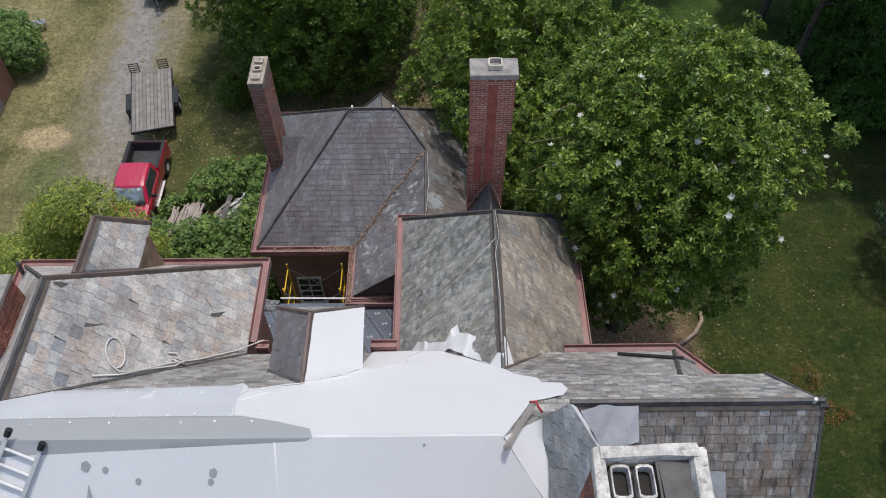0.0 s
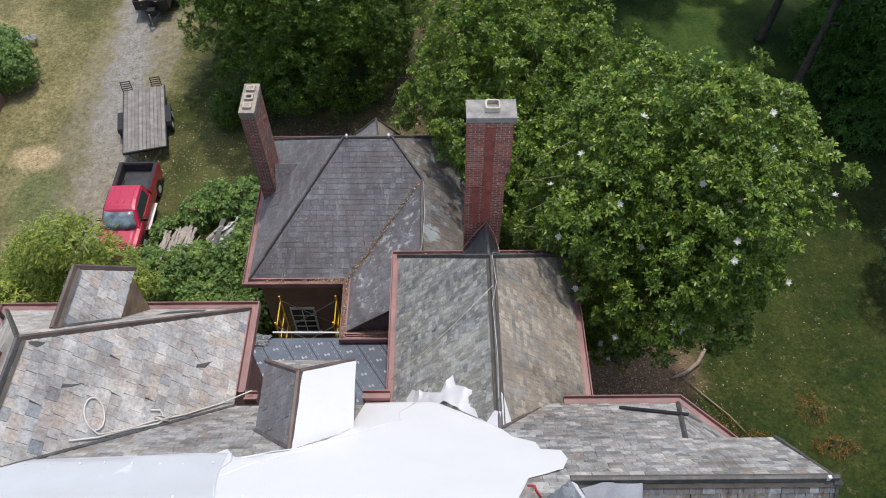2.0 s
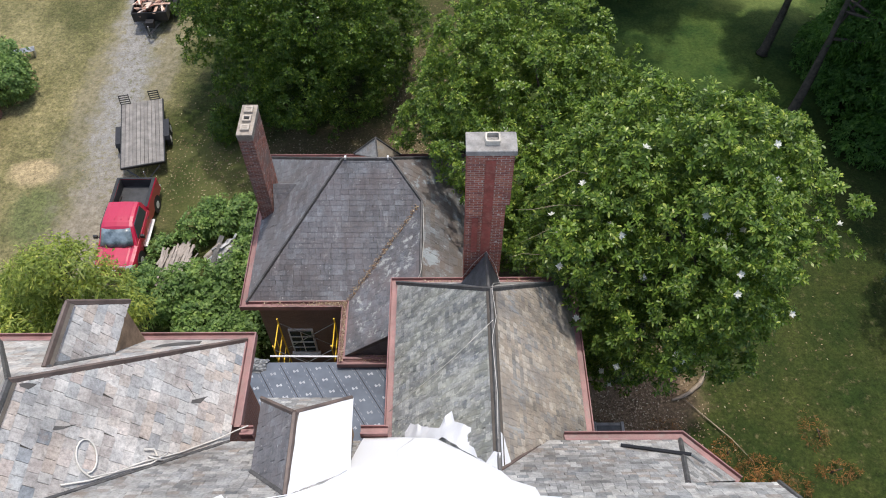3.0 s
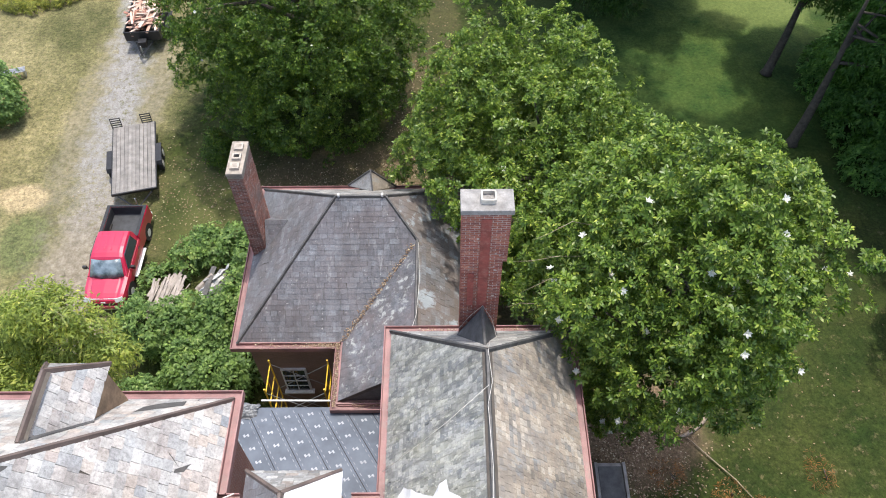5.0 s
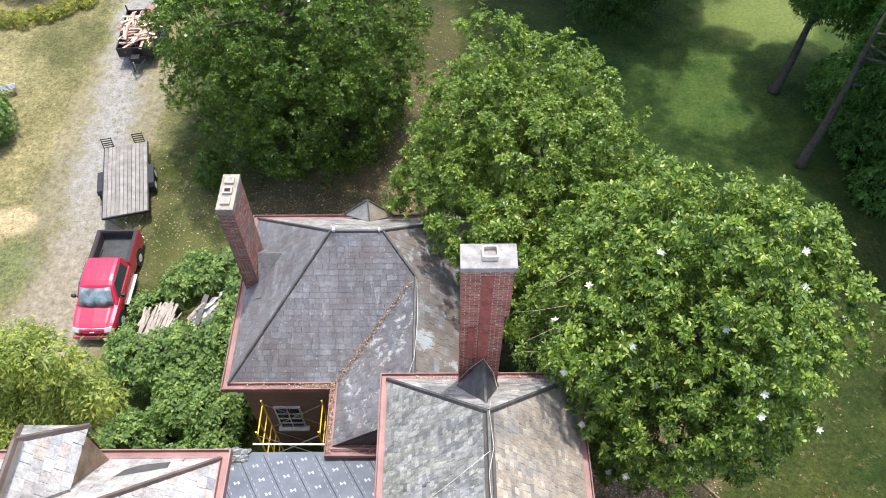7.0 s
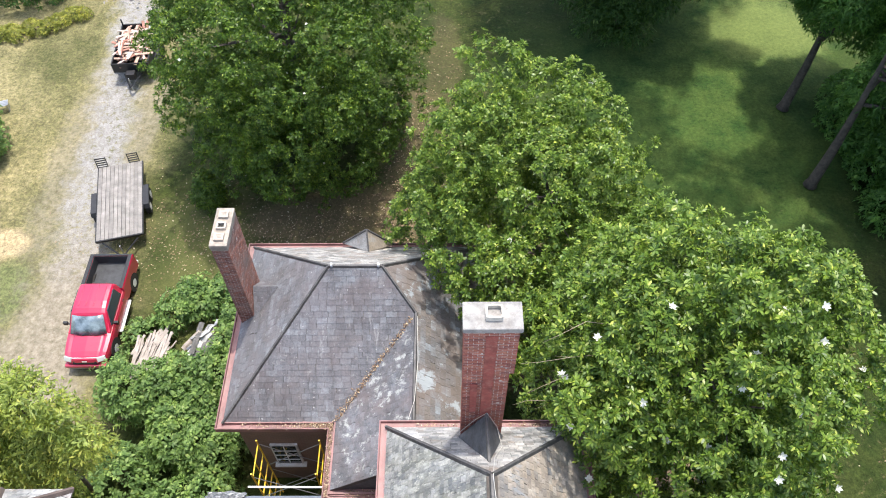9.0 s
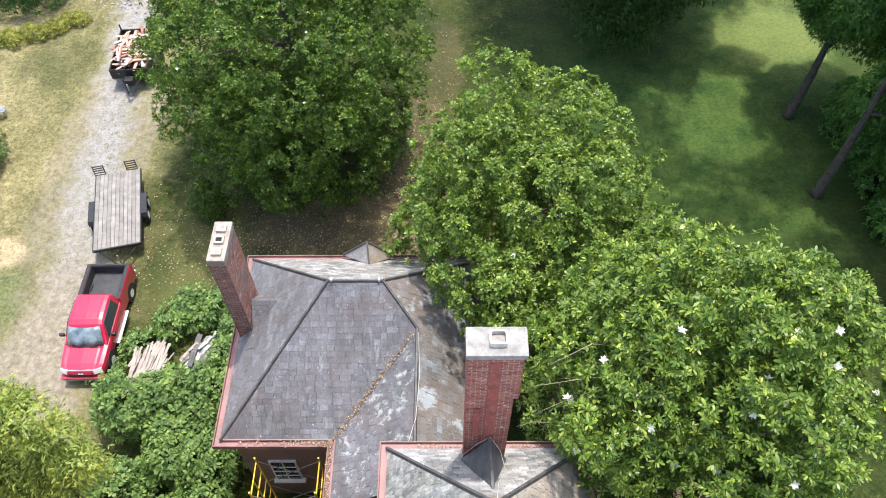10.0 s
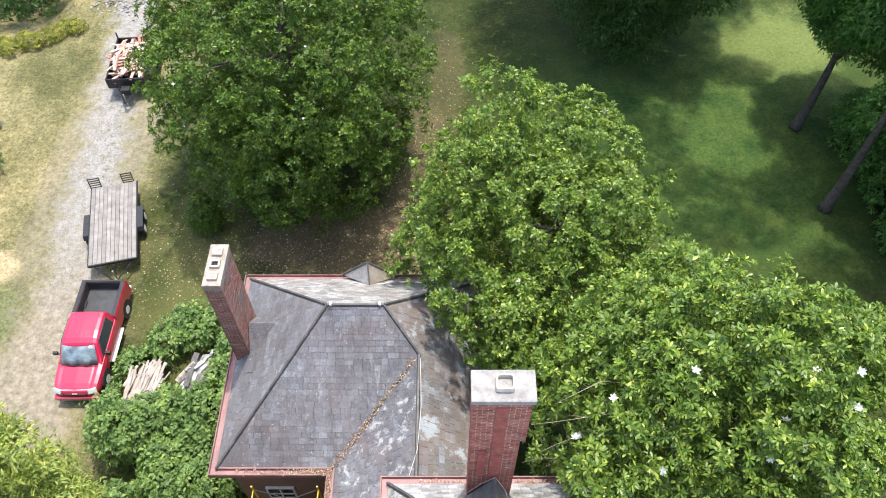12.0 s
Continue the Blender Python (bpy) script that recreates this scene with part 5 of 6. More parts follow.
M_SCRAP = plain("crumpled_sheet_metal", (0.34, 0.335, 0.33), 0.4, 0.25, 0.3, 3, 20, 0.3, (0.20, 0.18, 0.16))
crumple("crumpled_tarp", "crumpled grey plastic tarp on the low roof", (-6.5, 14.75, 5.56), (1.2, 0.6, 0.3), plain("dark_plastic", (0.13, 0.14, 0.15), 0.35, 0, 0.4, 5, 20, 0.4, (0.4, 0.4, 0.4)), 4)
scrap = thing("scrap_sheets", "torn grey roofing sheets and boards dumped in the shrubs", "scrap")
rs_ = random.Random(14)
M_OLDWHITE = plain("torn_white_sheet", (0.55, 0.54, 0.53), 0.5, 0, 0.2, 4, 20, 0.3, (0.3, 0.28, 0.26))
for i in range(16):
    l_, w_ = rs_.uniform(0.8, 1.6), rs_.uniform(0.12, 0.36)
    bend = rs_.uniform(-0.16, 0.2)
    here = pose(-10.15 + rs_.gauss(0, 0.22), 23.3 + rs_.gauss(0, 0.28), 0.75 + i * 0.03, rs_.gauss(0, 9), rs_.gauss(0, 22), -28 + rs_.gauss(0, 14))
    rings_ = [[here @ Vector((x, l_ * (k / 5 - 0.5), z + bend * (k / 5 - 0.5) ** 2 * 2 + 0.05 * math.sin(9 * k + i))) for x, z in ((-w_ / 2, 0), (0, 0.03), (w_ / 2, 0), (w_ / 2, 0.015), (0, 0.045), (-w_ / 2, 0.015))] for k in range(6)]
    part("sheet", poly_bm(rings_), (M_SCRAP, M_OLDWHITE, M_OLDWOOD, M_DARKSLAB)[i % 4], scrap)

# cellar hatch beside the front wing
hatch = thing("cellar_hatch", "grey wooden cellar hatch against the wall", "hatch")
part("frame", box_bm((1.3, 1.7, 0.55), (7.2, 13.9, 0.28), 0.02), M_PLANK, hatch)
part("door", box_bm((0.95, 1.4, 0.05), (7.2, 13.9, 0.585), 0.01), M_DARKSLAB, hatch)
for s in (-0.56, 0.56):
    part("rim", box_bm((0.12, 1.7, 0.1), (7.2 + s, 13.9, 0.6), 0.01), M_PLANK, hatch)

# scrap wood heap in the shrubs
heap = thing("scrap_wood_heap", "heap of silvered scrap boards in the shrubs", "wood pile")
rh = random.Random(3)
for i in range(70):
    p = Vector((-12.25 + rh.gauss(0, 0.4), 22.8 + rh.gauss(0, 0.3), 0.55 + i * 0.006))
    part("board", box_bm((rh.uniform(0.05, 0.13), rh.uniform(1.0, 1.9), 0.025), p, 0, (rh.gauss(4, 3), rh.gauss(0, 12), rh.gauss(-14, 7))), M_OLDWOOD, heap)

# fallen branch
br = tube("fallen_branch", [(11.95, 17.75, 0.12), (11.9, 17.3, 0.14), (11.5, 16.7, 0.12), (11.0, 16.3, 0.12), (10.6, 16.1, 0.1), (10.15, 15.95, 0.09)], [0.10, 0.10, 0.10, 0.09, 0.08, 0.05], M_BRANCH)
tagged(br, "bare curved branch lying on the leaf mould", "branch")
br = tube("fallen_branch", [(10.7, 16.0, 0.08), (11.4, 15.2, 0.1), (12.3, 14.2, 0.12), (13.0, 13.2, 0.08)], [0.035, 0.03, 0.028, 0.015], M_BRANCH)
tagged(br, "thin bare branch lying on the grass", "branch")

# ---- pickup truck, nose towards -y ----
M_RED, _t, _b = shade("red_car_paint", 0.28, 0.0, 0.6)
_b.inputs["Base Color"].default_value = (0.46, 0.014, 0.055, 1)
_b.inputs["Coat Weight"].default_value, _b.inputs["Coat Roughness"].default_value = 0.8, 0.08
# blotchy pale sky reflection painted into the windscreen's base colour
M_WIND, _t, _b = shade("painted_reflection_glass", 0.07, 0.0, 1.0)
_t.links.new(ramp(_t, noise_of(_t, 2.2, 4, 0.6), [(0.35, (0.06, 0.085, 0.10)), (0.62, (0.22, 0.28, 0.32))]), _b.inputs["Base Color"])
M_LAMP, _t, _b = shade("headlamp_glass", 0.15, 0.2, 0.8)
_b.inputs["Base Color"].default_value = (0.62, 0.62, 0.62, 1)
M_BED = plain("worn_black_bed_liner", (0.04, 0.042, 0.045), 0.7, 0, 0.4, 3, 30, 0.3)


def section(y, prof):
    """A symmetric cross section from half its outline."""
    return [(x, y, z) for x, z in prof] + [(-x, y, z) for x, z in reversed(prof)]


truck = thing("pickup_truck", "red pickup truck parked on the drive, hitched to a trailer", "truck", at=(-15.07, 25.0, 0), turn=0.6)
side = [(-2.70, 0.66, 0.62, 0.80), (-2.64, 0.80, 0.57, 0.92), (-2.52, 0.90, 0.52, 1.00), (-2.3, 0.95, 0.48, 1.06), (-1.9, 0.985, 0.45, 1.12), (-1.45, 1.0, 0.42, 1.17), (-0.95, 1.0, 0.42, 1.19), (0.80, 1.0, 0.42, 1.22)]
bm = poly_bm([section(y, [(w * 0.9, z0), (w, z0 + 0.15), (w, z1 - 0.22), (w * 0.95, z1 - 0.06), (w * 0.80, z1), (w * 0.66, z1 - 0.012), (w * 0.58, z1 + 0.022), (0.0, z1 + 0.04)]) for y, w, z0, z1 in side])
body = part("body", bm, M_RED, truck)
# cab: pillars and roof round the glass
cab = [(-1.42, 0.86, 1.17, 1.19), (-1.02, 0.82, 1.18, 1.54), (-0.76, 0.78, 1.18, 1.77), (-0.55, 0.76, 1.18, 1.84), (-0.2, 0.755, 1.18, 1.875), (0.4, 0.75, 1.18, 1.875), (0.70, 0.75, 1.18, 1.85), (0.82, 0.77, 1.18, 1.72), (0.88, 0.84, 1.18, 1.22)]
bm = poly_bm([section(y, [(0.93, z0 - 0.05), (0.92, z0 + 0.02), (w + 0.01, max(z1 - 0.09, z0 + 0.03)), (w * 0.94, z1 - 0.03), (w * 0.75, z1), (0.0, z1 + 0.02)]) for y, w, z0, z1 in cab])
part("cab", bm, M_RED, truck)
for x in (-0.5, -0.17, 0.17, 0.5):
    part("roof_rib", box_bm((0.05, 1.05, 0.012), (x, 0.1, 1.892 - 0.03 * abs(x)), 0.004), M_RED, truck)
# windscreen, bowed forward at its middle
rows_ = [[(0.80 * k * (1 - 0.15 * h), -1.47 - 0.10 * (1 - k * k) + 0.62 * h, 1.205 + 0.57 * h + 0.02 * (1 - k * k)) for k in (-1, -0.6, -0.2, 0.2, 0.6, 1)] for h in (0, 0.33, 0.67, 1)]
sw = poly_bm(rows_, closed=False)
for f in sw.faces:
    f.smooth = True
g = bmesh.ops.extrude_face_region(sw, geom=sw.faces[:])
for v in [q for q in g["geom"] if isinstance(q, bmesh.types.BMVert)]:
    v.co += Vector((0, -0.012, 0.012))
part("windscreen", sw, M_WIND, truck, "windscreen with pale painted reflections")
for s in (-1, 1):
    part("side_window", poly_bm([[(s * (0.93 + d), -1.08, 1.25), (s * (0.93 + d), 0.55, 1.26), (s * (0.79 + d), 0.50, 1.76), (s * (0.80 + d), -0.62, 1.74)] for d in (-0.03, 0.012)]), M_GLASS, truck)
    mi = part("mirror", box_bm((0.20, 0.12, 0.18), (s * 1.12, -0.98, 1.28), 0.03), M_BLACK, truck)
    part("mirror_arm", rod_bm((s * 0.9, -0.98, 1.2), (s * 1.08, -0.98, 1.24), 0.025), M_BLACK, mi)
    part("headlight", box_bm((0.36, 0.14, 0.22), (s * 0.72, -2.55, 0.90), 0.04, (-38, 0, s * 18)), M_LAMP, truck)
    part("running_board", box_bm((0.16, 1.7, 0.06), (s * 1.02, -0.1, 0.42), 0.02), M_ALU, truck)
    part("door_handle", box_bm((0.03, 0.16, 0.04), (s * 1.005, 0.36, 1.02), 0.01), M_BLACK, truck)
    part("tail_light", box_bm((0.09, 0.05, 0.36), (s * 0.93, 2.76, 1.0), 0.01), M_REDPAINT, truck)
    part("bed_side", poly_bm([[(s * 1.0, y, 0.5), (s * 1.0, y, 1.28), (s * 0.97, y, 1.34), (s * 0.82, y, 1.34), (s * 0.80, y, 1.28), (s * 0.80, y, 0.78), (s * 0.78, y, 0.5)] for y in (0.80, 2.74)]), M_RED, truck)
    for y in (-1.75, 1.75):
        wh = part("wheel", rod_bm((s * 0.74, y, 0.38), (s * 1.0, y, 0.38), 0.38, sides=24), M_TYRE, truck)
        part("rim", rod_bm((s * 0.98, y, 0.38), (s * 1.012, y, 0.38), 0.24, 0.2, 16), M_ALU, wh)
        arch = part("wheel_arch", rod_bm((s * 0.70, y, 0.42), (s * 1.008, y, 0.42), 0.46, sides=24), M_SOOT, truck)
part("bed_floor", box_bm((1.62, 1.94, 0.05), (0, 1.77, 0.78)), M_BED, truck)
part("bed_front", box_bm((1.7, 0.06, 0.62), (0, 0.83, 1.02), 0.01), M_BED, truck)
part("tailgate", box_bm((1.66, 0.08, 0.6), (0, 2.70, 1.02), 0.02), M_RED, truck)
for s in (-1, 1):
    part("bed_rail", box_bm((0.17, 1.92, 0.03), (s * 0.885, 1.77, 1.35), 0.01), M_BLACK, truck)
    part("bed_liner", box_bm((0.02, 1.9, 0.5), (s * 0.79, 1.77, 1.05)), M_BED, truck)
part("grille", box_bm((1.06, 0.08, 0.30), (0, -2.62, 0.85), 0.03, (-35, 0, 0)), M_BLACK, truck, "black grille with a chrome rim")
part("badge", box_bm((0.22, 0.03, 0.09), (0, -2.67, 0.87), 0.02, (-35, 0, 0)), M_ALU, truck)
part("grille_bar", box_bm((1.1, 0.03, 0.03), (0, -2.57, 0.99), 0.008), M_ALU, truck)
part("front_bumper", box_bm((1.86, 0.26, 0.2), (0, -2.66, 0.55), 0.08), M_RED, truck)
part("bumper_valance", box_bm((1.8, 0.2, 0.2), (0, -2.62, 0.38), 0.04), M_STEEL, truck)
part("rear_bumper", box_bm((1.9, 0.18, 0.16), (0, 2.84, 0.52), 0.03), M_ALU, truck)
for s in (-0.3, 0.25):
    part("wiper", rod_bm((s, -1.60, 1.225), (s + 0.46, -1.53, 1.27), 0.012), M_BLACK, truck)
part("hood_seam", box_bm((1.7, 0.012, 0.008), (0, -1.58, 1.196)), M_SOOT, truck)
part("tailgate_liner", box_bm((1.6, 0.02, 0.5), (0, 2.64, 1.04)), M_BED, truck)
part("tailgate_cap", box_bm((1.66, 0.10, 0.025), (0, 2.70, 1.335), 0.008), M_BLACK, truck)
part("tool_bag", box_bm((0.5, 0.24, 0.2), (-0.3, 1.06, 0.92), 0.05), M_WHITE, truck)

# ---- flat trailer behind the truck ----
TRAILER_PLANKS = [plain("trailer_plank", (0.32 * k, 0.295 * k, 0.27 * k), 0.85, 0, 0.3, 2.5, 30, 0.4) for k in (0.68, 0.84, 0.76)]
tr = thing("flatbed_trailer", "flatbed trailer with weathered plank deck and raised ramps", "trailer", at=(-15.86, 31.55, 0), turn=13.5)
for i in range(11):
    x = -1.0 + i * 0.2
    part("plank", box_bm((0.184, 4.95 + rnd.uniform(-0.02, 0.02), 0.045), (x, 0, 0.79 + rnd.uniform(-0.004, 0.004)), 0.006), TRAILER_PLANKS[i % 3], tr)
for s in (-1, 1):
    part("side_rail", box_bm((0.06, 5.0, 0.12), (s * 1.12, 0, 0.74), 0.01), M_BLACK, tr)
    part("fender", poly_bm([[(x, -0.75, 0.62), (x, -0.62, 0.82), (x, 0.72, 0.82), (x, 0.85, 0.62), (x, 0.82, 0.60), (x, 0.69, 0.79), (x, -0.59, 0.79), (x, -0.72, 0.60)] for x in (s * 1.15, s * 1.42)]), M_BLACK, tr)
    for y in (-0.38, 0.45):
        wh = part("wheel", rod_bm((s * 1.18, y, 0.34), (s * 1.39, y, 0.34), 0.34, sides=20), M_TYRE, tr)
        part("rim", rod_bm((s * 1.385, y, 0.34), (s * 1.40, y, 0.34), 0.19, sides=14), M_WHITE, wh)
    rx_ = 0.80 * s - 0.08
    ra = part("ramp", box_bm((0.04, 0.05, 0.62), (rx_ - 0.26, 2.55, 1.06), 0.008, (-14, 0, 0)), M_BLACK, tr)
    part("ramp_rail", box_bm((0.04, 0.05, 0.62), (rx_ + 0.26, 2.55, 1.06), 0.008, (-14, 0, 0)), M_BLACK, ra)
    for k in range(5):
        part("ramp_slat", box_bm((0.50, 0.03, 0.05), (rx_, 2.49 + 0.03 * k, 0.82 + 0.125 * k), 0.006, (-14, 0, 0)), M_BLACK, ra)
    part("drawbar", rod_bm((s * 0.85, -2.5, 0.62), (0.12, -3.55, 0.58), 0.045, sides=4), M_BLACK, tr)
part("front_rail", box_bm((2.2, 0.07, 0.14), (0, -2.5, 0.76), 0.01), M_BLACK, tr)
part("jack", rod_bm((0.1, -3.2, 0.25), (0.1, -3.2, 1.0), 0.035), M_STEEL, tr)
part("coupler", box_bm((0.14, 0.35, 0.12), (0.13, -3.6, 0.58), 0.02), M_STEEL, tr)

# ---- dump trailer loaded with torn lumber ----
dt = thing("dump_trailer", "black dump trailer heaped with torn lumber", "trailer", at=(-17.75, 43.2, 0), turn=4)
part("bed_floor", box_bm((2.0, 3.6, 0.1), (0, 0, 0.75)), M_BLACK, dt)
for s in (-1, 1):
    part("bed_side", box_bm((0.07, 3.7, 0.62), (s * 1.03, 0, 1.05), 0.01), M_BLACK, dt)
    part("bed_end", box_bm((2.1, 0.07, 0.62), (0, s * 1.83, 1.05), 0.01), M_BLACK, dt)
    part("stake", box_bm((0.07, 0.07, 0.5), (s * 1.0, 1.8, 1.5), 0.01), M_BLACK, dt)
    for y in (-0.4, 0.45):
        part("wheel", rod_bm((s * 1.1, y, 0.36), (s * 1.33, y, 0.36), 0.36, sides=20), M_TYRE, dt)
    part("fender", box_bm((0.28, 1.8, 0.05), (s * 1.22, 0, 0.78), 0.01), M_BLACK, dt)
part("drawbar", rod_bm((0.5, -1.85, 0.6), (0, -3.0, 0.55), 0.05, sides=4), M_BLACK, dt)
part("drawbar", rod_bm((-0.5, -1.85, 0.6), (0, -3.0, 0.55), 0.05, sides=4), M_BLACK, dt)
part("pump_box", box_bm((0.5, 0.4, 0.4), (0, -2.2, 0.8), 0.03), M_BLACK, dt)
part("jack", rod_bm((0, -2.75, 0.2), (0, -2.75, 1.0), 0.04), M_STEEL, dt)
load = thing("lumber_load", "heap of torn reddish boards on the dump trailer", "lumber", at=(-17.75, 43.2, 0), turn=4)
M_L2 = plain("pale_torn_lumber", (0.60, 0.47, 0.38), 0.8, 0, 0.3, 2, 30, 0.4)
M_L3 = plain("dark_torn_lumber", (0.30, 0.14, 0.10), 0.8, 0, 0.4, 2, 30, 0.4)
for i in range(170):
    hgt = 0.85 + i * 0.0048
    ln = rh.uniform(0.5, 1.4)
    part("board", box_bm((rh.uniform(0.08, 0.2), ln, 0.04), (rh.uniform(-0.8, 0.8), rh.uniform(-1.35, 1.35), hgt), 0, (rh.gauss(0, 5), rh.gauss(0, 8), rh.choice((0, 10, -20, 80, -55)) + rh.gauss(0, 18))), rh.choice((M_LUMBER, M_L2, M_L2, M_L3)), load)

# brick shed at the west edge
shed = thing("brick_shed", "small brick shed with grey metal roof", "shed")
part("wall", box_bm((4.0, 4.0, 2.6), (-26.6, 31.9, 1.3)), M_WALL, shed)
part("roof", poly_bm([[(-28.9, y, 2.55), (-26.6, y, 3.9), (-24.35, y, 2.55), (-24.35, y, 2.65), (-26.6, y, 4.02), (-28.9, y, 2.65)] for y in (29.7, 34.1)]), M_STEEL, shed)
part("door", box_bm((0.06, 1.0, 2.0), (-24.58, 31.4, 1.0), 0.01), M_PLANK, shed)
# small bench by the hedge
bench = thing("garden_bench", "grey slatted garden bench on the grass", "bench", at=(-24.9, 38.7, 0), turn=20)
for i in range(4):
    part("slat", box_bm((1.4, 0.1, 0.04), (0, i * 0.13, 0.45), 0.008), M_STEEL, bench)
for s in (-0.6, 0.6):
    part("leg", box_bm((0.06, 0.5, 0.45), (s, 0.2, 0.22), 0.01), M_STEEL, bench)

# ---- trees and shrubs ----
def leaf_cloud(blobs, count, leaf, per, seed, up=0.35, spread=0.05, droop=0.0, inner=0.25, cut=None, width=0.40):
    """Rosettes of folded leaves over and inside lumpy blobs (centre, radii). Returns verts and faces."""
    r = np.random.default_rng(seed)
    wts = np.array([(b[1][0] * b[1][1] * b[1][2]) ** (2 / 3) for b in blobs])
    pick = r.choice(len(blobs), count, p=wts / wts.sum())
    C = np.array([b[0] for b in blobs], float)[pick]
    R = np.array([b[1] for b in blobs], float)[pick]
    d = r.normal(size=(count, 3))
    d /= np.linalg.norm(d, axis=1, keepdims=True)
    rad = np.where(r.random(count) < inner, r.uniform(0.55, 0.9, count), r.uniform(0.88, 1.06, count))
    lump = np.array([noise.noise(Vector((float(a), float(c), float(e)))) for a, c, e in (d * 2.6 + C * 0.5)])
    fine = np.array([noise.noise(Vector((float(a), float(c), float(e)))) for a, c, e in (d * 6.5 + C * 1.7)])
    sprig = np.where(r.random(count) < 0.07, r.uniform(0.05, 0.18, count), 0.0)
    P = C + d * R * (rad * (1 + 0.28 * lump + 0.16 * fine) + sprig)[:, None]
    keep = (P[:, 2] > 0.15) & ((d[:, 2] > -0.3) | (r.random(count) < 0.5))
    # drop what lies deep inside another blob
    for (c0, r0) in blobs:
        q = (((P - np.array(c0)) / np.array(r0)) ** 2).sum(1)
        keep &= q > 0.42
    if cut is not None:
        keep &= ~cut(P)
    P, d = P[keep], d[keep]
    n = len(P)
    axis = d + np.array([0, 0, up]) + r.normal(size=(n, 3)) * 0.25
    axis /= np.linalg.norm(axis, axis=1, keepdims=True)
    ref = np.where(np.abs(axis[:, 2:3]) > 0.9, np.array([[1.0, 0, 0]]), np.array([[0, 0, 1.0]]))
    s = np.cross(axis, ref)
    s /= np.linalg.norm(s, axis=1, keepdims=True)
    q = np.cross(axis, s)
    V, F = [], []
    base = 0
    for k in range(per):
        ang = 2 * np.pi * (k / per) + r.uniform(-0.5, 0.5, n)
        tilt = r.uniform(0.1, 0.9, n)
        o = np.cos(ang)[:, None] * s + np.sin(ang)[:, None] * q
        along = o * np.cos(tilt)[:, None] + axis * np.sin(tilt)[:, None]
        along[:, 2] -= droop
        along /= np.linalg.norm(along, axis=1, keepdims=True)
        side_ = np.cross(along, axis)
        side_ /= np.linalg.norm(side_, axis=1, keepdims=True) + 1e-9
        nrm = np.cross(side_, along)
        L = leaf * r.uniform(0.7, 1.25, n)[:, None]
        b0 = P + along * L * 0.12 + r.normal(size=(n, 3)) * spread * 0.25
        tip = b0 + along * L - np.array([0, 0, 0.15]) * L
        m1 = b0 + along * L * 0.58 + side_ * L * width * 0.5 + nrm * L * 0.07
        m2 = b0 + along * L * 0.58 - side_ * L * width * 0.5 + nrm * L * 0.07
        V.append(np.stack([b0, m1, tip, m2], 1).reshape(-1, 3))
        idx = np.arange(n) * 4 + base
        F.append(np.stack([idx, idx + 1, idx + 2, idx + 3], 1))
        base += 4 * n
    return np.concatenate(V), np.concatenate(F), P, d


def clumped_crown(blobs, clumps, rosettes, leaf, per, seed, size=0.30, cut=None, width=0.36, inner=0.32, corners=6):
    """Twig ends as rounded clumps of upturned leaf rosettes over lumpy blobs, with deep gaps between the clumps. Leaves have six corners, or four far off."""
    r = np.random.default_rng(seed)
    wts = np.array([(b[1][0] * b[1][1] * b[1][2]) ** (2 / 3) for b in blobs])
    pick = r.choice(len(blobs), clumps, p=wts / wts.sum())
    C = np.array([b[0] for b in blobs], float)[pick]
    R = np.array([b[1] for b in blobs], float)[pick]
    d = r.normal(size=(clumps, 3))
    d /= np.linalg.norm(d, axis=1, keepdims=True)
    rad = np.where(r.random(clumps) < inner, r.uniform(0.5, 0.8, clumps), r.uniform(0.84, 1.08, clumps))
    lump = np.array([noise.noise(Vector((float(a), float(c), float(e)))) for a, c, e in (d * 2.6 + C * 0.5)])
    sprig = np.where(r.random(clumps) < 0.06, r.uniform(0.1, 0.28, clumps), 0.0)
    Q = C + d * R * (rad * (1 + 0.25 * lump) + sprig)[:, None]
    keep = (Q[:, 2] > 0.3) & ((d[:, 2] > -0.35) | (r.random(clumps) < 0.45))
    for (c0, r0) in blobs:
        keep &= (((Q - np.array(c0)) / np.array(r0)) ** 2).sum(1) > 0.40
    Q, d = Q[keep], d[keep]
    m = len(Q)
    rc = size * r.uniform(0.6, 1.25, m)
    own = np.repeat(np.arange(m), rosettes)
    n = len(own)
    e = r.normal(size=(n, 3)) * 0.9 + d[own] * 0.7 + np.array([0, 0, 0.45])
    e /= np.linalg.norm(e, axis=1, keepdims=True)
    P = Q[own] + e * (rc[own] * r.uniform(0.45, 1.3, n))[:, None] * np.array([1.0, 1.0, 0.8])
    if cut is not None:
        ok = ~cut(P)
        P, e, own = P[ok], e[ok], own[ok]
        n = len(P)
    axis = e * 0.6 + d[own] * 0.3 + np.array([0, 0, 0.35]) + r.normal(size=(n, 3)) * 0.3
    axis /= np.linalg.norm(axis, axis=1, keepdims=True)
    ref = np.where(np.abs(axis[:, 2:3]) > 0.9, np.array([[1.0, 0, 0]]), np.array([[0, 0, 1.0]]))
    s = np.cross(axis, ref)
    s /= np.linalg.norm(s, axis=1, keepdims=True)
    q = np.cross(axis, s)
    scale = r.uniform(0.78, 1.2, n)
    V, F = [], []
    for k in range(per):
        ang = 2 * np.pi * (k * 0.382) + r.uniform(-0.3, 0.3, n)
        tilt = np.clip(0.15 + 0.85 * k / per + r.normal(size=n) * 0.14, -0.1, 1.25)
        o = np.cos(ang)[:, None] * s + np.sin(ang)[:, None] * q
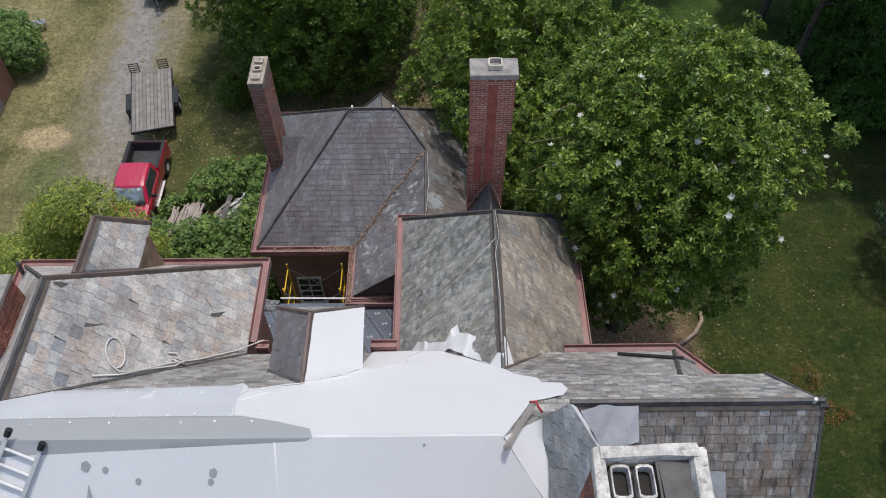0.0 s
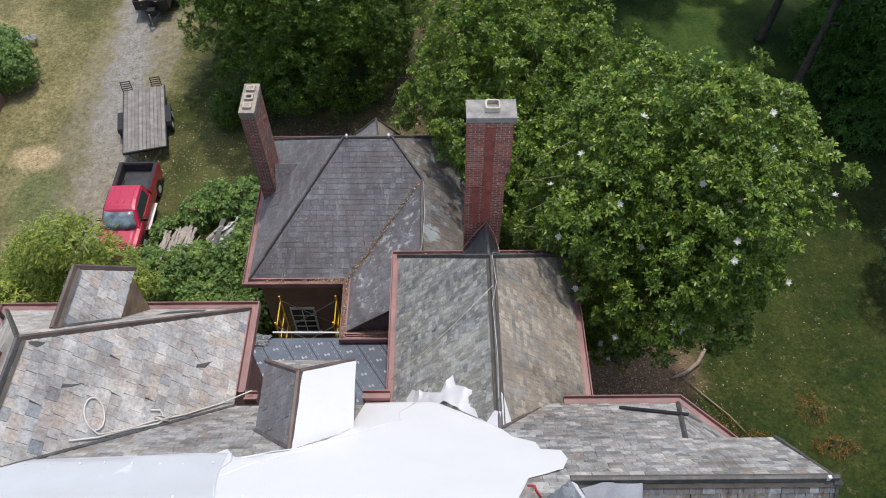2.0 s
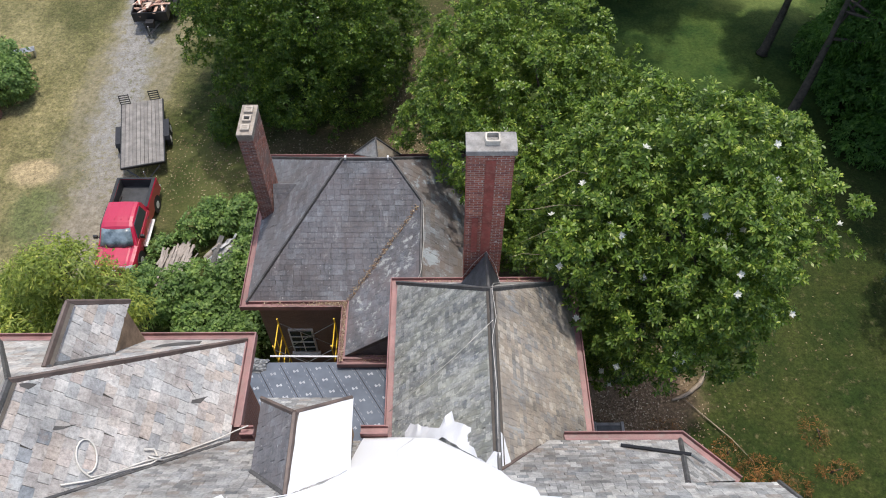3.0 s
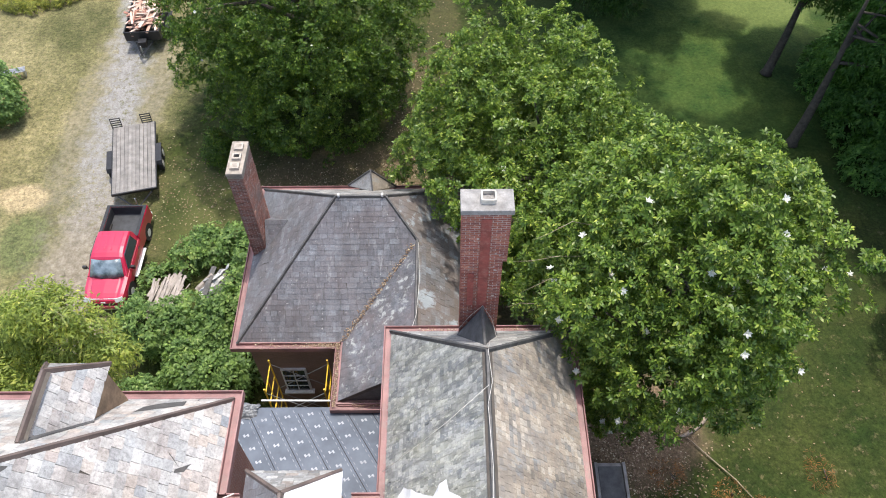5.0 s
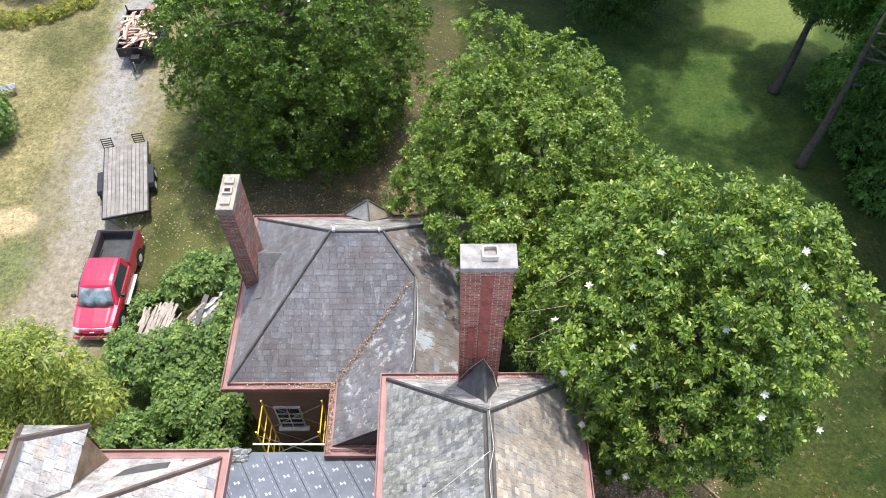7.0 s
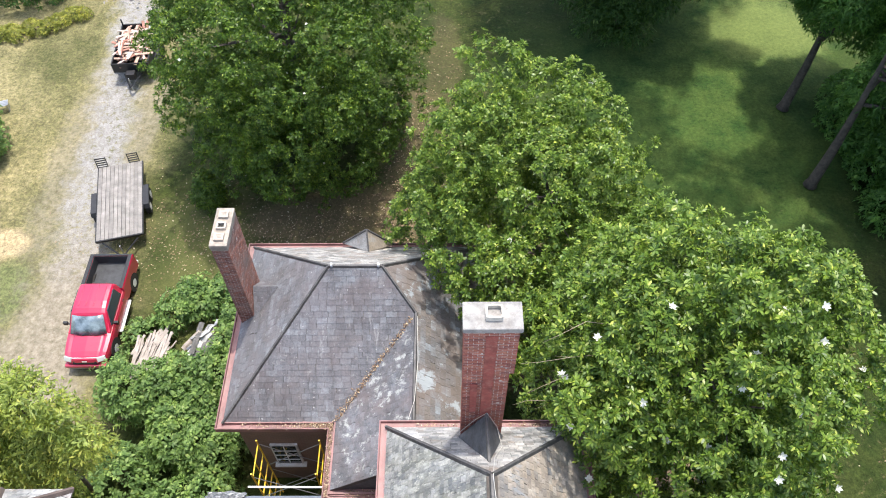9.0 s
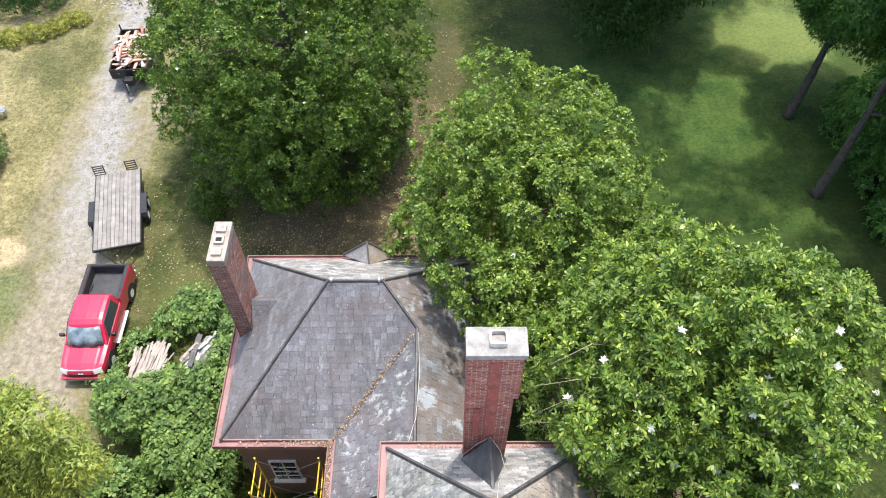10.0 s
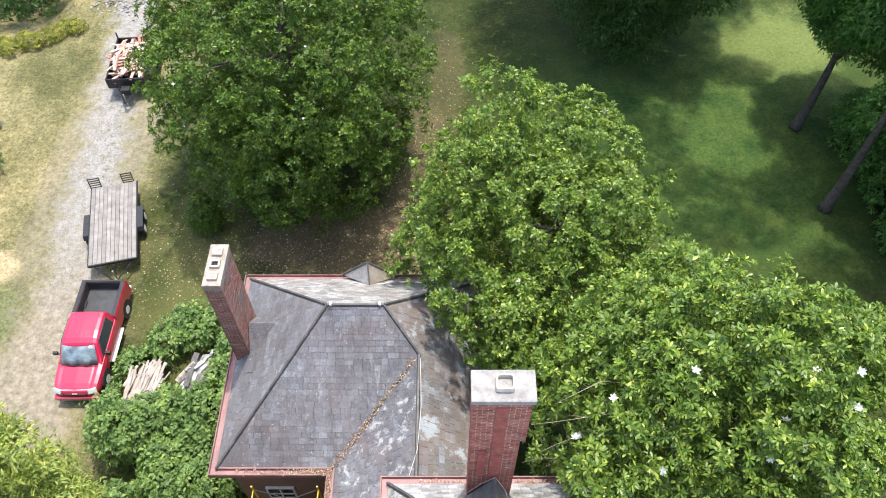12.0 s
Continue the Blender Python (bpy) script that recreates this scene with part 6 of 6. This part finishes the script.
        along = o * np.cos(tilt)[:, None] + axis * np.sin(tilt)[:, None]
        side_ = np.cross(along, axis)
        side_ /= np.linalg.norm(side_, axis=1, keepdims=True) + 1e-9
        nrm = np.cross(side_, along)
        L = (leaf * scale * r.uniform(0.8, 1.15, n) * (1 - 0.3 * k / per))[:, None]
        b0 = P + along * L * 0.10
        W = side_ * L * width * 0.5
        up = nrm * L * 0.06
        sag = np.array([0, 0, 0.10]) * L
        if corners == 6:
            rim = [b0, b0 + along * L * 0.35 + W * 0.85 + up, b0 + along * L * 0.72 + W * 0.9 + up - sag * 0.4, b0 + along * L - sag,
                   b0 + along * L * 0.72 - W * 0.9 + up - sag * 0.4, b0 + along * L * 0.35 - W * 0.85 + up]
        else:
            rim = [b0, b0 + along * L * 0.58 + W * 1.15 + up, b0 + along * L - sag, b0 + along * L * 0.58 - W * 1.15 + up]
        V.append(np.stack(rim, 1).reshape(-1, 3))
        F.append((np.arange(n) * corners + k * corners * n)[:, None] + np.arange(corners)[None])
    return np.concatenate(V), np.concatenate(F), P, e


def np_mesh(name, V, F, material):
    me = bpy.data.meshes.new(name)
    me.vertices.add(len(V))
    me.vertices.foreach_set("co", V.astype(np.float32).ravel())
    me.loops.add(F.size)
    me.loops.foreach_set("vertex_index", F.astype(np.int32).ravel())
    me.polygons.add(len(F))
    me.polygons.foreach_set("loop_start", np.arange(0, F.size, F.shape[1], dtype=np.int32))
    me.materials.append(material)
    me.update(calc_edges=True)
    me.validate()
    return me


def lumps(c, rx, ry, z0, z1, n, seed, profile=lambda s: math.sin(math.pi * (0.12 + 0.80 * s)) ** 0.7, size=0.42):
    """Blobs that make up a crown of that plan radius between two heights."""
    r = random.Random(seed)
    out = []
    for i in range(n):
        s = (i + 0.5) / n
        z = z0 + (z1 - z0) * (0.06 + 0.88 * s)
        a = i * 2.399 + r.uniform(-0.4, 0.4)
        k = profile(s) * (1 - size * 0.8) * r.uniform(0.75, 1.12)
        rr = size * (0.55 + 0.5 * profile(s)) * r.uniform(0.85, 1.2)
        out.append(((c[0] + rx * k * math.cos(a), c[1] + ry * k * math.sin(a), z), (rx * rr, ry * rr, min((z1 - z0) * 0.16, 0.5 * (rx + ry) * rr) * r.uniform(0.85, 1.15))))
    return out


def tree(name, label, base, crown, count, leaf, per, mat, seed, trunk_r=0.28, lean=(0, 0), limbs=9, height=None, category="tree", flowers=0, fsize=0.13, flower_side=None, clumps=0, **kw):
    ob = thing(name, label, category)
    r = random.Random(seed)
    top = height or max(b[0][2] for b in crown) * 0.8
    pts = [(base[0] + lean[0] * s + 0.1 * math.sin(5 * s), base[1] + lean[1] * s, top * s) for s in (0, 0.03, 0.15, 0.3, 0.5, 0.75, 1)]
    trunk = tube("trunk", pts, [trunk_r * k for k in (1.5, 1.15, 1.0, 0.85, 0.65, 0.4, 0.12)], M_BARK, ob, 9)
    for i in range(limbs):
        s = r.uniform(0.42, 0.88)
        p = Vector((base[0] + lean[0] * s, base[1] + lean[1] * s, top * s))
        b = crown[(i * 5) % len(crown)]
        e = Vector(b[0]) + Vector((r.uniform(-0.4, 0.4), r.uniform(-0.4, 0.4), 0))
        midp = p.lerp(e, 0.5) + Vector((r.uniform(-0.4, 0.4), r.uniform(-0.4, 0.4), -0.25))
        rr = trunk_r * (1 - s) * 0.6 + 0.03
        tube("limb", [p, midp, e], [rr, rr * 0.6, 0.02], M_BARK, trunk, 6)
    V, F, P, d = clumped_crown(crown, clumps, count // clumps, leaf, per, seed, **kw) if clumps else leaf_cloud(crown, count, leaf, per, seed, **kw)
    cr = part("crown", np_mesh("crown", V, F, mat), None, ob)
    if flowers:
        vs, fs = [], []
        for i in r.sample(range(len(P)), flowers * 6):
            if flowers <= 0:
                break
            if d[i][2] < -0.1 or (flower_side and not flower_side(P[i])):
                continue
            flowers -= 1
            for k in range(8):
                a = k * math.pi / 4
                q = (Vector(d[i]) + Vector((0, -0.2, 0.5))).to_track_quat("Z", "Y") @ Euler((0, -0.5 if k % 2 else -0.9, 0)).to_quaternion()
                q = (Vector(d[i]) + Vector((0, -0.2, 0.5))).to_track_quat("Z", "Y") @ Euler((0, 0, a)).to_quaternion() @ Euler((0, -0.35 - 0.4 * (k % 2), 0)).to_quaternion()
                add_leaf(vs, fs, Vector(P[i]) + Vector(d[i]) * 0.20 + q @ Vector((fsize * 0.55, 0, 0)), fsize * 1.3, q)
        tagged(part("blossoms", mesh_of("blossoms", vs, fs, M_PETAL), None, ob, "open white blossoms"), kind="stuff")
    return ob


def house_cut(P):
    """Leaves stay out of the walls and roofs."""
    x, y, z = P[:, 0], P[:, 1], P[:, 2]
    f = (x < 4.9) & (y < 15.95) & (z < 10.1 + 1.38 * np.maximum(0, np.minimum(4.42 - x, 15.45 - y)))
    g = (x < 2.7) & (y < 25.1) & (z < ZB + 0.9 * np.minimum(2.7 - x, 25.1 - y) + 0.15)
    h = (x < 2.5) & (x > 0.8) & (y < 15.7)
    k = (x < 7.6) & (y < 9.9)
    return f | g | h | k


def ell_blobs(c, r, n, seed, size=0.30, shell=0.72):
    """Blobs spread evenly over an ellipsoid's shell, with lumps of uneven size."""
    q = random.Random(seed)
    out = []
    for i in range(n):
        z = 1 - 2 * (i + 0.5) / n
        a = i * 2.39996 + q.uniform(-0.25, 0.25)
        k = math.sqrt(1 - z * z)
        f = shell * q.uniform(0.88, 1.06)
        b = size * q.uniform(0.75, 1.25)
        p = (c[0] + r[0] * f * k * math.cos(a), c[1] + r[1] * f * k * math.sin(a), c[2] + r[2] * f * z)
        if p[2] > 0.4:
            out.append((p, (r[0] * b, r[1] * b, min(r[2], 0.5 * (r[0] + r[1])) * b)))
    return out


mag1 = ell_blobs((7.7, 16.7, 10.3), (4.55, 4.1, 6.3), 60, 21, 0.27, 0.76)
mag1 += [((11.9, 15.3, 12.0), (0.7, 0.5, 0.4)), ((11.4, 15.6, 14.0), (0.7, 0.6, 0.5)), ((4.3, 14.6, 13.0), (0.7, 0.6, 0.6)), ((9.7, 14.0, 7.4), (0.9, 0.7, 0.7))]
near_magnolia = tree("magnolia_tree", "broad evergreen magnolia with scattered white blossoms", (8.0, 17.2, 0), mag1, 33000, 0.185, 8, M_MAG, 31, 0.3, clumps=4500, flowers=70, fsize=0.115, cut=house_cut, flower_side=lambda p: p[1] < 16.5)
# bare twigs reach towards the tall chimney
rw = random.Random(9)
for x, y, z, h in ((2.5, 15.7, 13.2, 0.5), (2.75, 15.5, 11.9, -0.3), (2.45, 15.6, 11.0, 0.2), (3.0, 15.9, 13.9, 0.1)):
    a = Vector((4.7, 16.2 + rw.uniform(-0.3, 0.4), z - h))
    b = Vector((x, y, z))
    m1 = a.lerp(b, rw.uniform(0.3, 0.6)) + Vector((0, rw.uniform(-0.15, 0.15), rw.uniform(-0.1, 0.3)))
    tw = tube("twig", [a, m1, m1.lerp(b, 0.6) + Vector((0, 0.05, rw.uniform(-0.15, 0.2))), b], [0.011, 0.008, 0.006, 0.003], M_BRANCH, near_magnolia, 5)
    q = m1 + Vector((rw.uniform(-0.4, -0.1), rw.uniform(-0.2, 0.2), rw.uniform(-0.3, 0.4)))
    tube("side_twig", [m1, q, q + Vector((rw.uniform(-0.4, 0.1), rw.uniform(-0.2, 0.2), rw.uniform(-0.1, 0.4)))], [0.006, 0.004, 0.002], M_BRANCH, tw, 4)
mag2 = ell_blobs((3.5, 25.0, 6.9), (4.6, 5.5, 6.8), 60, 22, 0.27, 0.76)
mag2 += [((6.6, 21.6, 7.4), (1.8, 1.8, 2.2)), ((2.2, 27.2, 12.6), (1.3, 1.3, 1.2)), ((6.2, 24.4, 10.6), (1.5, 1.5, 1.4))]
mag2 += [((2.4, 20.3, 10.0), (1.4, 1.3, 1.3)), ((3.4, 19.0, 8.5), (1.4, 1.4, 1.6)), ((1.2, 22.0, 9.6), (1.2, 1.2, 1.0)), ((6.8, 22.5, 9.2), (1.8, 1.7, 1.7)), ((7.2, 20.5, 11.0), (1.5, 1.5, 1.5)), ((3.0, 20.9, 8.0), (1.3, 1.4, 1.6))]
tree("magnolia_tree", "dense evergreen magnolia behind the rear wing", (4.9, 25.4, 0), mag2, 36000, 0.18, 9, M_MAG, 32, 0.28, corners=4, clumps=4500, flowers=6, cut=house_cut)
big = ell_blobs((-6.8, 36.5, 6.2), (6.5, 7.5, 8.8), 80, 23, 0.27, 0.75)
big += ell_blobs((-6.3, 36.2, 3.2), (5.2, 5.3, 3.0), 32, 70, 0.30)
tree("evergreen_tree", "huge dense evergreen tree with foliage to the ground", (-6.8, 36.5, 0), big, 68000, 0.18, 8, M_MAG2, 33, 0.4, corners=4, clumps=6800, flowers=60, fsize=0.07, size=0.36)

# shade trees along the east lawn
def shade_tree(base, lean, crown_c, rad, z0, z1, seed, n=9000, mat=M_SHADE, extra=()):
    b = lumps(crown_c, rad, rad, z0, z1, 34, seed, size=0.30) + list(extra)
    return tree("shade_tree", "tall shade tree with drooping feathery foliage", base, b, n, 0.26, 6, mat, seed, 0.25, lean, 6, z1 * 0.8, droop=0.45, spread=0.5, inner=0.3, width=0.3)


# extra blobs above 12 m stay out of view, added to shade the lawn
shade_tree((19.9, 38.8, 0), (1.2, 1.4), (22.4, 41.2), 3.6, 3.9, 11, 41, 17000, M_LUSH, ell_blobs((18.9, 46.4, 12.4), (2.3, 1.6, 1.0), 18, 48, 0.24) + ell_blobs((21.8, 41.2, 12.5), (2.6, 2.2, 1.2), 10, 61, 0.4))
shade_tree((19.8, 33.0, 0), (0.6, 0.6), (24.4, 34.0), 3.9, 2.6, 13, 42, 16000, M_LUSH, ell_blobs((21.0, 37.6, 14.2), (3.4, 2.4, 1.2), 18, 49, 0.3) + ell_blobs((21.5, 34.3, 5.4), (1.5, 1.6, 1.5), 12, 68, 0.4))
shade_tree((25.4, 29.0, 0), (0.5, 0.5), (25.6, 28.0), 4.4, 4.0, 13, 43, 12000, M_SHADE, ell_blobs((20.6, 30.6, 13.6), (3.0, 3.6, 1.1), 22, 67, 0.28))
# its added clusters above 11 m are unseen and only cast lawn shade
tree("shade_tree", "dark drooping evergreen at the lawn's far edge", (11.8, 46.5, 0), ell_blobs((11.6, 48.0, 7.4), (6.4, 6.0, 6.6), 70, 44, 0.2, 0.86) + ell_blobs((10.0, 50.0, 11.5), (8.0, 7.2, 3.0), 40, 50, 0.26)
     + ell_blobs((13.6, 37.9, 13.4), (2.8, 1.9, 1.0), 16, 62, 0.30) + ell_blobs((12.6, 41.4, 13.2), (2.6, 2.4, 1.1), 16, 63, 0.30) + ell_blobs((10.9, 44.2, 3.3), (2.8, 1.9, 3.0), 22, 66, 0.28) + ell_blobs((15.2, 45.0, 12.8), (1.5, 1.9, 1.0), 8, 64, 0.4) + ell_blobs((15.8, 35.0, 13.8), (3.6, 1.6, 0.9), 18, 69, 0.28) + ell_blobs((17.4, 37.4, 13.6), (2.3, 1.4, 1.0), 16, 65, 0.28), 36000, 0.28, 6, M_SHADE, 44, 0.34, droop=0.5, spread=0.5, width=0.28)
# out of view, added for the shade it throws on the lawn
shade_tree((17.0, 57.0, 0), (0.5, -0.5), (16.0, 56.0), 6.0, 4.0, 16, 45, 9000)
shade_tree((32.0, 50.5, 0), (1.0, 0), (32.5, 50.5), 5.0, 4.0, 16, 46, 7000)
shade_tree((-28.0, 56.5, 0), (0.0, 0), (-28.5, 56.0), 5.5, 0.8, 11, 47, 7000)


def shrub(label, blobs, n, leaf, per, mat, seed, name="shrub", cat="shrub", **kw):
    ob = thing(name, label, cat)
    r = random.Random(seed)
    for i in range(min(9, len(blobs))):
        b = blobs[-1 - i * len(blobs) // 9]
        tube("stem", [(b[0][0] + r.uniform(-0.3, 0.3), b[0][1] + r.uniform(-0.3, 0.3), 0), (b[0][0], b[0][1], b[0][2] + 0.3)], [0.04, 0.015], M_BARK, ob, 5)
    V, F, P, d = leaf_cloud(blobs, n, leaf, per, seed, **kw)
    part("foliage", np_mesh("foliage", V, F, mat), None, ob)
    return ob


def keep_clear(P):
    x, y, z = P[:, 0], P[:, 1], P[:, 2]
    wood = ((x + 12.3) / 0.9) ** 2 + ((y - 22.6) / 1.3) ** 2 < 1
    metal = ((x + 10.2) / 0.8) ** 2 + ((y - 23.3) / 1.1) ** 2 < 1
    trk = (x < -13.7) & (y > 21.6) | (x < -13.9) & (x > -16.8) & (y > 18.2)
    hs = (x > -7.35) & (y > 16.9) | (x > -12.2) & (y < 12.9) | (x > -7.3) & (y < 15.2)
    return wood | metal | trk | hs


rb = random.Random(77)
mass = [((rb.uniform(-12.8, -7.6), rb.uniform(13.8, 21.8), rb.uniform(0.5, 1.5)), (rb.uniform(0.8, 1.4), rb.uniform(0.8, 1.4), rb.uniform(0.7, 1.3))) for _ in range(34)]
mass += [((rb.uniform(-11.8, -7.8), rb.uniform(24.3, 26.2), rb.uniform(0.5, 0.9)), (rb.uniform(0.6, 1.0), rb.uniform(0.6, 1.0), rb.uniform(0.6, 0.9))) for _ in range(9)]
mass += [((rb.uniform(-9.2, -7.8), rb.uniform(21.5, 24.5), rb.uniform(0.4, 0.9)), (0.8, 0.9, 0.8)) for _ in range(6)]
mass += [((rb.uniform(-13.3, -11.5), rb.uniform(20.5, 24.2), rb.uniform(0.3, 0.6)), (0.7, 0.8, 0.6)) for _ in range(6)]
shrub("thicket of bright green shrubs beside the rear wing", mass, 14500, 0.225, 6, M_SHRUB, 51, cut=keep_clear, width=0.48)
west = [((rb.uniform(-20.5, -13.2), rb.uniform(12.5, 17.0), rb.uniform(0.8, 2.3)), (rb.uniform(0.8, 1.4), rb.uniform(0.8, 1.4), rb.uniform(0.8, 1.3))) for _ in range(40)]
west += [((rb.uniform(-20.5, -17.8), rb.uniform(18.5, 21.5), rb.uniform(0.4, 1.1)), (1.0, 0.9, 0.9)) for _ in range(8)]
rt = random.Random(78)
west += [((rt.uniform(-19.0, -13.4), rt.uniform(14.4, 17.0), rt.uniform(3.4, 7.0)), (rt.uniform(0.6, 1.1), rt.uniform(0.6, 1.1), rt.uniform(0.6, 1.0))) for _ in range(24)]
shrub("yellow green sapling thicket by the drive", west, 13000, 0.22, 7, M_SUMAC, 52, droop=0.3, width=0.34, cut=keep_clear, spread=0.5)
tall = [((-12.7, 16.7, 9.2), (1.0, 0.9, 0.7)), ((-11.7, 16.5, 9.3), (0.9, 0.8, 0.6)), ((-10.9, 16.2, 8.7), (0.8, 0.7, 0.6)), ((-13.7, 16.9, 8.2), (1.0, 0.9, 0.7)), ((-10.2, 15.6, 8.3), (0.7, 0.6, 0.5)),
        ((-12.3, 16.2, 7.4), (1.1, 0.9, 0.7)), ((-14.4, 17.2, 6.9), (1.0, 0.9, 0.8)), ((-13.2, 15.8, 6.2), (1.0, 0.9, 0.8)), ((-11.3, 15.8, 7.0), (0.9, 0.8, 0.6)), ((-13.6, 16.4, 4.8), (1.1, 1.0, 0.8))]
tree("sapling", "tall yellow green sapling with feathery open foliage", (-12.9, 16.4, 0), tall, 3400, 0.2, 7, M_SUMAC, 59, 0.09, (0.4, 0.2), 10, 8.6, category="sapling", droop=0.35, width=0.3, spread=0.5, inner=0.4, cut=keep_clear)
hedge = [((rb.uniform(-27.0, -23.6), rb.uniform(34.5, 37.6), rb.uniform(0.5, 1.6)), (1.2, 1.1, 1.1)) for _ in range(10)]
shrub("rounded green shrub by the brick shed", hedge, 4500, 0.2, 6, M_SHRUB, 53, width=0.5)
under_ = [((rb.uniform(22.8, 27.0), rb.uniform(29.5, 40.0), rb.uniform(0.8, 4.2)), (1.5, 1.5, 1.4)) for _ in range(28)]
shrub("green understorey thicket below the shade trees", under_, 14000, 0.26, 6, M_LUSH, 58, droop=0.3)
far = [((rb.uniform(-33, -24.5), rb.uniform(48.5, 53), rb.uniform(0.5, 2.0)), (1.5, 1.4, 1.5)) for _ in range(14)]
shrub("dark hedge behind the flower bed", far, 5000, 0.24, 6, M_SHADE, 54)
bed = [((-27.5 + i * 0.55, 45.6 + 0.0075 * i * i * 3 + rb.uniform(-0.5, 0.5), 0.25), (0.6, 0.55, 0.4)) for i in range(10)]
shrub("bed of yellow flowering plants", bed, 3200, 0.12, 6, M_BLOOM, 55, "flower_bed", "flowers")
shrub("small dark sapling at the tree's edge", [((-11.4, 32.0, 0.7), (0.8, 0.9, 0.7)), ((-11.0, 31.5, 1.2), (0.45, 0.45, 0.5)), ((-11.7, 32.6, 1.1), (0.4, 0.4, 0.5))], 900, 0.16, 6, M_MAG2, 56, spread=0.3)
for (x, y), rr, zt in (((23.0, 20.4), 3.6, 11.0), ((20.4, 11.4), 2.6, 13.0)):
    tree("conifer", "blue green conifer at the edge of the lawn", (x, y, 0), lumps((x, y), rr, rr, 1.0, zt, 24, int(x), lambda s: max(0.1, 1 - s) * min(1, 0.6 + 2 * s), 0.36), 6000, 0.2, 6, M_CONIF, int(x), 0.22, limbs=6, category="conifer", width=0.25, droop=0.2)
rust = [((13.0, 12.7, 0.2), (0.9, 0.7, 0.3)), ((14.2, 12.2, 0.2), (0.7, 0.5, 0.25)), ((11.9, 13.6, 0.15), (0.6, 0.6, 0.2)), ((15.8, 14.5, 0.12), (0.5, 0.9, 0.15)), ((9.6, 14.4, 0.12), (0.7, 0.7, 0.18)), ((16.3, 12.8, 0.15), (0.8, 0.4, 0.18))]
shrub("dead rusty brush lying on the grass", rust, 900, 0.18, 5, M_RUST, 57, "brush", "brush", width=0.16, droop=0.2)

# fallen leaves on the lawn
lv, lf = [], []
for cx, cy, sx, sy, n in ((-6.8, 29.6, 4.5, 1.6, 2400), (-0.8, 32.5, 1.6, 4.5, 2200), (-11.0, 27.5, 1.8, 4.0, 420), (8.2, 15.2, 1.5, 1.5, 2600), (-13.5, 30, 1.2, 5, 160), (13, 18, 3, 3, 200), (-0.5, 40, 1.5, 4, 300)):
    for _ in range(n):
        x, y = rl.gauss(cx, sx), rl.gauss(cy, sy)
        if (-7.3 < x < 2.6 and y < 25) or (x < 7.8 and y < 12):
            continue
        add_leaf(lv, lf, Vector((x, y, 0.07)), rl.uniform(0.06, 0.12), tumble(rl, 0.3))
tagged(part("fallen_leaves", mesh_of("fallen_leaves", lv, lf, M_LITTER), None, None), "yellow and brown fallen leaves on the grass", "leaves", kind="stuff")
# gravel heap beyond the trailer
gv, gf = [], []
for _ in range(260):
    p = Vector((rl.gauss(-20.4, 0.9), rl.gauss(50.6, 0.7), 0.06))
    add_leaf(gv, gf, p, rl.uniform(0.15, 0.35), tumble(rl, 0.3))
tagged(part("rubble", mesh_of("rubble", gv, gf, M_CEMENT), None, None), "pale broken stone on the drive", "rubble", kind="stuff")
